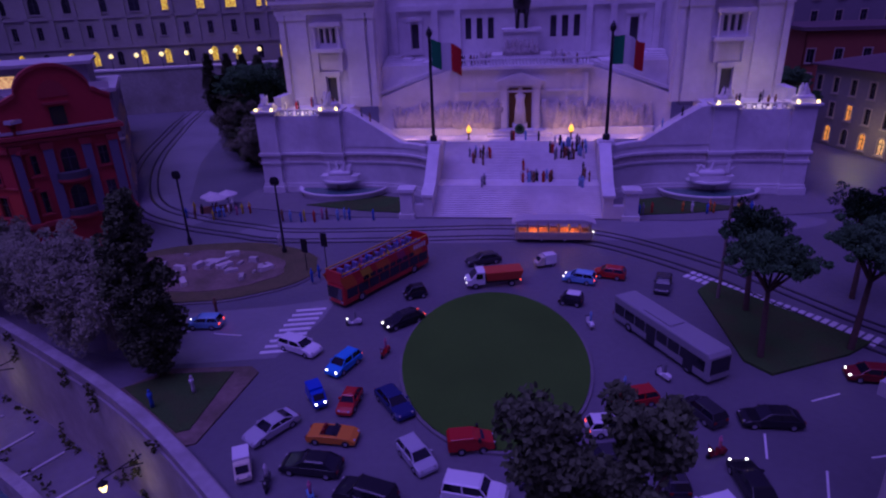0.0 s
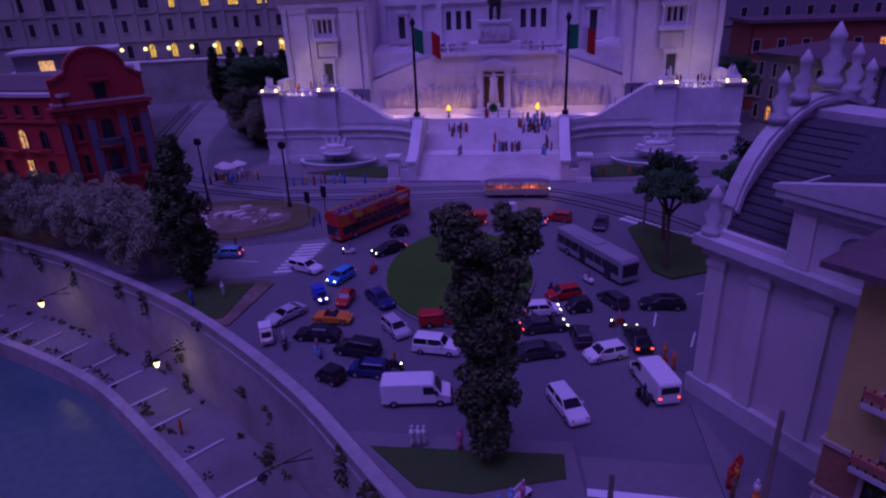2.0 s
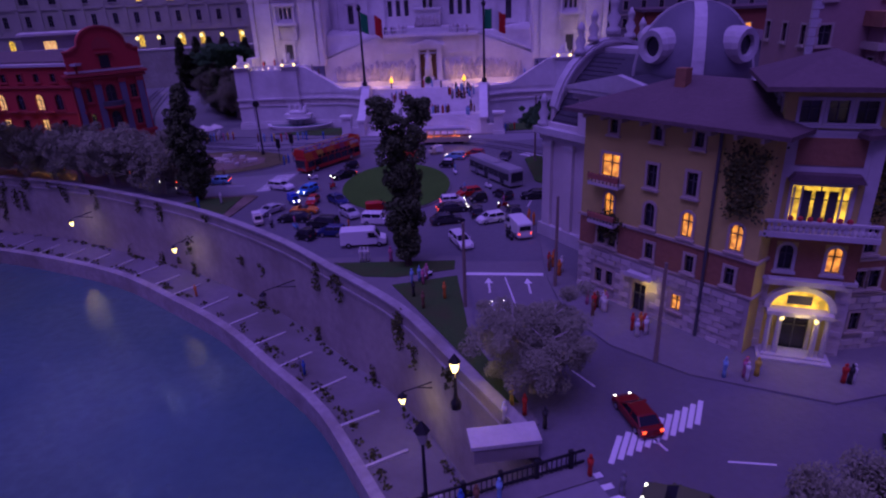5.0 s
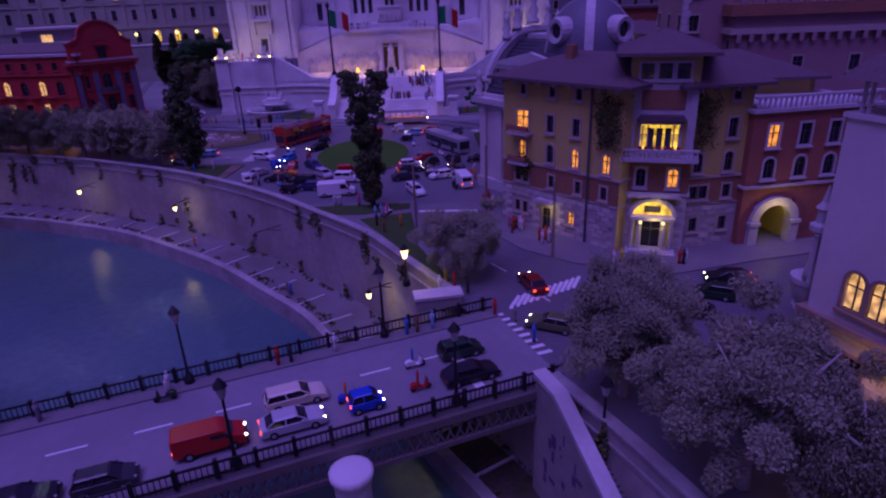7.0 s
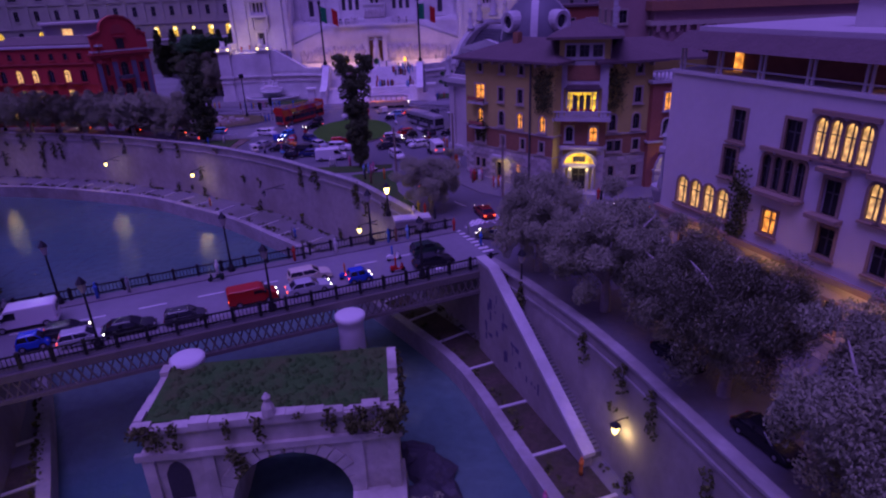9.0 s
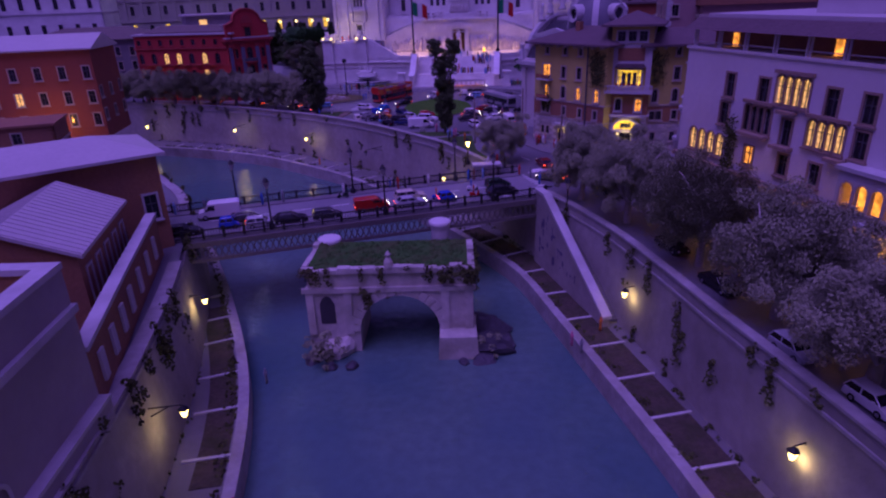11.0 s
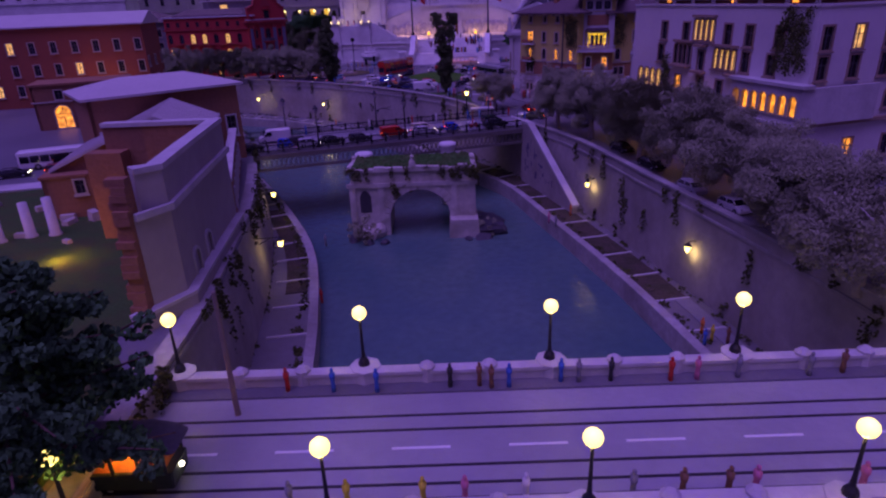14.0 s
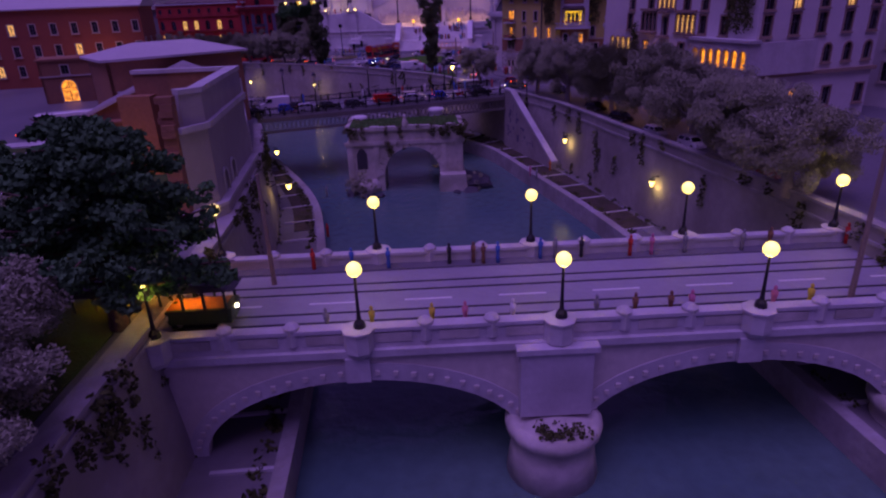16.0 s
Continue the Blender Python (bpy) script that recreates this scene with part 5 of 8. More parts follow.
# ---- iron road bridge ----
ib = thing("iron_bridge", -4, -29.2, 0, 17.3, "iron girder road bridge with dark railings and pale roadway", "bridge")
BH, X0, X1 = 6.3, -48, 23
part("deck", box(X0, X1, -BH, BH, -0.7, 0.06), lightroad, ib)
for s in (-1, 1):
    part("footway", box(X0, X1, *sorted((s * BH, s * (BH - 1.5))), 0.06, 0.2), paving, ib)
    bm = box(X0, X1, *sorted((s * (BH - 0.1), s * (BH + 0.35))), -0.9, -0.2)
    bx(bm, X0, X1, *sorted((s * (BH - 0.1), s * (BH + 0.35))), -2.9, -2.5)
    part("girder", bm, bridgepaint, ib)
    for k in range(88):
        xx = X0 + 0.4 + k * 0.8
        bm = side(bmesh.new(), [(xx - 0.4, -2.5), (xx - 0.25, -2.5), (xx + 0.4, -0.9), (xx + 0.25, -0.9)], *sorted((s * BH, s * (BH + 0.12))))
        side(bm, [(xx + 0.25, -2.5), (xx + 0.4, -2.5), (xx - 0.25, -0.9), (xx - 0.4, -0.9)], *sorted((s * (BH + 0.121), s * (BH + 0.24))))
        part("lattice", bm, bridgepaint, ib)
    bm = bmesh.new()
    for zz in (0.35, 1.25):
        bx(bm, X0, X1, s * BH - 0.07, s * BH + 0.07, zz, zz + 0.14)
    part("rail", bm, iron, ib)
    bm = bmesh.new()
    for k in range(int((X1 - X0) / 0.35)):
        bx(bm, X0 + k * 0.35 - 0.03, X0 + k * 0.35 + 0.03, s * BH - 0.03, s * BH + 0.03, 0.2, 1.25)
    tagged(part("baluster", bm, iron, ib), kind="stuff")
    for k in range(29):
        part("post", box(X0 + k * 2.5 - 0.14, X0 + k * 2.5 + 0.14, s * BH - 0.14, s * BH + 0.14, 0.06, 1.6), iron, ib)
part("abutment", box(-40, -33, -5, 5, -12.6, -0.72), wallm, ib)
for k in range(11):
    part("lane_mark", box(-42 + k * 5.6, -39.4 + k * 5.6, 0.9, 1.1, 0.06, 0.075), paint, ib)
part("stop_line", box(16.2, 17.0, -5, 0.6, 0.06, 0.075), paint, ib)

# ---- ruined stone arch in the river ----
ar = thing("ruined_arch", -2.5, -50, -12.5, 0, "weathered stone arch of a ruined bridge, grass on top", "ruin")
pts = [(-10, 0), (-10, 8.6), (-9.6, 8.8), (-9.6, 11.0), (9.6, 11.0), (9.6, 8.8), (10, 8.6), (10, 0), (6.0, 0), (6.0, 2.6)]
pts += [(1.1 + 4.9 * math.cos(math.pi * i / 14), 2.8 + 4.9 * math.sin(math.pi * i / 14)) for i in range(15)] + [(-3.8, 2.6), (-3.8, 0)]
bm = bmesh.new()
side(bm, pts, 0, 8.6)
bm.normal_update()
bmesh.ops.triangulate(bm, faces=[f for f in bm.faces if len(f.verts) > 4], ngon_method="EAR_CLIP")
part("arch_body", bm, ruinstone, ar)
part("cornice", box(-10.3, 10.3, -0.4, -0.002, 8.2, 8.8), ruinstone, ar)
rnd = random.Random(12)
for k in range(14):
    x = -10.2 + k * 20.4 / 14
    part("parapet_block", box(x, x + 1.44, -0.3 + rnd.uniform(-0.08, 0.08), 0.6, 10.6, 11.15 + rnd.uniform(-0.25, 0.3)), ruinstone, ar)
for xa, xb in ((-10.2, -9.5), (9.4, 10.2)):
    for k in range(6):
        y = 0.61 + k * 1.33
        part("parapet_block", box(xa + rnd.uniform(-0.08, 0.08), xb, y, y + 1.3, 10.6, 11.15 + rnd.uniform(-0.3, 0.25)), ruinstone, ar)
turfm = mat("ruin_turf", (0.05, 0.12, 0.03), 0.95, vary=0.4, grain=4, big=0.5, bump=0.7, spec=0.1, shift=(0.09, 0.09, 0.04))
part("turf", box(-9.49, 9.39, 0.61, 8.6, 11.004, 11.12), turfm, ar, "green turf on top")
for q in (-9.9, -5.4, 6.2, 9.0):
    part("pilaster", box(q, q + 0.9, -0.3, -0.003, 2.6, 8.19), ruinstone, ar)
bm = bmesh.new()
for i in range(17):
    a0, a1 = math.pi * i / 17, math.pi * (i + 0.9) / 17
    q = [(1.1 + r * math.cos(a), 2.8 + r * math.sin(a)) for r, a in ((4.85, a0), (6.0, a0), (6.0, a1), (4.85, a1))]
    part("voussoir", side(bmesh.new(), q, -0.25, 0.1), ruinstone, ar)
# flat slate slab on the pier face; its dark colour paints the niche's shade
part("niche", side(bmesh.new(), [(-8.4, 4), (-6.6, 4), (-6.6, 6.6), (-7, 7.4), (-7.5, 7.7), (-8, 7.4), (-8.4, 6.6)], -0.06, 0.05), slate, ar, "dark arched slab standing in for the shade of a niche")
part("pier_foot", side(bmesh.new(), [(5.6, -1), (10.6, -1), (10.3, 3.0), (5.9, 3.0)], -2.4, 3), ruinstone, ar, "stained stone pier footing")


def boulder(r, seed, sx=1.0, sy=1.0, sz=0.8):
    """A rough, knocked-about lump of stone."""
    rnd_ = random.Random(seed)
    bm_ = bmesh.new()
    bmesh.ops.create_icosphere(bm_, subdivisions=3, radius=1.0)
    dirs = [(Vector((rnd_.gauss(0, 1), rnd_.gauss(0, 1), rnd_.gauss(0, 1))).normalized(), rnd_.uniform(0.5, 0.8)) for _ in range(13)]
    for v in bm_.verts:
        d = v.co.normalized()
        q = min([1.0] + [k / max(0.05, d.dot(e)) for e, k in dirs if d.dot(e) > 0.2])
        v.co = d * q * r * rnd_.uniform(0.95, 1.05)
        v.co.x, v.co.y, v.co.z = v.co.x * sx, v.co.y * sy, v.co.z * sz
    return bm_


foot = boulder(3.0, 5, 1.15, 1.0, 1.25)
bmesh.ops.translate(foot, vec=(-6.4, 0.9, 0.0), verts=foot.verts)
part("pier_foot", foot, ruinstone, ar, "broken rounded pier footing")
bm = bmesh.new()
rnd = random.Random(3)
for k in range(260):
    x, y = rnd.uniform(-9.2, 9.2), rnd.uniform(0.8, 8.2)
    lathe(bm, [(rnd.uniform(0.3, 0.7), 0), (0.3, 0.25), (0.05, rnd.uniform(0.3, 0.6))], 5, x, y, 10.98)
tagged(part("rough_grass", bm, turfm, ar, "rough grass on top"), kind="stuff")
bm = lathe(bmesh.new(), [(0.55, 0), (0.5, 0.7), (0.25, 1.2), (0.35, 1.6), (0.05, 2.0)], 8, 0.2, 0, 11.3)
part("finial", bm, ruinstone, ar)

# ---- stone bridge with globe lamps ----
DZ = -1.8
sb = thing("stone_bridge", 9, -112.75, 0, 0, "pale stone arch bridge with tram rails and globe lamps", "bridge")
part("deck", box(-27, 90, -5.9, 5.9, DZ - 0.8, DZ), deckm, sb)
for s in (-1, 1):
    y0, y1 = sorted((s * 5.9, s * 6.5))
    part("parapet", box(-26, 90, y0, y1, DZ - 0.8, -0.95), copem, sb)
    part("parapet_coping", box(-26, 90, y0 - 0.14, y1 + 0.14, -0.95, -0.7), copem, sb)
    part("footway", box(-27, 90, *sorted((s * 4.7, s * 5.9)), DZ, DZ + 0.14), asphalt, sb)
    for k in range(27):
        xx = (-25.3 if s > 0 else -25.8) + k * 4.333
        bm = lathe(bmesh.new(), [(0.5, DZ), (0.5, -0.7), (0.55, -0.65), (0.55, -0.5), (0.25, -0.25)] if k % 3 != 0 else [(0.7, DZ - 0.75), (0.98, DZ - 0.35), (0.98, -0.8), (1.1, -0.74), (1.1, -0.62), (0.6, -0.6)], 8, xx, s * (6.2 if k % 3 else 6.62))
        part("parapet_block", bm, copem, sb)
    pts = [(-27, DZ - 0.8), (90, DZ - 0.8), (90, -6)]
    for c in (65, 39, 13, -13):
        r = 11
        pts += [(c + r * math.cos(math.pi * i / 16), -10.2 + 5.6 * math.sin(math.pi * i / 16)) for i in range(17)]
        pts += [(c - r, -13), (c - r - 4, -13)]
    pts = pts[:-1] + [(-27, -13)]
    bm = bmesh.new()
    side(bm, pts, y0, y1)
    bm.normal_update()
    bmesh.ops.triangulate(bm, faces=[f for f in bm.faces if len(f.verts) > 4], ngon_method="EAR_CLIP")
    part("spandrel", bm, warmstone, sb)
    for c in (-13, 13, 39):
        ring = [(c + 11.0 * math.cos(math.pi * i / 20), -10.2 + 5.6 * math.sin(math.pi * i / 20)) for i in range(21)]
        ring += [(c + 12.3 * math.cos(math.pi * i / 20), -10.2 + 6.9 * math.sin(math.pi * i / 20)) for i in range(20, -1, -1)]
        part("arch_ring", side(bmesh.new(), ring, *sorted((s * 6.496, s * 6.6))), copem, sb)
        bm = bmesh.new()
        for i in range(1, 30):
            a = math.pi * i / 30
            x, z = c + 11.6 * math.cos(a), -10.2 + 6.2 * math.sin(a)
            bx(bm, x - 0.16, x + 0.16, *sorted((s * 6.595, s * 6.72)), z - 0.16, z + 0.16)
        tagged(part("stud", bm, warmstone, sb), kind="stuff")
    for k in range(26):
        xx = (-25.3 if s > 0 else -25.8) + k * 4.333
        part("parapet_panel", box(xx + 0.9, xx + 3.45, *sorted((s * 6.5, s * 6.58)), DZ + 0.05, -1.1), ruinstone, sb, "carved sunken panel")
    bm = box(-26, 90, *sorted((s * 6.5, s * 6.85)), DZ - 0.9, DZ - 0.4)
    part("string_course", bm, copem, sb)
    for c in (-13, 13, 39):
        bm = box(c - 0.8, c + 0.8, *sorted((s * 6.5, s * 7.0)), -4.5, DZ - 0.9)
        part("keystone", bm, copem, sb)
for c in (0, 26, 52):
    bm = box(c - 2.4, c + 2.4, -7.5, 7.5, -7.6, DZ - 0.9)
    bx(bm, c - 2.7, c + 2.7, -7.7, 7.7, DZ - 0.9, DZ - 0.5)
    part("pier", bm, copem, sb)
    part("cutwater", lathe(bmesh.new(), [(3.3, -13), (2.9, -10.4), (2.8, -9.4), (3.3, -8.9), (3.35, -8.3), (2.9, -8.0), (2.5, -8.15), (0.4, -7.7)], 20, c, -6.8), ruinstone, sb, "weathered round turret of the pier", True)
    weeds = bmesh.new()
    wr = random.Random(c + 3)
    for _ in range(14):
        clump(weeds, c + wr.uniform(-2.2, 2.2), -8.6 + wr.uniform(-0.9, 0.8), -7.9, wr.uniform(0.3, 0.6), 22, wr, 0.5, 0.16)
    tagged(part("weeds", weeds, moss, sb, "weeds growing on the turret"), kind="stuff")
for yy in (-3.6, -2.2, 1.0, 2.4):
    part("tram_rail", box(-27, 90, yy - 0.09, yy + 0.09, DZ, DZ + 0.05), steel, sb)
for k in range(14):
    part("lane_mark", box(-24 + k * 7, -20.5 + k * 7, -0.75, -0.55, DZ, DZ + 0.02), paint, sb)

# ---- streets: lawns, rails, road marks ----
def flat(name, pts, z, material, label, category, th=0.12):
    bm = prism(bmesh.new(), pts, 0.0, z)
    return tagged(part(name, bm, material), label, category, "", "structure")


def oval(cx, cy_, rx, ry, n=40, wob=0.0, seed=1):
    rnd = random.Random(seed)
    return [(cx + rx * (1 + wob * rnd.uniform(-1, 1)) * math.cos(2 * math.pi * i / n), cy_ + ry * (1 + wob * rnd.uniform(-1, 1)) * math.sin(2 * math.pi * i / n)) for i in range(n)]


flat("kerb", oval(1.3, 50.5, 9.2, 13.7), 0.22, quaym, "low stone kerb round the green traffic island", "kerb")
flat("traffic_island", oval(1.3, 50.5, 8.9, 13.4), 0.34, lawn2, "round green lawn of the traffic circle", "lawn")
# light road between lawn and excavation
flat("road", [(-60, 66), (-36, 59.6), (-24, 61.4), (-16.8, 63.4), (-17.5, 58), (-20.4, 50.6), (-31, 49.4), (-45, 53), (-62, 60.5)], 0.02, lightroad, "pale worn side road with crossing marks", "road")
flat("kerb", oval(-36.3, 71.8, 15.4, 9.8, 36, 0.02, 2), 0.16, quaym, "stone kerb round the excavation", "kerb")
vergem = mat("dry_verge", (0.13, 0.115, 0.055), 0.95, vary=0.35, grain=4, big=0.4, bump=0.6, spec=0.1, shift=(0.08, 0.09, 0.035))
flat("verge", oval(-36.3, 71.8, 15.0, 9.4, 36, 0.02, 2), 0.3, vergem, "dry brown grass verge round the excavation", "verge")
flat("excavation", oval(-37, 71.6, 11.6, 6.6, 30, 0.05, 3), 0.36, earth, "brown excavated earth with ruined stones", "excavation")
rnd = random.Random(11)
for k in range(34):
    a, r = rnd.uniform(0, 6.28), rnd.uniform(0.1, 0.9)
    x, y, s = -37 + 10.4 * r * math.cos(a), 71.6 + 5.8 * r * math.sin(a), rnd.uniform(0.3, 0.8)
    bm = box(-s * rnd.uniform(0.8, 2.2), s, -s * 0.6, s * 0.6, 0, s * rnd.uniform(0.5, 1.0), 0.1 * s, 0.1 * s)
    tagged(part("ruin_stone", bm, stonebl, at=P(x, y, 0.36, rnd.uniform(0, 180))), "weathered stone block lying in the excavation", "stone", "excavation stones")
flat("kerb", [(-33.5, 45.2), (-30, 48.6), (-22.2, 49), (-21.2, 48.0), (-23, 38), (-24.5, 37.4)], 0.16, earth, "worn earth path and kerb of the riverside lawn", "kerb")
flat("lawn", [(-33, 45.4), (-29.6, 47.6), (-23.6, 48), (-24.2, 39.6), (-25.2, 39.2)], 0.26, grass, "small triangular riverside lawn", "lawn")
flat("pavement", [(-7.6, 20.8), (10.2, 19.4), (10.4, 1), (13.9, -12), (13.0, -13), (8.4, -2.4), (4, 6.4), (-3.6, 16), (-7.0, 20)], 0.14, paving, "grey paved riverside footpath", "pavement")
flat("lawn", [(-5.0, 19.0), (9.4, 18.0), (9.2, 15.6), (2.6, 14.2), (-1.2, 14.8)], 0.22, grass, "small park lawn by the river", "lawn")
flat("lawn", [(2.2, 12.2), (9.4, 13.8), (9.8, 1), (12.8, -9.5), (11.8, -9.0), (5.4, 5.4)], 0.22, grass, "long narrow park lawn by the road", "lawn")
flat("pavement", [(20.4, 24), (19.2, 12), (19.4, 4), (22, -2), (27, -7), (36, -11.6), (47, -9.6), (60, -8), (60, -4), (30, 2), (22, 12)], 0.16, paving, "grey pavement in front of the palazzo", "pavement")
flat("lawn", [(25, 64), (24.4, 49.5), (26, 47.2), (34.4, 50.4), (37.4, 52.4), (27.4, 66.4)], 0.26, grass, "dark lawn with pine trees", "lawn")
flat("road", oval(7, 86.5, 44, 6.5, 40), 0.015, lightroad, "paved tram street before the monument", "road")
flat("pavement", [mw(q, w_) for q, w_ in ((-50, -9), (-49, 1), (49, 1), (50, -9), (26, -13.8), (-26, -13.8))], 0.14, paving, "pavement at the foot of the monument", "pavement")
flat("road", [(-55, 92), (-47, 88), (-44, 93), (-52, 102), (-62, 130), (-78, 200), (-96, 220), (-104, 215), (-84, 170), (-72, 130), (-62, 104)], 0.018, lightroad, "curving tram street beside the monument", "road")

TR = smooth_path([(-150, 320), (-104, 230), (-88, 175), (-77, 137), (-67, 113), (-58, 98.6), (-47, 90.8), (-37, 86.6), (-29, 84), (-12, 83.6), (5, 83.6), (17, 80.4), (28, 69.8), (34, 60), (40, 51.5), (60, 30)], 2)
for d in (0.0, 1.44, 4.2, 5.64):
    setting("tram_rail", strip(bmesh.new(), TR, d - 0.1 - 2.5, d + 0.1 - 2.5, 0.0, 0.09), steel, "steel tram rail set in the street", "rail")
    setting("rail_groove", strip(bmesh.new(), TR, d + 0.12 - 2.5, d + 0.32 - 2.5, 0.0, 0.035), iron, "dark groove beside the tram rail", "rail")


def mark(x, y, rz, l, w, z=0.02, name="road_mark"):
    bm = box(-l / 2, l / 2, -w / 2, w / 2, 0, 0.02)
    return tagged(part(name, bm, paint, at=P(x, y, z, rz)), "worn white paint stripe on the road", "road mark", "road marks")


for k in range(9):
    mark(-20.6 + 0.55 * k * 0.3, 51.8 + k * 1.1, 8, 3.4, 0.5, 0.025)
for k in range(3):
    mark(-27 - k * 6, 55.2 + k * 0.9, 172, 3.2, 0.16, 0.025)
for k in range(26):
    u = k / 25
    mark(25.6 + 12.6 * u, 68.6 - 15.8 * u, 129, 0.55, 2.2)
for k in range(11):
    mark(18.6 + 0.72 * k, -15.0 + 0.34 * k, 62, 3.0, 0.38)
for k in range(8):
    mark(15.6 + 0.42 * k, -17.6 - 1.0 * k, 15, 3.0, 0.45)
mark(14.7, 13.9, -8, 8.6, 0.7)
flat("road", [(10.5, 18), (19.5, 17), (18.9, 4), (11, 5)], 0.012, paving, "ribbed approach lane of the street", "road")
mark(14.8, 9, 92, 8, 0.16, 0.03)
for xx, yy in ((12.7, 11.2), (16.9, 10.6)):
    bm = box(-0.1, 0.1, -1.8, 0.6, 0, 0.02)
    prism(bm, [(-0.45, 0.6), (0.45, 0.6), (0, 1.9)], 0, 0.02)
    tagged(part("lane_arrow", bm, paint, at=P(xx, yy, 0.03, -3)), "white lane arrow painted on the road", "road mark", "road marks")
for xx, yy, a in ((16, 0.5, -75), (18.4, -6.5, -62), (21.5, -14, -70), (27, -17, -10), (34, -18.5, -6), (24, 34, 65), (21.5, 38, 70), (29, 44, 20), (30, 37, 10)):
    mark(xx, yy, a, 3.0, 0.16)

# ---- stair down to the quay beside the iron bridge ----
qs = thing("river_stair", 19.6, -31.0, 0, 0, "stone river stair with pale sloping parapet and painted scrawls", "stair")
sd = Vector((24.2 - 18.9, -48.8 + 29.6)).normalized()
ang = math.degrees(math.atan2(sd.y, sd.x))
qs.matrix_basis = P(17.9, -29.0, 0, ang)
part("parapet_wall", side(bmesh.new(), [(0, -10.3), (21.4, -10.3), (21.4, -9.0), (3.0, 1.0), (0, 1.0)], -0.5, 0.3), wallm, qs)
part("coping", side(bmesh.new(), [(-0.2, 1.0), (3.0, 1.0), (21.6, -9.0), (21.6, -8.6), (3.1, 1.4), (-0.2, 1.4)], -0.7, 0.5), copem, qs)
for k in range(48):
    part("tread", box(3.0 + k * 0.37, 3.0 + (k + 1) * 0.37, 0.3, 2.3, -10.3, -0.2 - 0.2 * k), quaym, qs)
rnd = random.Random(8)
scrawl = mat("scrawl_paint", (0.10, 0.08, 0.16), 0.8, vary=0.3)
for k in range(26):
    x = rnd.uniform(1.5, 14)
    z = rnd.uniform(-9.0, 0.2 - 0.53 * max(0, x - 2) - 1.0)
    part("scrawl", box(x, x + rnd.uniform(0.1, 0.9), -0.52, -0.5, z, z + rnd.uniform(0.2, 1.3)), scrawl, qs, "dark painted scrawl")

# dark earth beds on the quays
bedm = mat("dark_bed_earth", (0.075, 0.06, 0.045), 0.95, vary=0.45, grain=2.2, big=0.4, bump=0.7, spec=0.1, shift=(0.04, 0.05, 0.02))
for path, sgn, y0, y1, d0, d1 in ((NEQ, 1, -84, -14, 1.0, 4.9), (SWQ, -1, -76, -40, 1.2, 3.9)):
    seg = [p for p in path if y0 < p.y < y1 and abs(p.x) < 60]
    setting("flower_bed", strip(bmesh.new(), seg, d0 * sgn, d1 * sgn, -10.3, -10.12), bedm, "dark overgrown earth bed on the lower quay", "bed")
setting("pavement", strip(bmesh.new(), [p for p in NEQ if -104 < p.y < -80], 3.2, 5.0, -10.3, -10.1), lightroad, "pale footpath on the lower quay", "pavement")

# low quay details: kerbs across the paving
for path, sgn, rng in ((NEQ, 1, (60, 190)), (SWQ, -1, (84, 140))):
    for k in range(rng[0], min(rng[1], len(path) - 1), 2):
        a, t = path[k], (path[k + 1] - path[k - 1]).normalized()
        n = Vector((-t.y, t.x)) * sgn
        bm = box(0.9, 5.2, -0.16, 0.16, 0, 0.2)
        tagged(part("quay_kerb", bm, copem, at=P(a.x, a.y, -10.2, math.degrees(math.atan2(n.y, n.x)))), "low pale stone kerb across the quay", "kerb", "quay kerbs")


def limb(bm, p, q, r0, r1, n=6):
    p, q = Vector(p), Vector(q)
    d = (q - p).normalized()
    u = d.orthogonal().normalized()
    v = d.cross(u)
    rings = [[bm.verts.new(c + (u * math.cos(6.2832 * i / n) + v * math.sin(6.2832 * i / n)) * r) for i in range(n)] for c, r in ((p, r0), (q, r1))]
    for i in range(n):
        bm.faces.new((rings[0][i], rings[0][(i + 1) % n], rings[1][(i + 1) % n], rings[1][i]))
    bm.faces.new(rings[1])


rnd = random.Random(21)
for path, wpath, rng, side_ in ((NE, NEQ, (0.1, 0.95), -1), (SW, SWQ, (0.45, 0.85), 1)):
    bm = bmesh.new()
    for k in range(125):
        u = rnd.uniform(*rng)
        a = at(path, u)
        b = at(path, min(1, u + 0.004))
        t = (b - a).normalized()
        nrm = Vector((-t.y, t.x)) * side_
        if -30 < a.y < -14 and a.x > 0:
            continue
        z0 = rnd.choice((0.6, 0.4, 0.1, -1.5, -4, -8.5))
        for j in range(rnd.randint(2, 8)):
            clump(bm, a.x + nrm.x * 0.35 + t.x * rnd.uniform(-0.5, 0.5), a.y + nrm.y * 0.35 + t.y * rnd.uniform(-0.5, 0.5), z0 - j * 0.5, 0.5 * rnd.uniform(0.6, 1.2), 16, rnd, 0.9, 0.2)
    for k in range(620):
        u = rnd.uniform(*rng)
        a, b = at(path, u), at(wpath, u)
        if a.x < -90:
            continue
        f = rnd.choice((0.1, 0.13, 0.72, 0.76, 0.8))
        p = a.lerp(b, f + rnd.uniform(-0.03, 0.03))
        clump(bm, p.x, p.y, -10.1, rnd.uniform(0.3, 0.7), 8, rnd, 0.5, 0.25)
    tagged(part("ivy", bm, moss), "trailing ivy and weeds on the embankment", "ivy", "", "stuff")

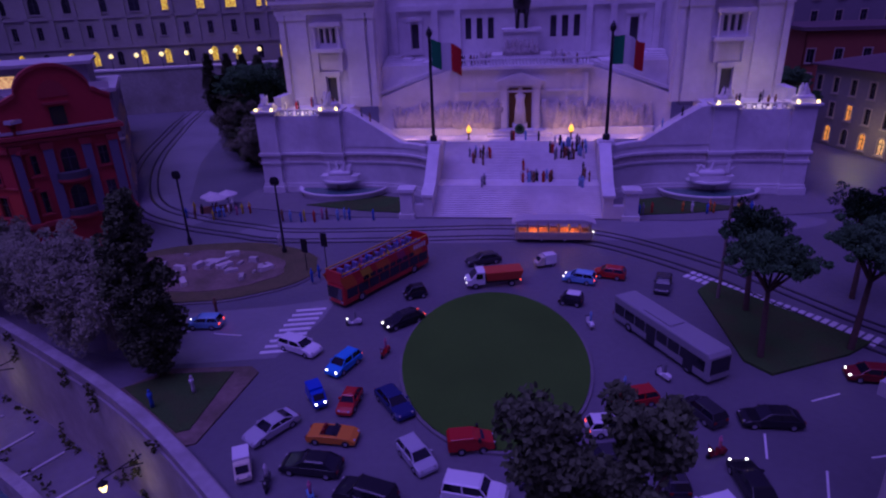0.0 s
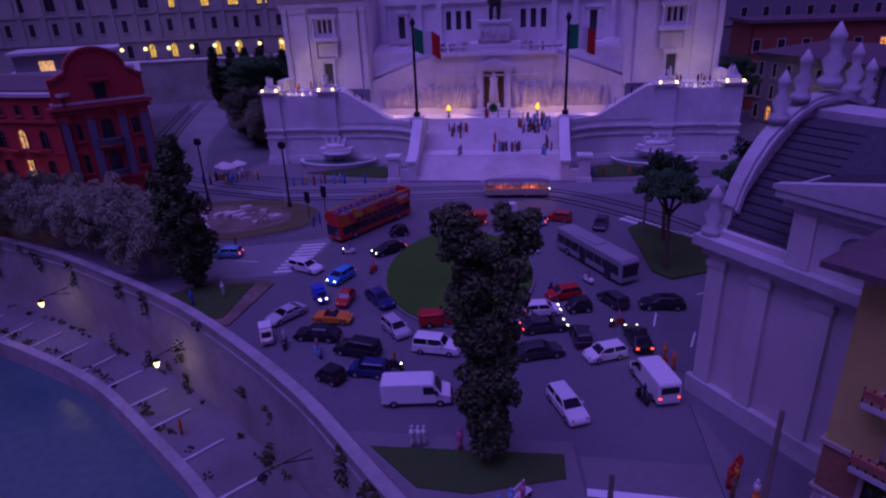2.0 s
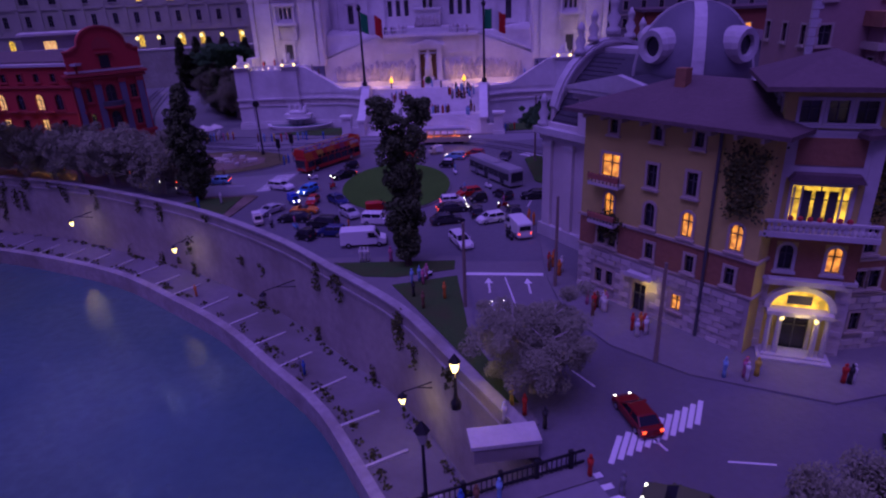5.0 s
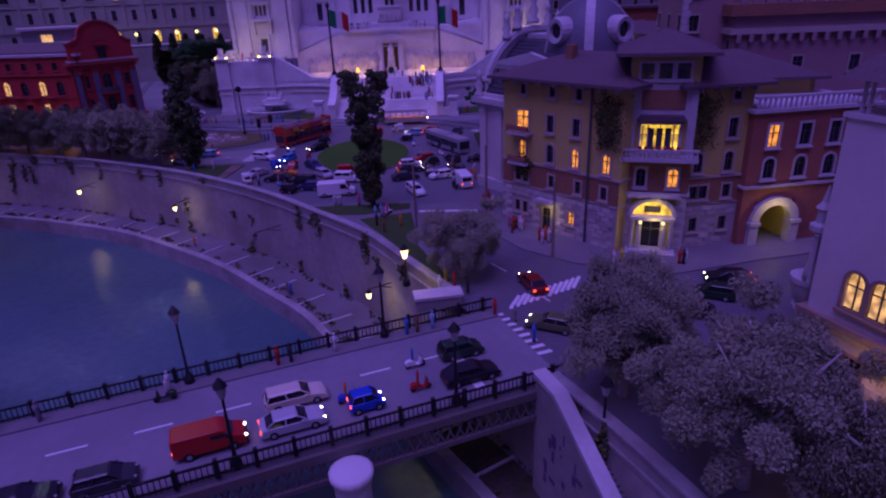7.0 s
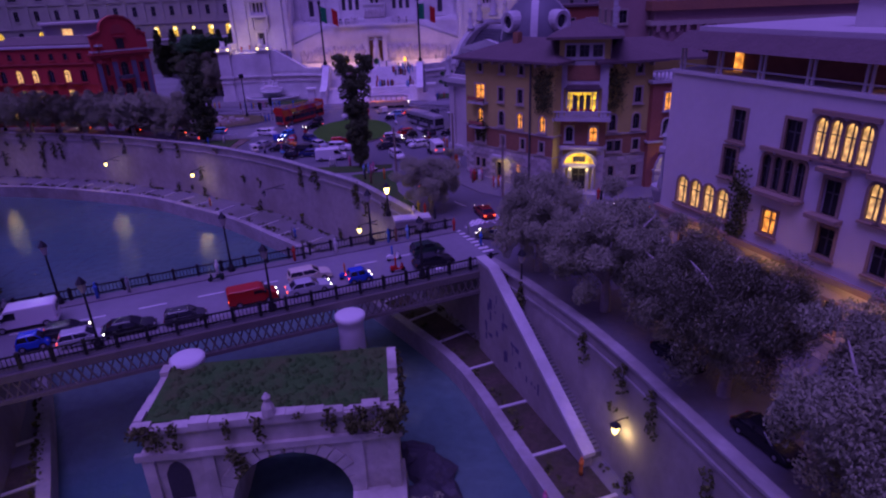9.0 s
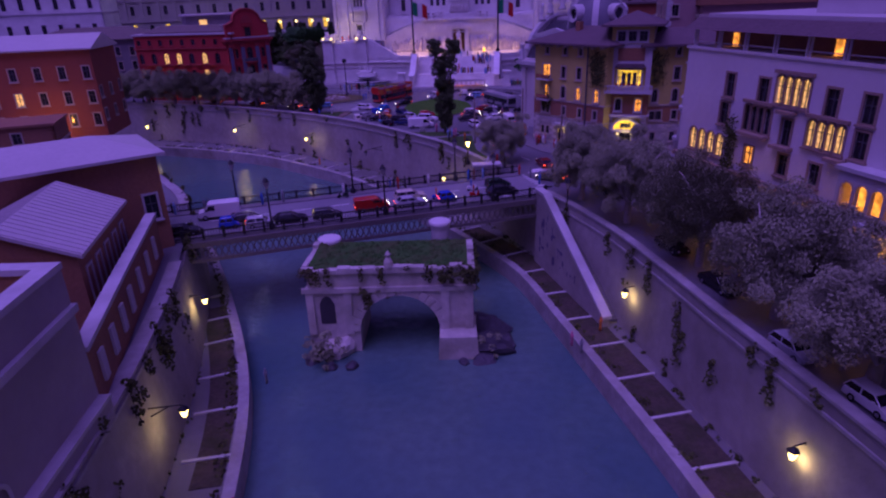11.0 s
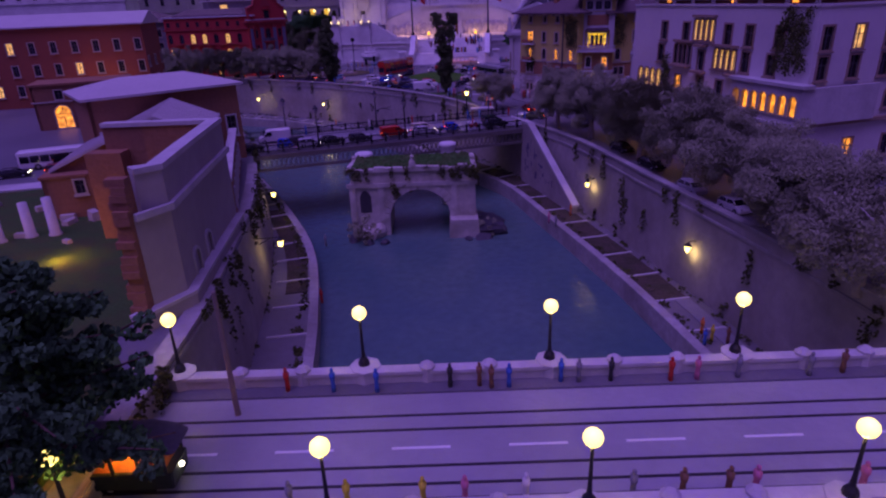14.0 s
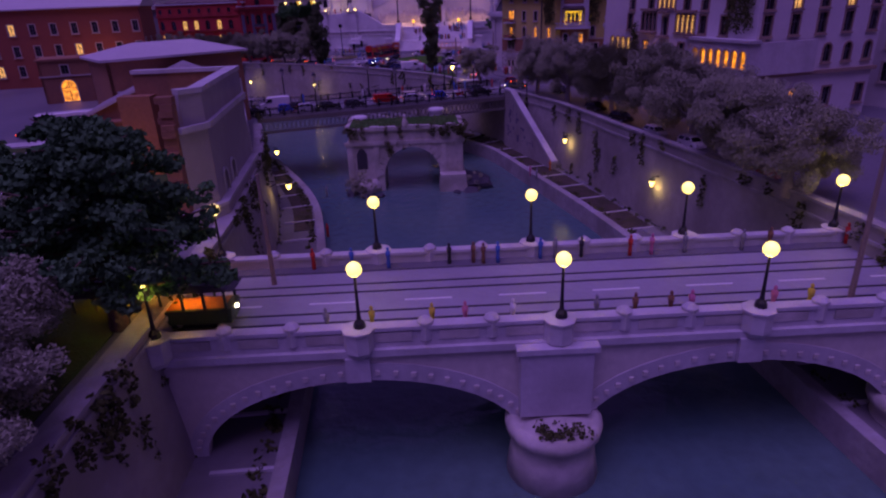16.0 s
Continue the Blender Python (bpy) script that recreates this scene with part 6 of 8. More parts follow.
# ---- trees ----
def tree_meshes(kind, seed):
    rnd = random.Random(seed)
    fine = seed >= 10
    nl, lf = (3.1, 0.108) if fine else (1.5, 0.155)
    tb, cb = bmesh.new(), bmesh.new()
    if kind == "olive":
        limb(tb, (0, 0, 0), (0.1, 0.1, 2.4), 0.42, 0.3)
        tips = []
        for k in range(9):
            a = k * 0.7 + rnd.uniform(0, 0.4)
            r, z = rnd.uniform(1.4, 3.4), rnd.uniform(4.2, 7.0)
            e = (r * math.cos(a), r * math.sin(a), z)
            limb(tb, (0.1, 0.1, rnd.uniform(1.8, 2.5)), e, 0.2, 0.06)
            tips.append(e)
        for k in range(3):
            a = k * 2.1 + 0.4
            q = (1.6 * math.cos(a), 1.6 * math.sin(a), 5.4)
            limb(tb, (0.1, 0.1, 2.2), q, 0.24, 0.15)
            limb(tb, q, (3.0 * math.cos(a + 0.3), 3.0 * math.sin(a + 0.3), 6.7), 0.12, 0.03)
            limb(tb, q, (2.2 * math.cos(a - 0.7), 2.2 * math.sin(a - 0.7), 7.0), 0.1, 0.03)
        # hanging sprays round every limb end, and a dome of finer ones over them
        for e in tips:
            for j in range(8):
                clump(cb, e[0] + rnd.gauss(0, 0.9), e[1] + rnd.gauss(0, 0.9), e[2] + rnd.gauss(0, 0.8) - 0.2, rnd.uniform(0.6, 1.05), int(165 * nl), rnd, 0.85, lf, True)
        for j in range(40):
            a, r = rnd.uniform(0, 6.28), 3.6 * math.sqrt(rnd.random())
            clump(cb, r * math.cos(a), r * math.sin(a), 7.0 - 0.19 * r * r + rnd.uniform(-0.8, 0.4), rnd.uniform(0.5, 0.9), int(150 * nl), rnd, 0.75, lf, True)
        for j in range(54):
            a, r = rnd.uniform(0, 6.28), rnd.uniform(1.6, 3.7)
            clump(cb, r * math.cos(a), r * math.sin(a), rnd.uniform(2.2, 4.8), rnd.uniform(0.45, 0.85), int(110 * nl), rnd, 1.2, lf, True)
    elif kind == "cypress":
        limb(tb, (0, 0, 0), (0.1, 0, 14), 0.4, 0.08)
        for k in range(250):
            z = rnd.uniform(1.2, 18.5)
            w = 2.3 * min(1, (z - 0.4) / 3.5) * (1 if z < 12 else max(0.15, 1 - (z - 12) / 8.5)) * rnd.uniform(0.7, 1.1)
            a, r = rnd.uniform(0, 6.28), w * math.sqrt(rnd.random())
            clump(cb, r * math.cos(a), r * math.sin(a), z, rnd.uniform(0.4, 0.75), 100, rnd, 1.3, 0.17)
    elif kind == "poplar":
        limb(tb, (0, 0, 0), (0.2, 0, 9), 0.45, 0.25)
        for e in ((-2.2, 0.3, 17.5), (2.6, -0.4, 17.0), (0.2, 1.4, 16)):
            limb(tb, (0.2, 0, 8), e, 0.25, 0.08)
        for k in range(230):
            z = rnd.uniform(1.5, 17.5)
            w = (1.4 if z < 5 else 1.9 if z < 12 else 1.5) * min(1, z / 3)
            a, r = rnd.uniform(0, 6.28), w * math.sqrt(rnd.random())
            dx = 0 if z < 13 else rnd.choice((-1.1, 1.1))
            clump(cb, dx + r * math.cos(a), r * math.sin(a) * 0.9, z, rnd.uniform(0.4, 0.8), 105, rnd, 1.1, 0.17)
        for sx in (-1, 1):
            for k in range(26):
                clump(cb, sx * rnd.uniform(0.9, 3.0), rnd.uniform(-1, 1), 18.2 + rnd.uniform(-1.2, 0.9), rnd.uniform(0.4, 0.8), 95, rnd, 0.8, 0.17)
    else:
        limb(tb, (0, 0, 0), (0.5, 0.3, 7.5), 0.42, 0.28)
        for k in range(8):
            a = k * 0.8
            e = (0.5 + rnd.uniform(1.5, 4.2) * math.cos(a), 0.3 + rnd.uniform(1.5, 4.2) * math.sin(a), rnd.uniform(9.2, 11))
            limb(tb, (0.5, 0.3, 7.0), e, 0.2, 0.07)
            for j in range(12):
                clump(cb, e[0] + rnd.gauss(0, 1.2), e[1] + rnd.gauss(0, 1.2), e[2] + rnd.gauss(0.3, 0.6), rnd.uniform(0.5, 0.9), 100, rnd, 0.6, 0.17)
        for j in range(40):
            clump(cb, 0.5 + rnd.gauss(0, 1.6), 0.3 + rnd.gauss(0, 1.6), rnd.uniform(9.5, 12.3), rnd.uniform(0.5, 1.0), 100, rnd, 0.6, 0.17)
    return finish(tb, True), finish(cb)


def fir_meshes(rnd):
    """A broad dark conifer: drooping boughs in tiers, each a spray of clumps that thins to its tip."""
    tb, cb = bmesh.new(), bmesh.new()
    limb(tb, (0, 0, 0), (0.6, 0.4, 11), 0.6, 0.12)
    for k in range(46):
        z = 2.6 + 8.8 * (k / 45) ** 0.9
        a = k * 2.4 + rnd.uniform(-0.3, 0.3)
        r = (7.4 - 0.42 * max(0, z - 5) ** 1.35) * rnd.uniform(0.72, 1.1)
        e = Vector((r * math.cos(a), r * math.sin(a), z + rnd.uniform(-0.2, 0.9)))
        o = Vector((0.04 * z, 0.03 * z, z - 0.4))
        limb(tb, o, e, 0.16, 0.03, 5)
        for j in range(9):
            u = 0.2 + 0.8 * (j + rnd.random()) / 9
            p = o.lerp(e, u)
            clump(cb, p.x + rnd.gauss(0, 0.45), p.y + rnd.gauss(0, 0.45), p.z - 0.5 * u * u + rnd.uniform(-0.2, 0.4), 1.25 - 0.75 * u, 62, rnd, 0.55, 0.2)
    return finish(tb, True), finish(cb)


rnd = random.Random(31)
bm = bmesh.new()
for k in range(19):
    x, d = rnd.uniform(-12.6, 7.6), rnd.randint(1, 4)
    for j in range(d):
        clump(bm, x + rnd.uniform(-0.3, 0.3), -50.45, -1.3 - 0.55 * j, rnd.uniform(0.25, 0.5), 14, rnd, 0.9, 0.18)
for k in range(22):
    clump(bm, 7.8 + rnd.uniform(-0.1, 0.2), -50 + rnd.uniform(0, 8.4), -1.4 - rnd.uniform(0, 3.5), rnd.uniform(0.3, 0.6), 16, rnd, 0.9, 0.18)
tagged(part("hanging_weeds", bm, moss), "green weeds hanging over the ruined arch", "weeds", "", "stuff")
TREES = {}
palebark = mat("pale_bark", (0.34, 0.31, 0.28), 0.9, vary=0.25, grain=3)


def tree(kind, x, y, s=1.0, rz=0.0, seed=0, z=0.0, sz=1.0):
    texts = {"olive": ("grey-green riverside tree with dense feathery crown", olive), "cypress": ("tall dark cypress with narrow crown", cypm),
             "poplar": ("tall dark columnar tree with forked top", cypm), "pine": ("dark umbrella pine with bare trunk", pinem), "fir": ("broad dark conifer overhanging the end of the stone bridge", pinem)}
    text, lm = texts[kind]
    if (kind, seed) not in TREES:
        t_, c_ = fir_meshes(random.Random(seed)) if kind == "fir" else tree_meshes(kind, seed)
        t_.materials.append(palebark if kind == "olive" else bark), c_.materials.append(lm)
        TREES[(kind, seed)] = (t_, c_)
    t_, c_ = TREES[(kind, seed)]
    ob = thing("tree", x, y, z, rz, text, "tree", kind + " trees")
    ob.scale = (s, s, s * sz)
    part("trunk", t_, bark, ob)
    part("crown", c_, lm, ob)
    return ob


rnd = random.Random(4)
# right bank row
for i, (x, y, s, sz) in enumerate(((23.7, -31.0, 1.08, 1.3), (27.6, -40.8, 1.25, 1.15), (31.8, -46.6, 1.12, 1.1), (31.6, -54.6, 1.3, 1.1), (34.0, -66.2, 1.4, 1.04), (35.2, -77.4, 1.35, 0.96), (35.4, -88.6, 1.38, 0.92), (35.0, -99.6, 1.32, 0.86))):
    tree("olive", x, y, s, i * 67, 10 + i % 3, 0, sz)
tree("olive", 14.2, -8.0, 1.0, 30, 11)
# far bank row before the red house
for i, (x, y) in enumerate(((-38, 54), (-44, 58), (-50, 61.5), (-56.5, 63.5), (-63, 66.6), (-70, 69.2), (-78, 72), (-87, 74.2), (-96, 76.5), (-106, 79), (-118, 81), (-132, 84))):
    tree("olive", x, y - 1.6, 1.25, i * 51, i % 3)
tree("cypress", -30.4, 47.6, 1.25, 0, 0, 0, 0.78)
tree("poplar", 3.9, 17.4, 1.0, 0, 0)
for x, y, s, sd_ in ((26.1, 50.0, 0.78, 0), (28.4, 59.1, 0.75, 1), (34.9, 51.2, 0.82, 0), (41, 62, 0.8, 1), (62, 140, 1.1, 0), (69, 144, 1.2, 1), (66, 134, 1.0, 0), (45, 57, 0.95, 0)):
    tree("pine", x, y, s, x * 31, sd_, 0, 1.25 if y < 70 else 1.0)
# dark trees beside the monument
for i, (x, y) in enumerate(((-58, 150), (-54, 160), (-62, 168), (-66, 178), (-50, 150), (-55, 140), (-47, 136), (-45, 124))):
    tree("olive" if i % 2 else "pine", x, y, 1.4, i * 40, 1)
for x, y in ((-60, 172), (-53, 170), (-70, 186), (-47, 166), (-64, 182), (-77, 192), (-84, 194)):
    tree("cypress", x, y, 1.0, x, 0)
# dark shrubbery along the terrace wall
for k, (x, y, s_) in enumerate(((-60, 160, 1.9), (-66, 170, 2.0), (-56, 146, 1.8), (-72, 182, 2.1), (-52, 134, 1.7), (-80, 190, 2.0), (-62, 186, 2.2), (-48, 128, 1.6))):
    tree("cypress", x, y, s_, 50 * k, 0, 0, 0.34)
# trees at the bridge end
tree("fir", -18.9, -118.9, 1.12, 20, 3)
tree("fir", -31.5, -112.5, 1.0, 110, 3)
for k, (x, y, s, sz) in enumerate(((-22.4, -128.6, 1.25, 0.8), (-26.5, -125, 1.4, 0.8), (-20.4, -132.4, 1.15, 0.85))):
    tree("olive", x, y, s, 80 * k, 10 + k % 3, 0, sz)

# ---- the walled house and roofs on the near bank ----
wl_ = thing("old_wall_building", -20, -98, 0, 0, "tall grey buttressed wall with pale coping over the river", "building")
WP = [Vector(p) for p in ((-21.4, -101.6), (-20.4, -99.8), (-18.8, -97.2), (-19.7, -89), (-20.8, -77.6))]
loc = [Vector((p.x + 20, p.y + 98)) for p in WP]
upper = [Vector((-0.3, -0.6))] + loc[2:]
part("wall", strip(bmesh.new(), loc[1:], 0.0, 1.5, -1.0, 8.6), oldwall, wl_)
part("upper_wall", strip(bmesh.new(), upper, 0.0, 1.0, 8.6, 11.7), oldwall, wl_)
part("coping", strip(bmesh.new(), upper, -0.15, 1.15, 11.7, 12.15), copem, wl_)
part("string_course", strip(bmesh.new(), loc[1:], -0.4, 0.0, 8.5, 9.05), copem, wl_)
part("base_course", strip(bmesh.new(), loc, -0.75, 0.2, -0.8, 1.2), oldwall, wl_)
part("base_coping", strip(bmesh.new(), loc, -0.85, 0.3, 1.2, 1.5), copem, wl_)
rnd = random.Random(9)
for k in range(22):
    z = -1 + k * 0.58
    part("quoin", box(-1.5 - rnd.uniform(0, 0.5), -0.45, -1.75 - rnd.uniform(0, 0.45) - 0.05 * (22 - k), -0.9 - 0.05 * (22 - k), z, z + 0.55), brownm, wl_)
LW = [Vector(p) for p in ((-0.9, 20.6), (-5.0, 34.4), (-9.6, 50.5))]
bm = bmesh.new()
strip(bm, LW, 0.0, 0.8, -1.0, 5.0)
part("terrace_wall", bm, brownm, wl_)
bm = bmesh.new()
strip(bm, LW, -0.15, 1.0, 5.0, 5.4)
part("coping", bm, copem, wl_)
for k in range(7):
    p = at(LW, (k + 0.6) / 7.6)
    part("shutter", box(-0.1, 0.12, -0.5, 0.5, 1.4, 3.9), copem, wl_, "pale shuttered window", at=P(p.x + 0.15, p.y, 0, 14))
part("return_wall", box(-13, -0.81, 19.4, 20.3, -1, 11.7), brownm, wl_)
part("coping", box(-13, -0.95, 19.2, 20.4, 11.71, 12.14), copem, wl_)
part("brick_buttress", box(-14.4, -10.6, 17.4, 19.39, -0.5, 9.4), brownm, wl_)
for q, qx in ((-93.5, -19.15), (-89.3, -19.62)):
    bm = bmesh.new()
    pts_o, pts_i = outline(1.1, 3.4, True, 0.28), outline(1.1, 3.4, True)
    m = Matrix.Translation((qx + 20, q + 98, 0.2)) @ Matrix.Rotation(radians(90), 4, "Z")
    a_, b_ = [[bm.verts.new(m @ Vector((x, y, z))) for x, z in pts] for pts, y in ((pts_o, -0.15), (pts_i, -0.15))]
    c_ = [bm.verts.new(m @ Vector((x, 0.3, z))) for x, z in pts_o]
    for i in range(len(a_)):
        j = (i + 1) % len(a_)
        bm.faces.new((a_[i], a_[j], b_[j], b_[i])), bm.faces.new((c_[i], c_[j], a_[j], a_[i]))
    part("blind_arch", bm, copem, wl_)
house("house", "brown brick hall with a pale ribbed hipped roof", -46, -57.5, 38, 21, 12, 11.6, brownm, front=[row(4, 3, 1.4, even(21, 4))], right=[row(3, 4, 1.6, [3.5, 8.5], True), row(8.2, 2, 1.2, [3.5, 8.5])],
      roof=("hip", 2.2, 0.9, tin), trim=copem)
# the long house behind the wall: its ridge lies off the middle
lh = thing("house", -32.3, -68.3, 0, 104.3, "brown plastered house with a pale lopsided gabled roof", "building")
END = [(11.8, 0.0), (11.8, 5.6), (0.0, 10.7), (-5.6, 8.2), (-5.6, 0.0)]


def across(bm, pts, x0, x1):
    """A solid from an outline in y and z, spanning x0 to x1."""
    a = [bm.verts.new((x0, y, z)) for y, z in pts]
    b = [bm.verts.new((x1, y, z)) for y, z in pts]
    bm.faces.new(a), bm.faces.new(b[::-1])
    for i in range(len(pts)):
        j = (i + 1) % len(pts)
        bm.faces.new((a[i], b[i], b[j], a[j]))
    return bm


part("gable_wall", across(bmesh.new(), END, 0.0, 0.6), brownm, lh)
part("gable_wall", across(bmesh.new(), END, 14.6, 15.2), brownm, lh)
part("side_wall", box(0.61, 14.59, -5.6, -5.1, 0, 8.1), brownm, lh)
part("side_wall", box(0.61, 14.59, 11.3, 11.8, 0, 5.5), brownm, lh)
part("roof_slope", across(bmesh.new(), [(0.0, 10.75), (0.0, 11.1), (-6.2, 8.35), (-6.2, 8.0)], -0.5, 15.6), tin, lh)
part("roof_slope", across(bmesh.new(), [(0.0, 10.75), (0.0, 11.1), (12.5, 5.7), (12.5, 5.35)], -0.5, 15.6), tin, lh)
for k in range(18):
    for y0, z0, y1, z1 in ((0.0, 11.1, -6.15, 8.37), (0.0, 11.1, 12.45, 5.72)):
        part("roof_rib", across(bmesh.new(), [(y0, z0), (y0, z0 + 0.09), (y1, z1 + 0.09), (y1, z1)], -0.3 + k * 0.9, -0.2 + k * 0.9), tin, lh)
for k in range(5):
    window(lh, Matrix.Translation((2.0 + 2.9 * k, -5.6, 3.2)), 1.2, 3.2, False, None, copem)
house("house", "orange brick wall house beside the ruins", -44.5, -73.5, 14, 12, 5, 5.0, brownm, front=[row(3, 1.6, 1, [4, 9])], roof=("flat", 0.3, 0.15, brownm))
lamp(-36, -86.5, 1.0, 420, (1, 0.42, 0.06), 0.5)
lamp(-50, -80, 1.5, 220, (1, 0.5, 0.12), 0.5)
house("house", "red brick house with lit windows above the river bend", -118, 18, 10, 44, 16, 19.5, pinkm, front=[row(3, 2.6, 1.4, even(44, 9), False, {1: Pl, 6: W}), row(8, 2.6, 1.4, even(44, 9), False, {5: Pl}), row(13.4, 2.6, 1.4, even(44, 9), False, {2: Pl})], right=[row(4, 2.4, 1.3, even(16, 3)), row(9, 2.4, 1.3, even(16, 3))],
      roof=("gable", 3.2, 0.8, tin))
lamp(-84, 16, 3, 1100, (1, 0.42, 0.1), 0.6)
house("house", "brown brick gatehouse with glowing archways", -82, -14, 20, 18, 10, 9, brownm, front=[row(0.3, 4.6, 3.0, [5, 12], True, {0: W, 1: W}), row(6.2, 1.8, 1.4, [5, 12])], roof=("flat", 0.4, 0.4, brownm), bands=((5.6, 0.3, 0.25),))
house("house", "low brown brick wall with dark archway", -76, -64, 12, 34, 3, 4.6, brownm, front=[row(0.2, 3.4, 3.2, [10, 20, 28], True)], roof=("flat", 0.3, 0.2, copem), z=-4.6)
for k, (x, y) in enumerate(((-46, -80.5), (-43.5, -79), (-41, -78.6), (-48.5, -82))):
    bm = lathe(bmesh.new(), [(0.75, 0), (0.7, 0.2), (0.55, 0.4), (0.48, 3.6 + 0.4 * (k % 3))], 12)
    tagged(part("ruined_column", bm, copem, None, "", True, P(x, y, 0)), "broken pale stone column of a ruin", "column", "ruined columns")

flat("lawn", [(-22.5, -103), (-23, -78), (-34, -64), (-60, -58), (-130, -70), (-130, -150), (-19, -150), (-19, -108)], 0.08, grass, "dark grass of the ruin park", "lawn")
rnd = random.Random(44)
for k in range(26):
    x, y, q = rnd.uniform(-58, -38), rnd.uniform(-90, -66), rnd.uniform(0.4, 1.0)
    bm = box(-q * rnd.uniform(0.8, 2.0), q, -q * 0.6, q * 0.6, 0, q * rnd.uniform(0.5, 1.2), 0.1 * q, 0.1 * q)
    tagged(part("ruin_stone", bm, stonebl, at=P(x, y, 0.08, rnd.uniform(0, 180))), "weathered stone block in the ruin park", "stone", "park stones")
# ---- far buildings ----
palacem = mat("dull_palace_stone", (0.33, 0.29, 0.29), 0.8, vary=0.2, grain=0.8, big=0.1, shift=(0.24, 0.21, 0.21))
pa = house("house", "grey stone palace wing with lit arcade windows", -178, 199, 12, 132, 20, 48, palacem, front=[row(15, 4.5, 2.0, even(132, 17, 4), True, {k: Yw for k in range(17) if k % 3 != 1}), row(24, 4.0, 1.8, even(132, 17, 4)), row(32, 5.0, 3.4, even(132, 13, 4), True, {k: Yw for k in range(7, 12)}), row(41, 3.0, 1.8, even(132, 17, 4))], roof=("flat", 1, 1, palacem), bands=((11.4, 0.7, 0.5), (20.6, 0.7, 0.5), (30, 0.7, 0.5), (38.5, 0.9, 0.8)), trim=palacem)
for k in range(18):
    part("pilaster", box(0.6 + k * 7.62, 2.0 + k * 7.62, -0.5, -0.01, 21.4, 38.4), palacem, pa)
for k in range(9):
    x, y = -118 + k * 7.6, 200 + k * 1.7
    s = thing("street_lamp", x, y, 14, 0, "glowing yellow lamp on a terrace", "street lamp", "terrace lamps")
    part("pole", lathe(bmesh.new(), [(0.2, 0), (0.12, 0.3), (0.1, 4)], 6), iron, s)
    part("globe", ball(bmesh.new(), 0, 0, 4.6, 0.7), globe_m, s, "glowing globe", True)
house("retaining_wall", "dark terrace retaining wall behind the street", -128, 196, 12, 84, 6, 14, wallm, roof=("flat", 0.5, 0.3, copem), category="wall")
darkplaster = mat("dark_grey_plaster", (0.22, 0.20, 0.21), 0.85, vary=0.15, grain=1.2, big=0.15)
ta = house("house", "grey townhouse with a planted roof terrace", -80.4, 90.7, 28, 22, 22, 20, darkplaster, front=[row(15, 2.6, 1.4, even(22, 5))],
      right=[row(z_, 2.8, 1.4, even(22, 6), False, l_) for z_, l_ in ((3, {1: W}), (8, {3: W}), (13, {4: W}))], roof=("flat", 0.6, 0.8, tin), bands=((11.8, 0.4, 0.3),))
part("penthouse", box(2, 19, 4, 18, 20.61, 24.4), darkplaster, ta, "set-back roof storey")
part("penthouse_roof", box(1.2, 19.8, 3.2, 18.8, 24.4, 24.9), tin, ta)
part("terrace_wall", box(0.2, 21.8, 0.2, 0.6, 20.61, 21.7), tin, ta)
part("lit_door", box(6, 8.4, 3.9, 3.99, 20.8, 23.2), lit_pale, ta, "glowing terrace door")
house("house", "grey townhouse with pale cornice on the curving street", -91.4, 108.8, 28, 22, 24, 17, darkplaster, right=[row(z_, 2.8, 1.4, even(24, 7), False, l_) for z_, l_ in ((1, {0: W, 2: W, 5: W}), (6, {4: W}), (11, {1: W}))],
      front=[row(12, 2.6, 1.4, even(22, 5))], roof=("flat", 0.6, 0.9, tin), bands=((14.6, 0.5, 0.4), (5, 0.3, 0.25)))
house("house", "grey townhouse with awnings and lit shop windows", -105, 133, 28, 22, 30, 15, darkplaster, right=[row(0.6, 3, 1.8, even(30, 8), False, {k: W for k in (0, 2, 3, 6)}), row(6, 2.6, 1.4, even(30, 8), False, {4: W}), row(10.6, 2.6, 1.4, even(30, 8), False, {1: W})],
      front=[row(10, 2.6, 1.4, even(22, 5))], roof=("flat", 0.6, 0.8, tin), bands=((5, 0.3, 0.25),))
house("house", "grey townhouse with tile roof behind the trees", -134, 92, 6, 40, 20, 18, darkplaster, front=[row(4 + 4.6 * j, 2.6, 1.4, even(40, 9)) for j in range(3)], roof=("hip", 4, 1, tilem))
house("house", "white palace with tall dark windows far off", -222, 128, 10, 90, 20, 44, marble, front=[row(8 + 10 * j, 4.4, 1.8, even(90, 14, 4)) for j in range(3)], roof=("flat", 1, 1, marble), bands=((16, 0.6, 0.5), (26.5, 0.6, 0.5)), trim=marble)
house("house", "pale corner house with lit ground floor windows", 73, 139, -78, 36, 20, 16, darkplaster, front=[row(1, 3.2, 1.6, even(36, 8), True, {1: W, 3: W, 4: Pl}), row(6, 3, 1.4, even(36, 8), False, {2: W}), row(11, 3, 1.4, even(36, 8))], left=[row(1, 3, 1.6, even(20, 4), True, {1: Yw, 2: Yw}), row(6, 3, 1.4, even(20, 4), False, {2: Yw}), row(11, 3, 1.4, even(20, 4))], roof=("hip", 3, 1, tilem))
lamp(72, 118, 5, 700, (1, 0.7, 0.25), 0.5)
house("house", "pink plastered house with flat dark roof", 76, 152, -10, 50, 24, 22, pinkm, front=[row(4 + 5.5 * j, 3, 1.6, even(50, 9), False, {(2 * j + 1): W}) for j in range(3)], roof=("flat", 0.8, 1, tilem))
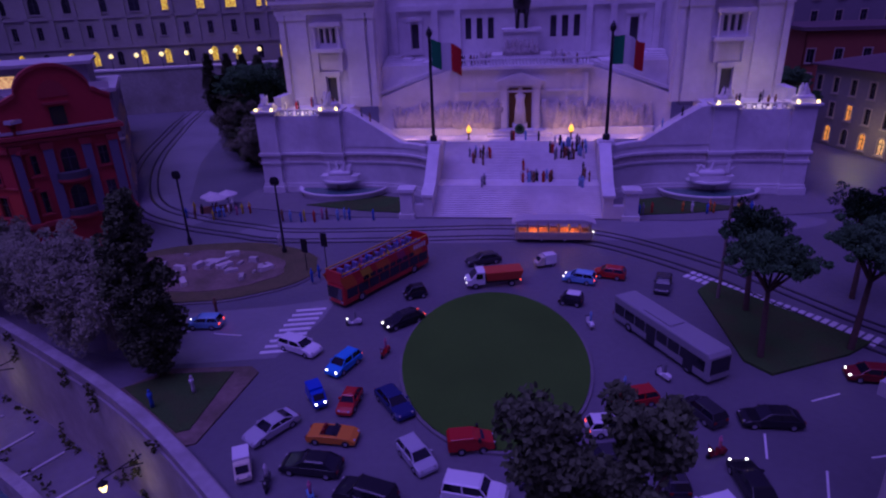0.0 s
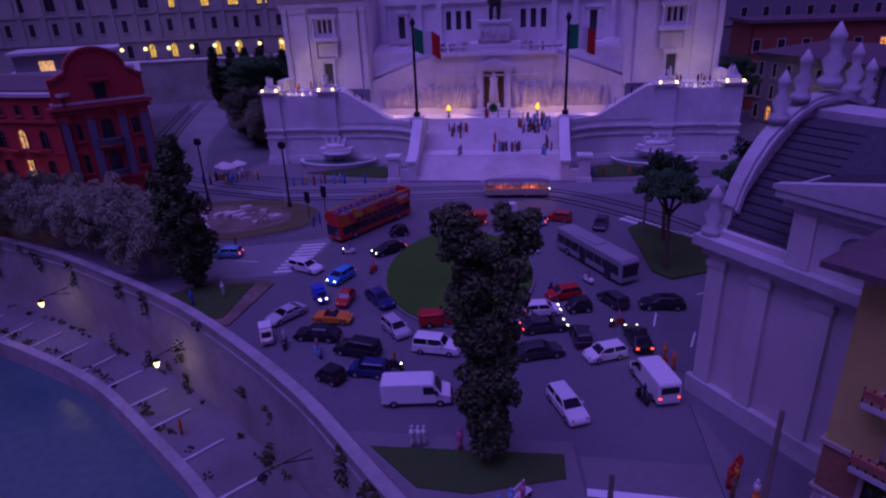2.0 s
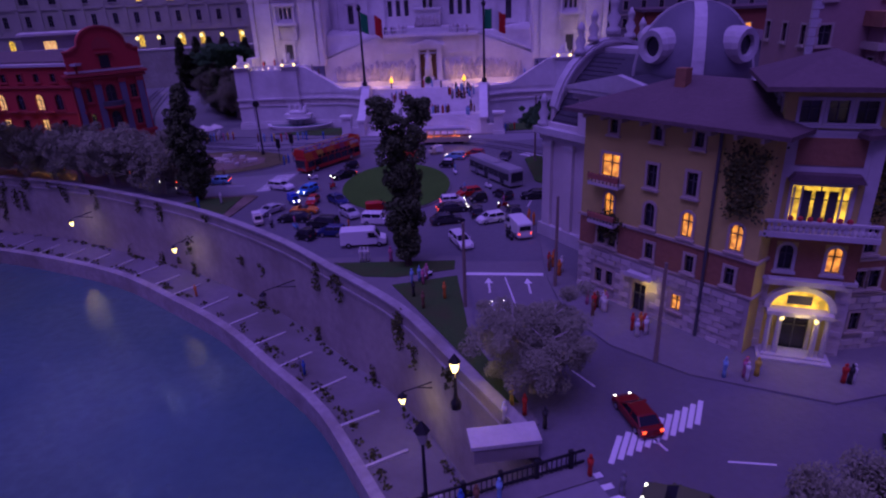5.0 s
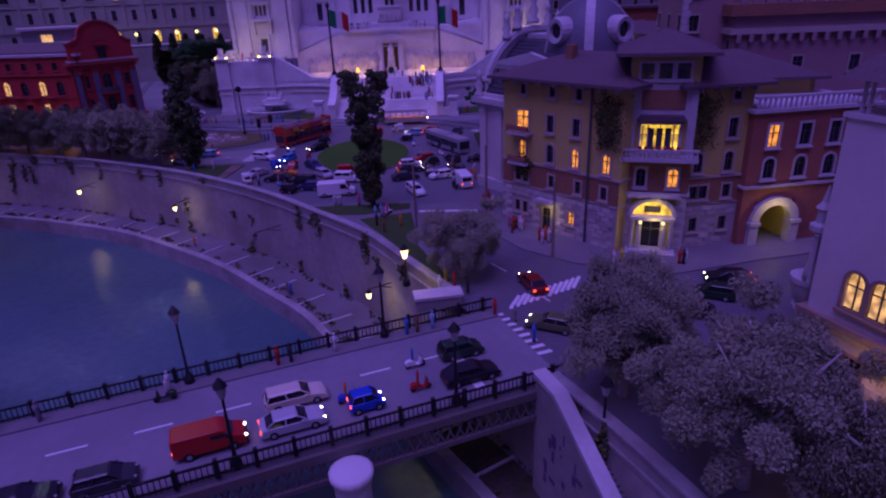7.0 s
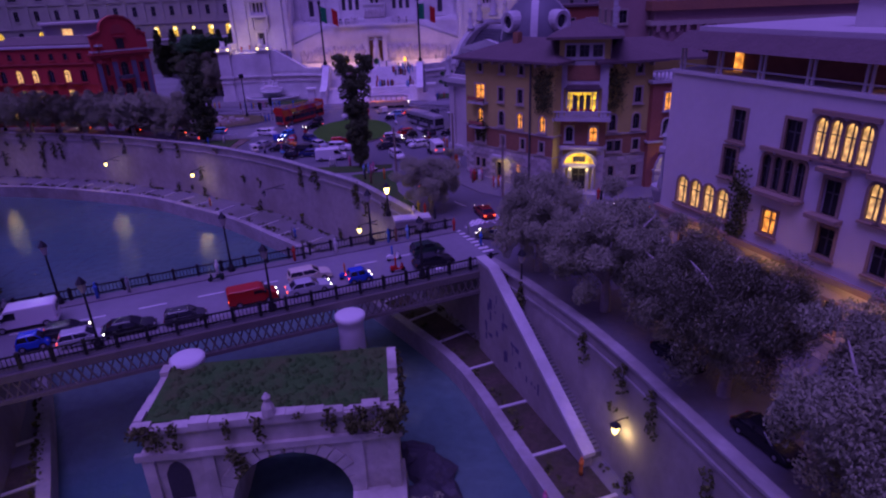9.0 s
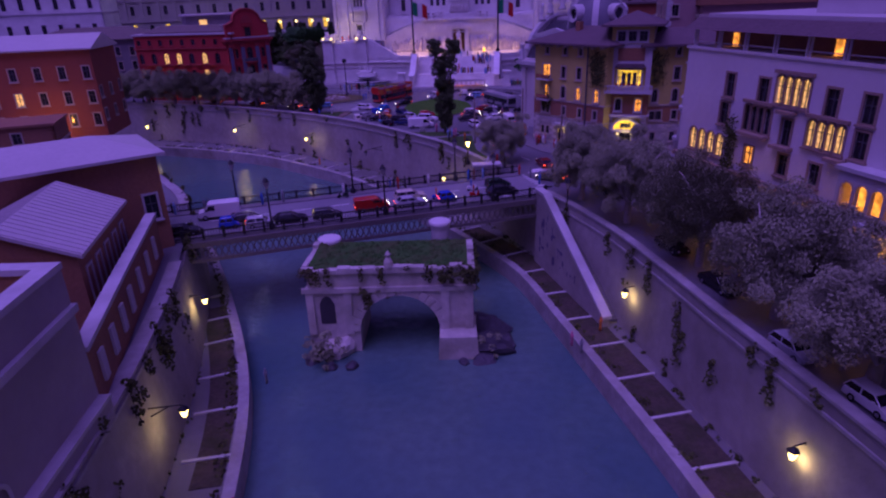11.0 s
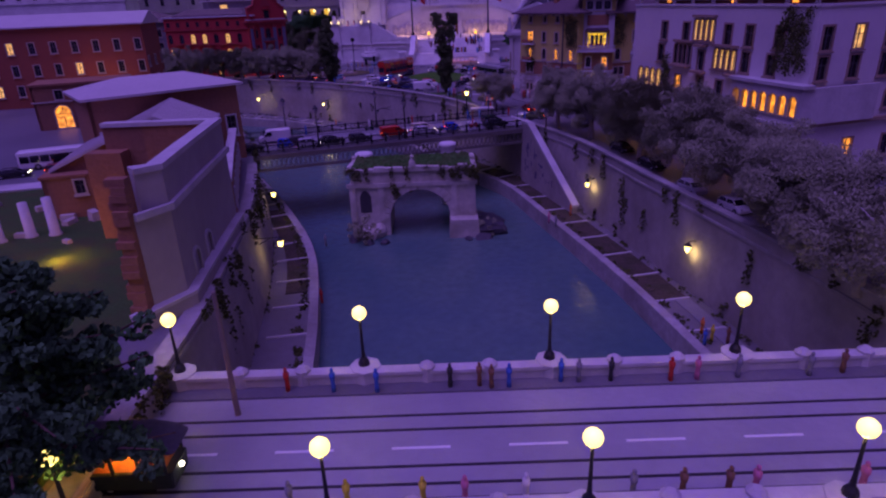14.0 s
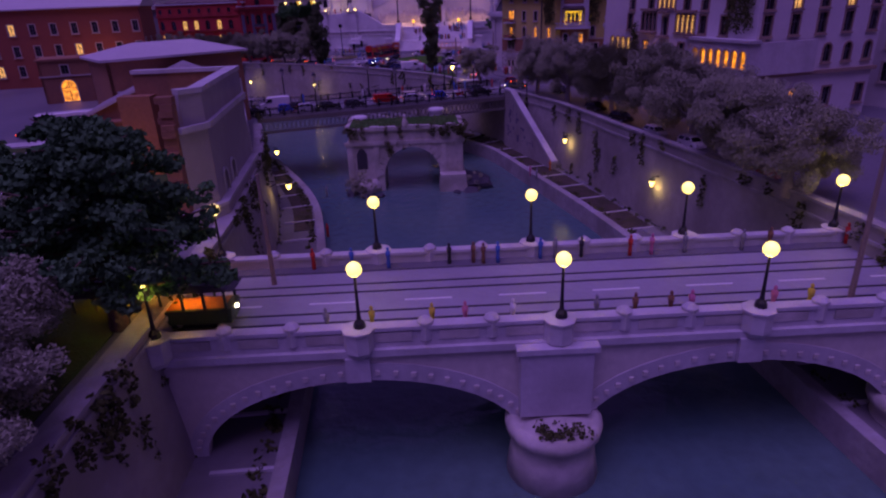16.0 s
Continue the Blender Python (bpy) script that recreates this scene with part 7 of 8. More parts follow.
house("house", "dark grey block with rows of windows", 60, 186, -6, 90, 24, 40, darkplaster, front=[row(4 + 6 * j, 3, 1.6, even(90, 15), False, {(4 * j + 2): W}) for j in range(5)], roof=("flat", 1, 1, churchm), bands=((20, 0.5, 0.4),))
fortm = mat("pink_fortress_plaster", (0.34, 0.22, 0.21), 0.85, vary=0.15, grain=1.2, big=0.15)
ca = house("castle", "pinkish fortress with a gallery of small arches and pale quoins", 58, 22, -8, 60, 30, 24, fortm, front=[row(16, 2.2, 1.4, even(60, 8), False, {5: W}), row(9, 2.2, 1.4, even(60, 8))], left=[row(14, 2.2, 1.4, even(30, 4)), row(19, 1.6, 1.2, even(30, 4), False, {2: W})], roof=("flat", 1.6, 0.9, brownm), bands=((21.5, 0.8, 0.7),), category="castle")
cb_ = house("castle", "tall pinkish tower block with pale quoins behind the palazzo", 52, 26, -8, 16, 14, 31, fortm, front=[row(22, 2.2, 1.4, even(16, 3)), row(27, 1.8, 1.2, even(16, 3))], left=[row(22, 2.2, 1.4, even(14, 3))], roof=("flat", 1.6, 0.9, brownm), bands=((28.6, 0.6, 0.5),), category="castle")
for k in range(34):
    part("corbel", side(bmesh.new(), [(0.3 + k * 1.77, 20.4), (0.9 + k * 1.77, 20.4), (0.9 + k * 1.77, 21.49), (0.3 + k * 1.77, 21.49)], -0.7, -0.01), fortm, ca)
    part("merlon", box(0.1 + k * 1.77, 1.1 + k * 1.77, -0.9, -0.3, 25.61, 26.9), fortm, ca)
for k in range(22):
    for q0, q1 in ((-0.12, 1.0 - 0.4 * (k % 2)), (15.0 + 0.4 * (k % 2), 16.12)):
        part("quoin", box(q0, q1, -0.12, 0.4, 8 + k, 8.92 + k), copem, cb_)
house("house", "ochre house with tile roof behind the corner tower", 41, 6, -8, 18, 14, 17.5, ochre, front=[row(13, 2, 1.2, even(18, 4))], roof=("hip", 3, 1.2, tilem))
house("house", "pale house with lit windows down the street", 62, -28, -70, 40, 18, 24, paleplaster, front=[row(4 + 5 * j, 2.8, 1.4, even(40, 7), False, {2 * j: Pl}) for j in range(4)], roof=("hip", 3, 1, tilem))
house("house", "tall brown house at the end of the street", 66, -84, -80, 60, 20, 26, brownm, front=[row(4 + 6 * j, 2.8, 1.4, even(60, 8), False, {2 * j: W}) for j in range(4)], roof=("hip", 3, 1, tilem))
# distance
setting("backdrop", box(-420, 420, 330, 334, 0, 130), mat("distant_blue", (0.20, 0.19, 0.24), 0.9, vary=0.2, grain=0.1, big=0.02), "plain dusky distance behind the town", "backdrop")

# ---- lamps ----
LMESH = {}


def lantern(x, y, z, h=6.5, lit=False, group="lantern posts"):
    """An old cast-iron lantern post."""
    if (h, lit) not in LMESH:
        t = thing("street_lamp", x, y, z, 0, "glowing cast-iron lantern post" if lit else "black cast-iron lantern post, unlit", "street lamp", group)
        part("post", lathe(bmesh.new(), [(0.42, 0), (0.42, 0.5), (0.2, 0.9), (0.13, 1.4), (0.09, h - 1.0), (0.2, h - 0.95)], 8), iron, t)
        part("lantern", lathe(bmesh.new(), [(0.2, h - 0.95), (0.42, h - 0.1)], 6), flame_m if lit else lens_m, t, "lantern glass")
        part("cap", lathe(bmesh.new(), [(0.5, h - 0.1), (0.3, h + 0.2), (0.05, h + 0.55)], 6), iron, t)
        LMESH[(h, lit)] = t
    else:
        t = copy_thing(LMESH[(h, lit)], P(x, y, z))
    return t


c17, s17 = math.cos(radians(17.3)), math.sin(radians(17.3))
for u in (-38, -21.5, -4.5, 12.0):
    lantern(-4 + c17 * u - s17 * 5.9, -29.2 + s17 * u + c17 * 5.9, 0.15)
for u in (-14, 1.2, 17):
    lantern(-4 + c17 * (u - 3) + s17 * 5.9, -29.2 + s17 * (u - 3) - c17 * 5.9, 0.15)
for x, y, h in ((-95, 76.6, 8.4), (-91.5, 75.8, 8.0), (-73, 69.5, 6.0), (-52.5, 62, 5.0), (-36, 57, 6.0), (-88, 74.8, 8.8)):
    lantern(x, y + 2.5, 0, h, True)
lantern(8.0, -9.6, 0.1, 4.2, True)
lamp(8.0, -10.0, 3.4, 240)
lantern(21.0, -34.6, -1.6, 5.4)
for x, y, h in ((-27.2, 77.2, 10), (-42.8, 81.6, 10)):
    s = thing("street_lamp", x, y, 0, 0, "tall dark street lamp with curved top, unlit", "street lamp", "tall street lamps")
    part("post", lathe(bmesh.new(), [(0.35, 0), (0.35, 0.8), (0.18, 1.2), (0.12, h)], 8), iron, s)
    part("arm", lathe(bmesh.new(), [(0.5, h), (0.7, h + 0.5), (0.5, h + 1.1), (0.1, h + 1.2)], 8, sy=0.3), iron, s)

GL = None
for x, y in [(-16.4 + 13.0 * k, -106.0) for k in range(7)] + [(-16.7 + 13.02 * k, -119.25) for k in range(6)]:
    if GL is None:
        GL = thing("globe_lamp", x, y, -0.62, 0, "glowing globe lamp on a black post", "street lamp", "bridge globe lamps")
        part("post", lathe(bmesh.new(), [(0.42, 0), (0.36, 0.35), (0.16, 0.6), (0.12, 1.2), (0.08, 3.55), (0.16, 3.65)], 8), iron, GL)
        part("globe", ball(bmesh.new(), 0, 0, 4.08, 0.5, 14), globe_m, GL, "bright warm glass globe", True)
    else:
        copy_thing(GL, P(x, y, -0.62))
    lamp(x, y + (0.0), 2.6, 110, (1, 0.72, 0.3), 0.3)

# wall lanterns over the quays
WL = None
for x, y, wx, wy in ((24.8, -51.7, 27.0, -51.2), (30.2, -78.3, 32.0, -77.8), (-24.3, -50.7, -26.8, -51.4), (-18.1, -71.8, -20.6, -72.4), (3.4, -1.8, 6.6, -0.4), (-32.0, 38.1, -30.2, 40.9), (-55.1, 52.9, -53.4, 55.8), (-14.5, 20.5, -11.0, 23.2), (-84, 62, -83, 66)):
    a = math.degrees(math.atan2(y - wy, x - wx))
    L = math.hypot(x - wx, y - wy)
    t = thing("wall_lantern", wx, wy, -4.6, a, "iron bracket lantern glowing on the embankment wall", "wall lantern", "wall lanterns")
    bm = bmesh.new()
    limb(bm, (-0.8, 0, 0.9), (L, 0, 0.75), 0.07, 0.06)
    limb(bm, (-0.8, 0, -0.3), (L * 0.6, 0, 0.8), 0.07, 0.05)
    part("bracket", bm, iron, t)
    part("lantern", lathe(bmesh.new(), [(0.2, -0.45), (0.42, 0.3)], 6, L, 0), lens_m if x == -14.5 else flame_m, t, "lantern glass")
    part("cap", lathe(bmesh.new(), [(0.5, 0.3), (0.05, 0.72)], 6, L, 0), iron, t)
    if x != -14.5:
        lamp(x * 0.8 + wx * 0.2, y * 0.8 + wy * 0.2, -5.35, 85, (1, 0.72, 0.34), 0.3)
# tall wooden poles
for x, y, h, tilt in ((-11.4, -109.6, 9, 0), (30.0, -117, 11, 0), (19.6, 10.1, 10, 0), (9.8, 6.5, 9, 0), (25, -4.8, 9, 0), (26.5, 62, 12, 0)):
    bm = lathe(bmesh.new(), [(0.22, 0), (0.2, 0.4), (0.14, h)], 8)
    tagged(part("pole", bm, pole_m, at=P(x, y, DZ if y < -100 else 0.1)), "thin grey wire pole beside the road", "pole", "wire poles")

# ---- vehicles ----
PAINTS = {}


def carpaint(name, color, rough=0.25):
    if name not in PAINTS:
        PAINTS[name] = mat("paint_" + name, color, rough, vary=0.06, grain=6, bump=0.0, spec=0.6)
    return PAINTS[name]


COL = {"white": (0.72, 0.70, 0.70), "black": (0.012, 0.012, 0.015), "silver": (0.42, 0.42, 0.44), "red": (0.42, 0.015, 0.012), "light blue": (0.17, 0.38, 0.58), "dark blue": (0.015, 0.025, 0.11), "blue": (0.012, 0.06, 0.45),
       "orange": (0.62, 0.20, 0.02), "dark grey": (0.035, 0.035, 0.04), "dark green": (0.012, 0.035, 0.02), "olive green": (0.10, 0.12, 0.05), "cream": (0.60, 0.55, 0.42), "dark red": (0.18, 0.01, 0.012), "bright blue": (0.03, 0.25, 0.62)}


def wheel_set(ob, xs, hw, r=0.32, wd=0.2):
    for x in xs:
        for s in (-1, 1):
            m = P(x, s * (hw - wd / 2 + 0.02), r, 0, 90)
            w = part("wheel", lathe(bmesh.new(), [(r * 0.6, -wd / 2), (r * 0.95, -wd / 2), (r, -wd * 0.3), (r, wd * 0.3), (r * 0.95, wd / 2), (r * 0.6, wd / 2)], 12), rubber, ob, at=m)
            part("rim", lathe(bmesh.new(), [(r * 0.58, -wd / 2 - 0.012), (r * 0.5, wd / 2 + 0.012)], 10), chrome, w)


def lights(ob, xf, xr, hw, zf, zr, on, size=0.12):
    for s in (-1, 1):
        part("headlight", ball(bmesh.new(), xf, s * (hw - 0.28), zf, size, 8, 0.8), head_m if on else lens_m, ob, "lit headlight" if on else "", True)
        part("tail_light", box(xr - 0.03, xr + 0.05, s * (hw - 0.22) - 0.13, s * (hw - 0.22) + 0.13, zr - 0.09, zr + 0.09), tail_m if on else redlens, ob, "lit red tail light" if on else "")


def shell(bm, prof, hw, tuck=0.06):
    """A body from a side outline, with rounded shoulders: inner outline at full width, tucked edges."""
    n = len(prof)
    cx = sum(p[0] for p in prof) / n
    cz = sum(p[1] for p in prof) / n
    rings = []
    for y, k in ((-hw, 0.9), (-hw + tuck, 0.97), (-hw + 3 * tuck, 1.0), (hw - 3 * tuck, 1.0), (hw - tuck, 0.97), (hw, 0.9)):
        rings.append([bm.verts.new((cx + (x - cx) * (0.5 + 0.5 * k), y, cz + (z - cz) * k)) for x, z in prof])
    for a, b in zip(rings, rings[1:]):
        for i in range(n):
            j = (i + 1) % n
            bm.faces.new((a[i], a[j], b[j], b[i]))
    bm.faces.new(rings[0][::-1])
    bm.faces.new(rings[-1])
    return bm


def cabin(bm, x0, x1, x2, x3, z0, z1, hw, top):
    """Glass house: x0..x3 at the belt, x1..x2 at the roof."""
    v = [bm.verts.new(c) for c in ((x0, -hw, z0), (x3, -hw, z0), (x3, hw, z0), (x0, hw, z0), (x1, -top, z1), (x2, -top, z1), (x2, top, z1), (x1, top, z1))]
    for f in ((3, 2, 1, 0), (4, 5, 6, 7), (0, 1, 5, 4), (1, 2, 6, 5), (2, 3, 7, 6), (3, 0, 4, 7)):
        bm.faces.new([v[i] for i in f])
    return bm


# kind: length, half width, bonnet height, roof height, belt x0 roof x1 x2 belt x3 (rear to front)
KINDS = {"saloon car": (4.6, 0.88, 0.92, 1.42, -1.9, -1.25, 0.25, 1.05), "hatchback": (3.8, 0.84, 0.95, 1.48, -1.85, -1.5, 0.35, 1.05), "estate car": (4.6, 0.88, 0.94, 1.48, -2.2, -1.95, 0.3, 1.1),
         "coupe": (4.5, 0.9, 0.88, 1.28, -1.8, -0.9, 0.15, 1.0), "off-road car": (4.5, 0.92, 1.1, 1.75, -2.15, -2.0, 0.45, 1.0), "small car": (2.6, 0.78, 0.95, 1.52, -1.2, -0.95, 0.35, 0.95), "old small car": (3.4, 0.72, 0.85, 1.38, -1.5, -0.85, 0.3, 0.7)}
MADE = {}


def car(kind, color, x, y, rz, on=False, z=0.0, extra=""):
    key = (kind, color, on, extra)
    if key in MADE:
        return copy_thing(MADE[key], P(x, y, z + 0.02, rz))
    L, hw, zb, zr, x0, x1, x2, x3 = KINDS[kind]
    pm = carpaint(color, COL[color])
    label = f"{color} model {kind} with {'lit lamps' if on else 'dark windows'} standing on the road" if not extra else extra
    ob = thing("car", x, y, z + 0.02, rz, label, "car", "model cars")
    h = L / 2
    prof = [(-h + 0.05, 0.28), (-h, 0.5), (-h + 0.02, zb - 0.12), (-h + 0.15, zb), (x3 - 0.05, zb), (h - 0.5, zb - 0.1), (h - 0.12, zb - 0.24), (h, 0.55), (h - 0.04, 0.26)]
    part("body", shell(bmesh.new(), prof, hw), pm, ob)
    part("glasshouse", cabin(bmesh.new(), x0, x1, x2, x3, zb - 0.02, zr - 0.06, hw - 0.08, hw - 0.24), carglass, ob)
    rb = cabin(bmesh.new(), x1 - 0.1, x1 + 0.02, x2 - 0.04, x2 + 0.12, zr - 0.08, zr, hw - 0.18, hw - 0.3)
    part("roof", rb, pm if not extra or "white roof" not in extra else carpaint("white", COL["white"]), ob)
    for s in (-1, 1):
        for a, b in (((x0, s * (hw - 0.07), zb), (x1, s * (hw - 0.22), zr - 0.04)), ((x3, s * (hw - 0.07), zb), (x2, s * (hw - 0.22), zr - 0.04)), (((x0 + x3) / 2 - 0.1, s * (hw - 0.065), zb), ((x1 + x2) / 2, s * (hw - 0.225), zr - 0.04))):
            rb = bmesh.new()
            limb(rb, a, b, 0.055, 0.05, 5)
            part("pillar", rb, pm, ob)
    part("rear_bumper", box(-h - 0.04, -h + 0.2, -hw + 0.08, hw - 0.08, 0.3, 0.52), pm, ob)
    part("front_bumper", box(h - 0.2, h + 0.04, -hw + 0.08, hw - 0.08, 0.28, 0.5), pm, ob)
    for s in (-1, 1):
        part("mirror", box(x3 - 0.5, x3 - 0.3, *sorted((s * hw, s * (hw + 0.16))), zb + 0.02, zb + 0.16), pm, ob)
    wheel_set(ob, (-h + 0.85, h - 0.85) if L > 3 else (-h + 0.5, h - 0.5), hw)
    lights(ob, h - 0.1, -h, hw, zb - 0.28, zb - 0.2, on)
    MADE[key] = ob
    return ob


def heading(fx, fy, rx_, ry_):
    return math.degrees(math.atan2(fy - ry_, fx - rx_))


for kind, color, x, y, rz, on in (
        ("hatchback", "light blue", -30.1, 56.9, 180, True), ("estate car", "white", -18.2, 51.9, -28, False), ("hatchback", "bright blue", -13.1, 48.8, 242, True),
        ("old small car", "red", -11.4, 43.0, 262, False), ("saloon car", "dark blue", -7.5, 42.8, 304, False), ("coupe", "silver", -17.2, 39.5, 232, False),
        ("hatchback", "silver", -5.0, 36.2, 304, False), ("off-road car", "white", -0.6, 32.5, -12, False), ("saloon car", "black", -8.3, 57.2, 218, True),
        ("small car", "black", -7.6, 63.6, 200, False), ("saloon car", "dark grey", 0.5, 73.0, 200, False), ("hatchback", "light blue", 12.0, 67.0, 158, True), ("hatchback", "red", 15.8, 68.2, 160, False),
        ("saloon car", "dark grey", 21.4, 65.2, 250, False), ("saloon car", "black", -12.8, 35.2, 172, False), ("off-road car", "black", -8.2, 32.2, 160, False), ("small car", "black", -9.9, 27.9, 150, False),
        ("hatchback", "dark blue", -6.6, 28.8, 170, False), ("hatchback", "red", 12.9, 43.2, 195, False), ("small car", "black", 14.1, 40.2, 190, False), ("hatchback", "dark grey", 18.0, 41.6, 115, False),
        ("saloon car", "black", 22.9, 40.6, 176, False), ("hatchback", "white", 10.2, 39.6, 5, True), ("saloon car", "dark grey", 10.0, 36.2, 10, True), ("hatchback", "dark grey", 13.3, 34.2, 92, False),
        ("hatchback", "white", 15.0, 31.0, 198, False), ("saloon car", "black", 18.6, 33.6, 92, True), ("saloon car", "dark grey", 9.0, 31.5, 12, False), ("hatchback", "dark red", 34.0, 46.6, 170, True), ("estate car", "white", 10.4, 23.4, 288, False),
        ("saloon car", "white", 13.4, 4.0, 100, True), ("saloon car", "olive green", 20.9, -20.6, 150, True), ("saloon car", "dark red", 21.0, -12.0, 100, True),
        ("hatchback", "dark green", 12.2, -23.8, 17, False), ("saloon car", "black", 12.6, -27.4, 17, False), ("small car", "blue", 4.4, -30.0, 17, True), ("estate car", "cream", -1.0, -28.6, 17, False), ("saloon car", "silver", -0.8, -31.6, 17, True),
        ("hatchback", "dark grey", -12.0, -36.0, 17, False), ("saloon car", "black", -16.8, -37.2, 17, False), ("hatchback", "black", -22.4, -37.0, 17, True), ("small car", "blue", -24.6, -38.6, 17, False), ("hatchback", "silver", -20.4, -38.6, 17, True),
        ("saloon car", "black", -30.0, -41.0, 17, False), ("hatchback", "black", 28.5, -30, -70, False), ("saloon car", "dark grey", 34.0, -20, 160, False), ("hatchback", "dark green", 38.0, -17, 150, False),
        ("saloon car", "black", 41.0, -14, 165, True), ("hatchback", "silver", 32.5, -72, -75, False), ("saloon car", "black", 31.5, -60, -75, False), ("hatchback", "white", 34.5, -79, -75, False), ("saloon car", "black", 30.2, -50, -75, False), ("hatchback", "red", 36.0, -93, -75, False),
        ("hatchback", "silver", -39, 58, 160, True), ("saloon car", "red", -52, 66, 155, True), ("hatchback", "dark grey", -66, 72, 160, True), ("saloon car", "silver", -34, 52, 140, True),
        ("hatchback", "dark red", -57, -50, 20, True), ("saloon car", "black", -63, -52, 20, True), ("hatchback", "dark red", -50, -47, 20, False), ("saloon car", "silver", -70, -55, 20, True)):
    car(kind, color, x, y, rz, on, 0.06 if (-32 < x < 15 and -44 < y < -22) else 0.0)
car("small car", "black", 10.2, 61.4, 160, False, 0, "small black model car with a white roof on the road")

# open orange roadster
o = thing("car", -11.9, 38.6, 0.02, -6, "orange open-topped model roadster with dark seats", "car", "model cars")
part("body", shell(bmesh.new(), [(-2.0, 0.25), (-2.1, 0.5), (-1.9, 0.85), (-0.9, 0.92), (0.5, 0.9), (1.6, 0.8), (2.05, 0.55), (2.0, 0.25)], 0.85), carpaint("orange", COL["orange"]), o)
part("cockpit", box(-0.9, 0.5, -0.6, 0.6, 0.88, 0.94), carglass, o, "dark open cockpit")
for s in (-0.32, 0.32):
    part("seat", box(-0.8, -0.5, s - 0.22, s + 0.22, 0.94, 1.25, 0.05, 0.05), carpaint("dark red", COL["dark red"]), o)
part("windscreen", cabin(bmesh.new(), 0.4, 0.15, 0.2, 0.55, 0.9, 1.25, 0.65, 0.55), carglass, o)
wheel_set(o, (-1.25, 1.25), 0.85), lights(o, 1.95, -2.05, 0.85, 0.6, 0.65, False)


def van(x, y, rz, L, color, label, H=2.3, hw=1.0, z=0.0, on=False):
    pm = carpaint(color, COL[color])
    ob = thing("van", x, y, z + 0.02, rz, label, "van", "model vans")
    h = L / 2
    part("body", shell(bmesh.new(), [(-h, 0.35), (-h, H - 0.15), (-h + 0.15, H), (h - 1.7, H), (h - 1.45, H - 0.08), (h - 0.85, 1.25), (h - 0.1, 1.0), (h, 0.5), (h - 0.05, 0.35)], hw, 0.05), pm, ob)
    w = bmesh.new()
    o_ = [(h - 1.38, H - 0.22), (h - 0.86, 1.3)]
    w.faces.new([w.verts.new((o_[0][0] + 0.05, s * (hw - 0.3), o_[0][1])) for s in (-1, 1)] + [w.verts.new((o_[1][0] + 0.06, s * (hw - 0.18), o_[1][1])) for s in (1, -1)])
    part("windscreen", w, carglass, ob)
    for s in (-1, 1):
        part("side_window", side(bmesh.new(), [(h - 2.3, 1.3), (h - 1.15, 1.3), (h - 1.5, H - 0.3), (h - 2.3, H - 0.3)], *sorted((s * hw, s * (hw + 0.02)))), carglass, ob)
        part("mirror", box(h - 1.3, h - 1.1, *sorted((s * hw, s * (hw + 0.25))), 1.3, 1.6), rubber, ob)
    part("bumper", box(h - 0.15, h + 0.08, -hw + 0.05, hw - 0.05, 0.32, 0.55), rubber, ob)
    part("rear_door", box(-h - 0.03, -h + 0.02, -hw + 0.12, hw - 0.12, 0.5, H - 0.2), pm, ob)
    part("rear_window", box(-h - 0.05, -h - 0.031, -hw + 0.25, hw - 0.25, 1.3, H - 0.4), carglass, ob)
    wheel_set(ob, (-h + 1.0, h - 0.95), hw, 0.36), lights(ob, h - 0.05, -h, hw, 0.85, 0.9, on)
    return ob


van(-1.9, 24.8, 2, 5.8, "white", "white panel model van standing in the traffic")
van(-27.4, -34.2, 197, 5.6, "white", "white panel model van driving on the iron bridge", z=0.06)
van(-6.2, -33.4 + 0.3, 17, 4.8, "red", "red model van in the bridge traffic", 1.9, 0.9, 0.06, True)
van(18.1, 26.4, 100, 5.6, "white", "white model minibus with dark rear window", 2.3, 1.0, 0, True)
van(-0.9, 37.6, 8, 3.6, "red", "small red delivery van with ribbed side", 1.6, 0.75)


def threewheeler(x, y, rz, color, label, on=False):
    ob = thing("three_wheeler", x, y, 0.02, rz, label, "three-wheeler", "three-wheelers")
    part("cargo_box", box(-1.35, 0.25, -0.65, 0.65, 0.45, 1.65, 0.05, 0.05), carpaint("white" if color != "blue" else color, COL["white" if color != "blue" else color]), ob)
    part("cab", shell(bmesh.new(), [(0.27, 0.35), (0.27, 1.5), (0.75, 1.5), (1.1, 0.95), (1.35, 0.7), (1.3, 0.35)], 0.6, 0.05), carpaint(color, COL[color]), ob)
    part("windscreen", side(bmesh.new(), [(0.79, 1.42), (1.1, 0.98), (1.13, 1.0), (0.83, 1.45)], -0.45, 0.45), carglass, ob)
    wheel_set(ob, (-0.8,), 0.62, 0.25)
    part("front_wheel", lathe(bmesh.new(), [(0.1, -0.07), (0.25, -0.07), (0.25, 0.07), (0.1, 0.07)], 12), rubber, ob, at=P(0.95, 0, 0.25, 0, 90))
    for s in (-1, 1):
        part("headlight", ball(bmesh.new(), 1.25, s * 0.38, 0.72, 0.13, 8), head_m if on else lens_m, ob, "", True)
    return ob


threewheeler(-14.4, 43.4, 300, "blue", "small blue three-wheeled delivery van", True)
threewheeler(-17.9, 34.8, 292, "cream", "cream three-wheeled delivery van with white box")
threewheeler(8.4, 71.8, 200, "cream", "cream three-wheeled delivery van with white cover")



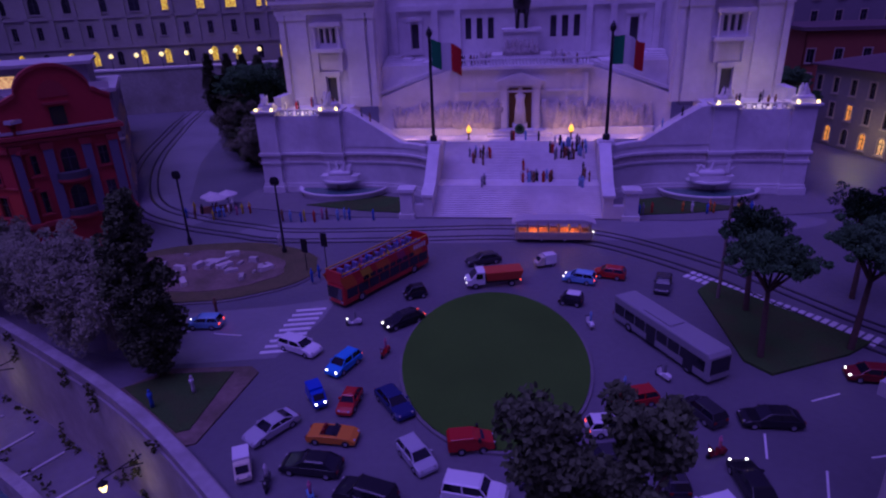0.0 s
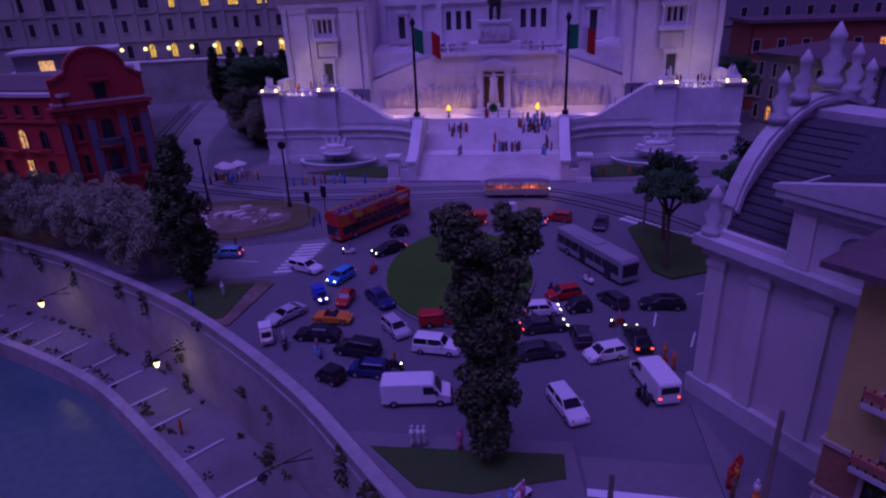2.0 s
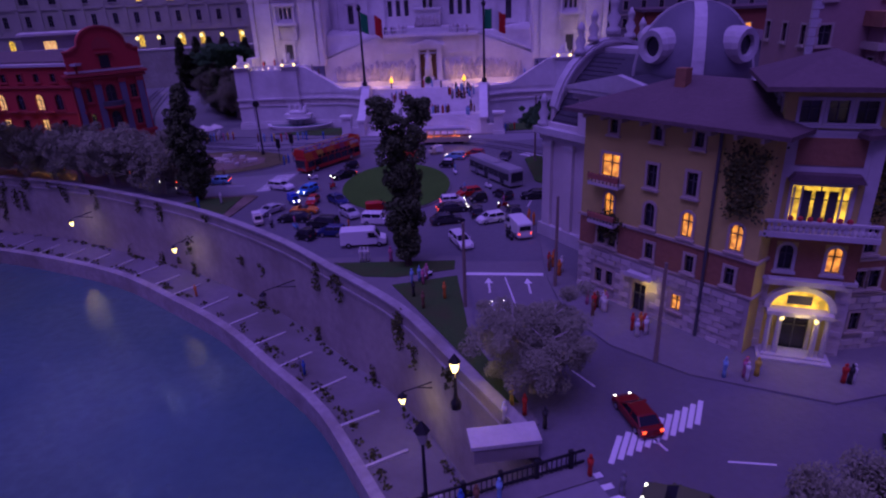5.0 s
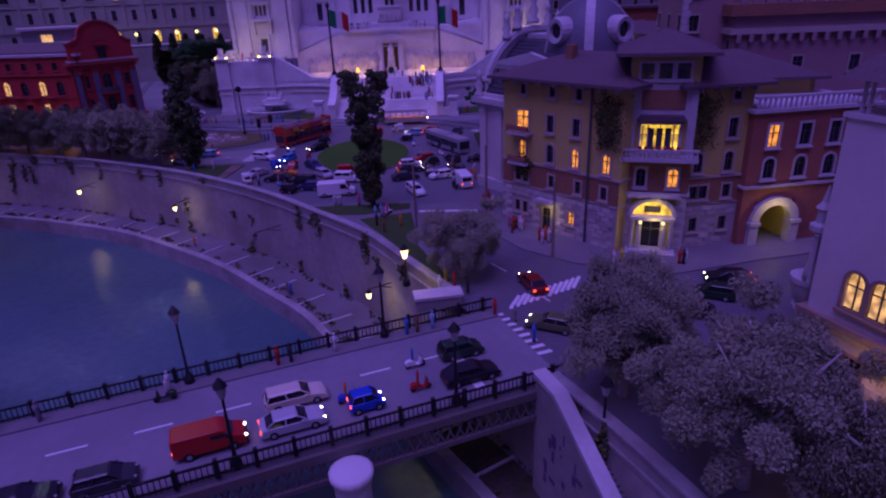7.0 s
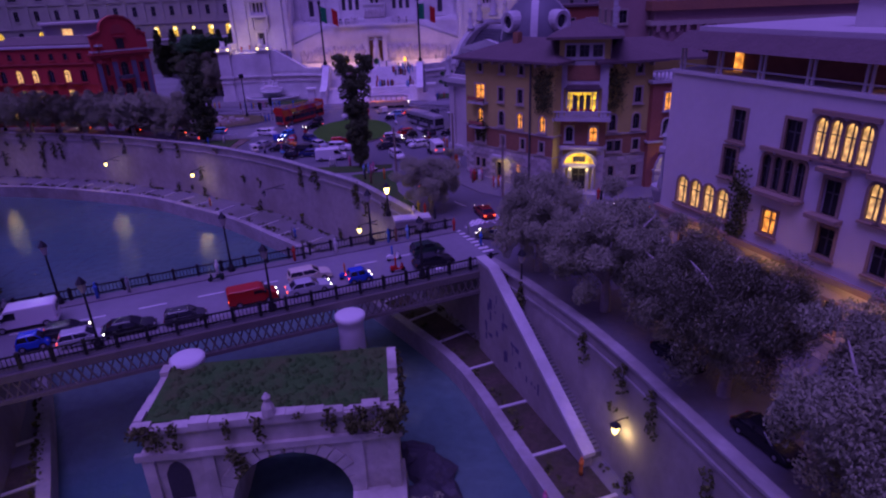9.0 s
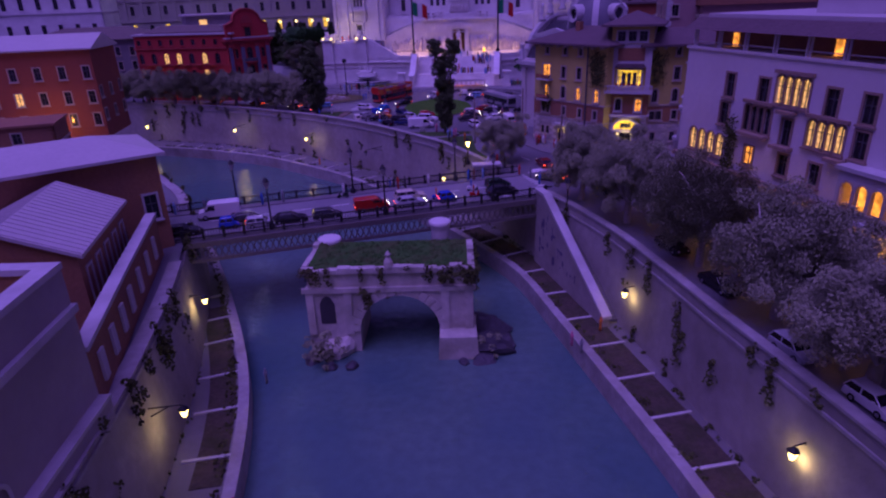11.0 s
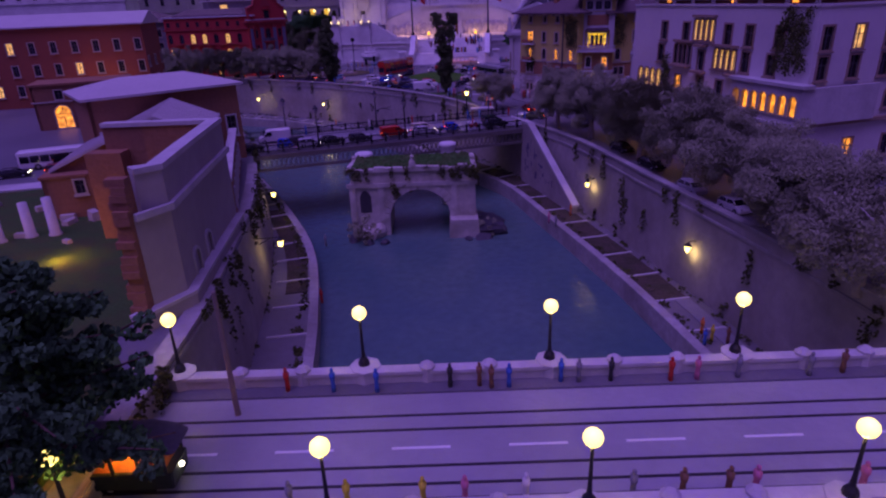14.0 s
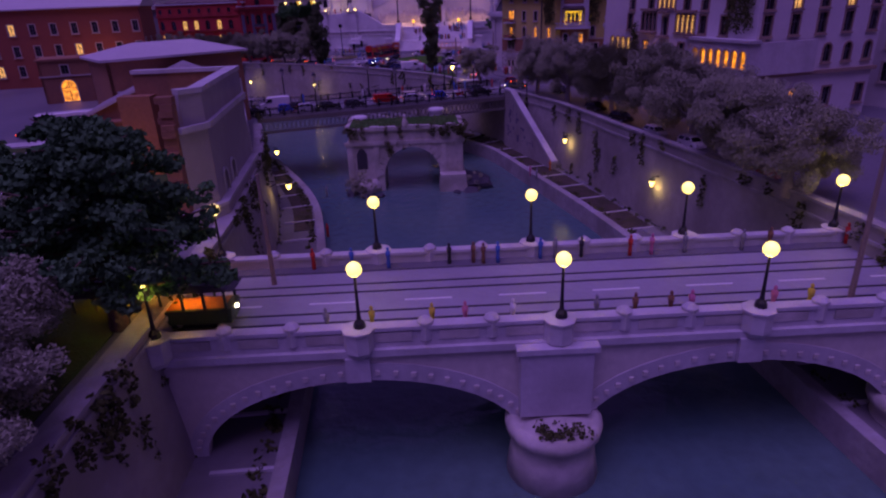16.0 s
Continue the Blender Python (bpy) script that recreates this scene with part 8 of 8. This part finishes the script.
def scooter(x, y, rz, color, dress, z=0.0, on=False):
    """A scooter; its rider figure is a plain shape of its own."""
    ob = thing("scooter", x, y, z + 0.02, rz, f"{color} model scooter with small wheels on the road", "scooter", "model scooters")
    part("body", shell(bmesh.new(), [(-0.75, 0.3), (-0.8, 0.6), (-0.6, 0.78), (-0.05, 0.75), (0.1, 0.35), (0.4, 0.3), (0.55, 0.95), (0.65, 0.95), (0.68, 0.3)], 0.2, 0.03), carpaint(color, COL[color]), ob)
    bm = bmesh.new()
    limb(bm, (0.58, -0.35, 1.0), (0.58, 0.35, 1.0), 0.04, 0.04, 6)
    part("handlebar", bm, iron, ob)
    for q in (-0.55, 0.7):
        part("wheel", lathe(bmesh.new(), [(0.1, -0.06), (0.25, -0.06), (0.25, 0.06), (0.1, 0.06)], 10), rubber, ob, at=P(q, 0, 0.25, 0, 90))
    part("headlight", ball(bmesh.new(), 0.68, 0, 0.85, 0.1, 8), head_m if on else lens_m, ob, "", True)
    figure(x - 0.15 * math.cos(radians(rz)), y - 0.15 * math.sin(radians(rz)), z + 0.78, rz, dress, 0.62)


FIG = {}
DRESS = {"white": (0.6, 0.58, 0.56), "red": (0.45, 0.03, 0.02), "blue": (0.04, 0.12, 0.4), "black": (0.03, 0.03, 0.03), "pink": (0.5, 0.15, 0.25), "orange": (0.6, 0.18, 0.03), "yellow": (0.55, 0.45, 0.05), "brown": (0.18, 0.09, 0.05), "pale blue": (0.2, 0.35, 0.55), "grey": (0.2, 0.2, 0.21)}


def figure(x, y, z, rz, dress, s=1.0):
    """A tiny plain toy figure: a turned body with a knob on top."""
    if dress not in FIG:
        bm = lathe(bmesh.new(), [(0.2, 0), (0.2, 0.5), (0.17, 0.85), (0.25, 1.1), (0.27, 1.4), (0.1, 1.5), (0.09, 1.54), (0.14, 1.62), (0.14, 1.74), (0.04, 1.84)], 8, sx=0.8)
        me = finish(bm, True)
        me.materials.append(mat("figure_" + dress.replace(" ", "_"), DRESS[dress], 0.8, vary=0.25, grain=4))
        FIG[dress] = me
    ob = part("figurine", FIG[dress], None, at=P(x, y, z + 0.01, rz))
    ob.scale = (s, s, s)
    return tagged(ob, f"tiny {dress} painted plastic toy figurine", "figurine", "toy figurines")


for x, y, rz, c, d, on in ((-13.6, 57.0, 190, "white", "grey", True), (-9.4, 51.0, 250, "red", "pink", False), (11.4, 56.2, 100, "white", "pale blue", False), (16.3, 46.8, 120, "white", "grey", False), (12.2, 44.6, 140, "dark grey", "pale blue", False), (-15.7, 33.6, 280, "dark grey", "white", False),
                            (-12.0, 32.0, 300, "light blue", "pink", False), (-4.2, 29.6, 320, "black", "orange", True), (17.4, 36.8, 200, "dark red", "pink", True), (16.7, 24.4, 110, "black", "black", True), (8.2, -25.2, 17, "white", "blue", False), (8.5, -28.4, 17, "red", "red", False), (-11.2, -27.0, 197, "dark green", "white", False), (3.0, -29.2, 17, "blue", "orange", False), (3.2, 33.6, 30, "dark grey", "orange", True)):
    scooter(x, y, rz, c, d, 0.06 if y < -20 else 0, on)

# ---- buses, truck and trams ----
def bus(x, y, rz, L, H, hw, pm, label, double=False):
    ob = thing("bus", x, y, 0.02, rz, label, "bus", "buses")
    h = L / 2
    part("body", shell(bmesh.new(), [(-h, 0.35), (-h, H - 0.2), (-h + 0.2, H), (h - 0.25, H), (h, H - 0.35), (h + 0.02, 0.5), (h - 0.05, 0.35)], hw, 0.06), pm, ob)
    bands = ((1.2, 2.3),) if not double else ((1.0, 2.0),)
    for z0, z1 in bands:
        for s in (-1, 1):
            n = int(L / 1.5)
            for k in range(n):
                a = -h + 0.35 + k * (L - 0.7) / n
                part("window", box(a, a + (L - 0.7) / n - 0.12, *sorted((s * hw, s * (hw + 0.025))), z0, z1), carglass, ob)
        part("windscreen", box(h - 0.02, h + 0.05, -hw + 0.2, hw - 0.2, z0 - 0.1, z1 + 0.25), carglass, ob)
        part("rear_window", box(-h - 0.05, -h + 0.02, -hw + 0.25, hw - 0.25, z0 + 0.3, z1 + 0.3), carglass, ob)
    for s in (-1, 1):
        for q in (-h * 0.2, h * 0.55):
            part("door", box(q, q + 1.2, *sorted((s * (hw + 0.026), s * (hw + 0.04))), 0.4, 2.3), carglass, ob) if s < 0 else None
        part("headlight", box(h - 0.02, h + 0.06, s * (hw - 0.35) - 0.18, s * (hw - 0.35) + 0.18, 0.6, 0.8), lens_m, ob)
        part("tail_light", box(-h - 0.05, -h + 0.02, s * (hw - 0.2) - 0.1, s * (hw - 0.2) + 0.1, 0.7, 1.1), redlens, ob)
    wheel_set(ob, (-h + 2.6, h - 2.4), hw, 0.5, 0.3)
    return ob


busgrey = carpaint("bus_grey", (0.27, 0.265, 0.28), 0.3)
b = bus(18.0, 52.1, 295.5, 13.2, 3.1, 1.3, busgrey, "silver-grey city bus with dark windows and roof unit")
part("roof_unit", shell(bmesh.new(), [(-2.6, 2.94), (-2.5, 3.25), (1.2, 3.25), (1.3, 2.94)], 0.9), busgrey, b)
part("sign_box", box(6.1, 6.25, -0.8, 0.8, 2.35, 2.75), carglass, b)
b = bus(-59, -45.5, 22, 12, 2.95, 1.27, carpaint("white", COL["white"]), "white city bus with dark windows by the ruins")
redbus = carpaint("bus_red", (0.5, 0.025, 0.02), 0.3)
b = bus(-12.1, 67.4, 234, 13.2, 2.6, 1.27, redbus, "red open-top double-deck tour bus with yellow and orange bands", True)
part("upper_side", box(-6.6, 6.55, -1.27, -1.17, 2.6, 3.5), redbus, b)
part("upper_side", box(-6.6, 6.55, 1.17, 1.27, 2.6, 3.5), redbus, b)
part("upper_front", box(6.45, 6.6, -1.17, 1.17, 2.6, 3.9, 0.0, 0.1), redbus, b)
part("upper_rear", box(-6.6, -6.45, -1.17, 1.17, 2.6, 3.9), redbus, b)
yel = carpaint("bus_yellow", (0.62, 0.36, 0.03), 0.4)
orn = carpaint("bus_orange", (0.6, 0.13, 0.015), 0.4)
mag = carpaint("bus_magenta", (0.35, 0.04, 0.12), 0.4)
for s in (-1, 1):
    part("rail", box(-6.5, 6.5, s * 1.22 - 0.05, s * 1.22 + 0.05, 3.75, 3.87), yel, b, "yellow top rail")
    for q, w_, m_ in ((-5.5, 1.6, orn), (-3.0, 1.2, mag), (-0.5, 1.9, orn), (2.2, 1.4, yel), (4.6, 1.7, orn)):
        part("painted_panel", side(bmesh.new(), [(q, 2.1), (q + w_, 2.1), (q + w_ + 0.6, 3.4), (q + 0.6, 3.4)], *sorted((s * 1.272, s * 1.285))), m_, b)
    for k in range(5):
        part("lettering_bar", box(-6.0 + 0.42 * k, -5.75 + 0.42 * k, *sorted((s * 1.29, s * 1.3)), 2.75, 3.3), carpaint("white", COL["white"]), b, "pale lettering bar")
    for k in range(8):
        part("top_window", box(3.0 - k * 1.0, 3.8 - k * 1.0, *sorted((s * 1.30, s * 1.31)), 2.15, 2.6), carglass, b)
seatm = carpaint("seat_violet", (0.14, 0.14, 0.30), 0.7)
for k in range(11):
    for s in (-0.65, 0.65):
        part("seat", box(-5.6 + k * 1.05, -5.2 + k * 1.05, s - 0.42, s + 0.42, 2.6, 3.5, 0.05, 0.05), seatm, b)
rnd = random.Random(13)
b.scale = (1.13, 1.13, 1.13)
c229, s229 = 1.13 * math.cos(radians(234)), 1.13 * math.sin(radians(234))
for k in range(16):
    lx, ly = rnd.uniform(-5.2, 4.6), rnd.choice((-0.65, 0.65))
    figure(-12.1 + c229 * lx - s229 * ly, 67.4 + s229 * lx + c229 * ly, 2.97, 234, rnd.choice(list(DRESS)), 0.75)

t = thing("tipper_truck", 1.7, 66.6, 0.02, 190, "small tipper truck with white cab and red bed", "truck")
part("cab", shell(bmesh.new(), [(1.2, 0.5), (1.2, 2.2), (2.1, 2.2), (2.9, 1.3), (3.4, 1.1), (3.45, 0.5)], 1.0, 0.06), carpaint("white", COL["white"]), t)
part("windscreen", side(bmesh.new(), [(2.15, 2.1), (2.85, 1.35), (2.92, 1.38), (2.2, 2.14)], -0.8, 0.8), carglass, t)
for s in (-1, 1):
    part("side_window", box(1.5, 2.3, *sorted((s * 1.0, s * 1.02)), 1.3, 2.0), carglass, t)
bm = bmesh.new()
cabin(bm, -3.1, -3.4, 1.15, 0.95, 0.95, 2.0, 0.95, 1.1)
part("tipper_bed", bm, carpaint("bed_red", (0.5, 0.05, 0.02), 0.5), t)
part("chassis", box(-3.0, 1.3, -0.5, 0.5, 0.5, 0.9), iron, t)
wheel_set(t, (-2.0, 2.4), 1.0, 0.4, 0.3)
lights(t, 3.35, -3.1, 1.0, 0.85, 0.8, True)


def tram(x, y, z, rz, label, body, L=10.5, top=None):
    ob = thing("tram", x, y, z, rz, label, "tram", "trams")
    h = L / 2
    part("lower_body", shell(bmesh.new(), [(-h, 0.5), (-h - 0.1, 1.6), (h + 0.1, 1.6), (h, 0.5)], 1.1, 0.05), body, ob)
    part("roof", shell(bmesh.new(), [(-h - 0.5, 2.9), (-h, 3.2), (-h + 1.2, 3.5), (h - 1.2, 3.5), (h, 3.2), (h + 0.5, 2.9)], 1.2, 0.1), top or tin, ob)
    for k in range(8):
        for s in (-1, 1):
            q = -h + 0.2 + k * (L - 0.5) / 7
            part("post", box(q, q + 0.16, s * 1.05 - 0.05, s * 1.05 + 0.05, 1.6, 2.95), body, ob)
    part("interior", box(-h + 0.4, h - 0.4, -0.9, 0.9, 1.0, 1.62), mat("tram_seats", (0.35, 0.13, 0.05), 0.7), ob)
    part("ceiling_lamp", box(-h + 1, h - 1, -0.12, 0.12, 2.8, 2.89), lit_warm, ob, "warm strip of ceiling light")
    for q in (-2.4, 2.4):
        lamp(x + q * math.cos(radians(rz)), y + q * math.sin(radians(rz)), z + 2.5, 110, (1, 0.4, 0.08), 0.2)
    part("undercarriage", box(-h + 1.2, h - 1.2, -0.8, 0.8, 0.12, 0.5), iron, ob)
    wheel_set(ob, (-1.6, 1.6), 0.85, 0.4, 0.2)
    part("headlight", ball(bmesh.new(), h + 0.15, 0, 1.3, 0.16), head_m, ob, "lit headlight", True)
    return ob


tram(10.4, 80.4, 0.08, -4, "old cream and green tram glowing inside", mat("tram_cream", (0.42, 0.36, 0.26), 0.5))
tram(-17.9, -115.6, DZ + 0.05, 0, "old dark green tram glowing warmly inside on the bridge", mat("tram_green", (0.03, 0.05, 0.035), 0.5), 10.5, slate)

# ---- kiosk, signs, small things ----
k_ = thing("market_stall", -46, 98, 0, 10, "round market stall with pale umbrella roofs", "market stall")
for i, (qx, qy) in enumerate(((0, 0), (2.6, 0.4), (1.2, -1.6))):
    part("canopy", lathe(bmesh.new(), [(1.8, 2.2), (1.75, 2.35), (0.1, 3.1)], 12, qx, qy), churchm, k_)
    part("pole", lathe(bmesh.new(), [(0.06, 0), (0.05, 2.3)], 6, qx, qy), iron, k_)
part("counter", box(-1.5, 3.5, -2.6, -1.9, 0, 1.1), brownm, k_)
for x, y, h in ((-22.4, 71, 4.2), (-19.6, 70.4, 5.2)):
    s = thing("sign_post", x, y, 0, -20, "dark traffic sign on a thin post", "sign", "traffic signs")
    part("post", lathe(bmesh.new(), [(0.07, 0), (0.06, h)], 6), iron, s)
    part("panel", box(-0.45, 0.45, -0.05, 0.05, h - 1.4, h + 0.4), iron, s)
# round stone bollards of the old pier
for x, y, z in ((3.4, -35.3, -0.9), (-10.9, -40.8, -0.9)):
    bm = lathe(bmesh.new(), [(1.5, -11), (1.25, -1.5), (1.35, -0.9), (1.5, -0.6), (1.55, -0.15), (1.3, 0.0), (0.2, 0.08)], 16)
    tagged(part("stone_pillar", bm, marble, None, "", True, P(x, y, z)), "round white stone pillar beside the iron bridge", "pillar", "river pillars")

# toy figurines about the town
rnd = random.Random(77)


def crowd(cx, cy_, z, rx, ry, n, dresses=None):
    for _ in range(n):
        a, r = rnd.uniform(0, 6.283), math.sqrt(rnd.random())
        figure(cx + rx * r * math.cos(a), cy_ + ry * r * math.sin(a), z, rnd.uniform(0, 360), rnd.choice(dresses or list(DRESS)), rnd.uniform(0.94, 1.06))


def stair_figure(dx, dy, dresses):
    x, y = mw(dx, dy)
    figure(x, y, stair_z(dy), rnd.uniform(0, 360), rnd.choice(dresses), rnd.uniform(0.94, 1.06))


DULL = ["brown", "grey", "black", "white", "red", "brown", "pale blue"]
# groups standing on the great stair and before the altar
for dx, dy, wx, wy, n in ((8.4, 2.6, 3.2, 1.9, 34), (3.2, -4.2, 2.6, 1.1, 20), (-7.0, 1.6, 2.2, 0.6, 9), (-6.8, 0.0, 1.2, 0.4, 3), (0.6, 6.0, 3.5, 0.6, 5), (11.2, -3.0, 0.6, 2.0, 4), (-5.2, -6.6, 0.6, 0.8, 2), (0.8, -1.8, 0.3, 0.6, 2), (10.0, -7.0, 0.8, 1.0, 3)):
    for _ in range(n):
        stair_figure(dx + rnd.uniform(-wx, wx), dy + rnd.uniform(-wy, wy), DULL)
for dx, dy, z in ((-28, 3, 13.1), (-26.4, 2.6, 12.1), (27, 2.8, 12.4), (24, 3, 10.4), (22.5, 2.4, 9.4)):
    x, y = mw(dx, dy)
    figure(x, y, z, 0, rnd.choice(DULL))
for c in (-38.7, 38.7):
    for _ in range(9):
        x, y = mw(c + rnd.uniform(-4, 4), rnd.uniform(2, 10))
        figure(x, y, 14.0, rnd.uniform(0, 360), rnd.choice(DULL))
for _ in range(16):
    x, y = mw(rnd.choice((-1, 1)) * rnd.uniform(6, 11), rnd.uniform(13, 14.6))
    figure(x, y, 20.4, rnd.uniform(0, 360), rnd.choice(["black", "brown", "grey", "white"]))
crowd(-44, 95, 0.02, 6, 3.0, 16)
crowd(30, 90, 0.16, 16, 1.2, 16)
crowd(-22, 90.6, 0.16, 10, 1.0, 11)
for x, y in ((-30, 59.8), (-28.8, 42.5), (-26, 44.6), (-20.2, 68.6), (-20.8, 67.4), (-28.6, 79.5)):
    figure(x, y, 0.28, 0, rnd.choice(list(DRESS)))
crowd(0.5, 18.9, 0.2, 3.5, 0.3, 4, ["yellow", "pink", "white"])
for x, y in ((5.2, 12.8), (6, 13.4), (5.6, 12), (4.4, 12.2), (7.8, 8.4), (4.6, 9.2), (5.6, 6.5), (12.2, -9.8), (13.0, -11), (11.4, -11.8), (14.2, -12.6)):
    figure(x, y, 0.24, 0, rnd.choice(list(DRESS)))
crowd(20.4, 14.0, 0.18, 0.7, 2.4, 7, ["orange", "brown", "red", "white"])
crowd(22.6, 4.4, 0.18, 1.2, 1.6, 10, ["red", "pink", "white", "brown", "yellow"])
crowd(25.2, 0.0, 0.18, 1.2, 1.2, 6, ["red", "white", "orange", "grey"])
crowd(31, -7.6, 0.18, 1.6, 0.7, 5)
crowd(38.4, -9.4, 0.18, 0.8, 0.4, 3)
for x, y in ((17.8, -19.0), (18.8, -22.6), (16.2, -17.4), (20.2, 30.4), (20.6, 29), (19.6, 28.0)):
    figure(x, y, 0.04, 0, rnd.choice(list(DRESS)))
for u in (-30, -26, -18, -15, -6, 2.5, 3.6, 7.4, 14, 15, 16.5):
    figure(-4 + c17 * u - s17 * 5.4, -29.2 + s17 * u + c17 * 5.4, 0.2, 0, rnd.choice(list(DRESS)))
for x in (-8.6, -5.4, -2.4, 2.6, 4.6, 5.4, 6.6, 10.2, 11.4, 13.6, 17.6, 19.4, 22.2, 27, 29.4, 36):
    figure(x, -107.6 + rnd.uniform(-0.2, 0.3), DZ + 0.14, 0, rnd.choice(["brown", "white", "red", "grey", "pink", "black", "blue"]))
for x in (-6, -3, 1, 3.2, 6.4, 12, 14.6, 17, 18.4, 24, 26.5, 33):
    figure(x, -117.9, DZ + 0.14, 0, rnd.choice(["yellow", "white", "brown", "grey", "pink", "black"]))
for x, y in ((22.6, -50.6), (19.4, -55.4), (18.6, -53.8), (28.6, -88), (29, -89.5), (28.0, -90.2), (30.4, -90), (-15, -60), (-12.4, -78), (-28, 33), (-9, 12), (-8.4, 11.2)):
    figure(x, y, -10.0, 0, rnd.choice(list(DRESS)))
sl = thing("stair_roof", 11.0, -14.6, 0, 5, "pale stone slab roof over the quay stair", "roof slab")
part("slab", box(-2.4, 2.4, -1.0, 1.0, 1.2, 1.5), copem, sl)
part("wall", box(-2.2, 2.2, 0.5, 0.9, 0.0, 1.19), wallm, sl)
part("wall", box(-2.2, 2.2, -0.9, -0.5, 0.0, 1.19), wallm, sl)
# park bench
be = thing("bench", 5.9, 13.6, 0.22, 50, "white slatted park bench on the path", "bench")
for k in range(3):
    part("slat", box(-0.9, 0.9, -0.3 + 0.2 * k, -0.14 + 0.2 * k, 0.42, 0.48), paint, be)
part("backrest", box(-0.9, 0.9, 0.34, 0.4, 0.5, 0.95), paint, be)
for s in (-0.75, 0.75):
    part("leg", box(s - 0.05, s + 0.05, -0.28, 0.38, 0, 0.42), iron, be)
# shrubs by the ruined arch
rnd = random.Random(31)
for x, y, z, r, n in ((-10.5, -52.4, -11.6, 2.2, 40), (6.6, -51, -2.4, 1.5, 16), (4.0, -50.9, -2.8, 1.1, 10), (-5, -50.6, -5.5, 0.9, 8), (8.4, -51.4, -11.6, 1.6, 14), (-2.5, -49.4, -5, 0.8, 6)):
    bm = bmesh.new()
    for _ in range(n):
        clump(bm, rnd.gauss(0, r * 0.5), rnd.gauss(0, r * 0.4), max(-0.4, rnd.gauss(r * 0.4, r * 0.5)), rnd.uniform(0.3, 0.6), 34, rnd, 0.8, 0.16)
    tagged(part("shrub", bm, moss if z > -9 else olive, at=P(x, y, z)), "tangled shrub growing on the ruined arch", "shrub", "river shrubs")
for x, y, s in ((9.6, -49.8, 2.6), (10.4, -46.6, 2.3), (9.2, -43.6, 2.0), (8.4, -52.4, 1.4), (11.6, -49.0, 1.4), (6.2, -53.0, 0.8), (-11.8, -51.4, 1.3), (-9.6, -53.6, 0.9), (-7.2, -53.4, 0.8)):
    bm = boulder(s * 1.15, int(x * 7) + 60, 1.2, 1.0, 0.75)
    tagged(part("rock", bm, slate, at=P(x, y, -12.5, x * 40)), "dark wet rock at the waterline", "rock", "river rocks")
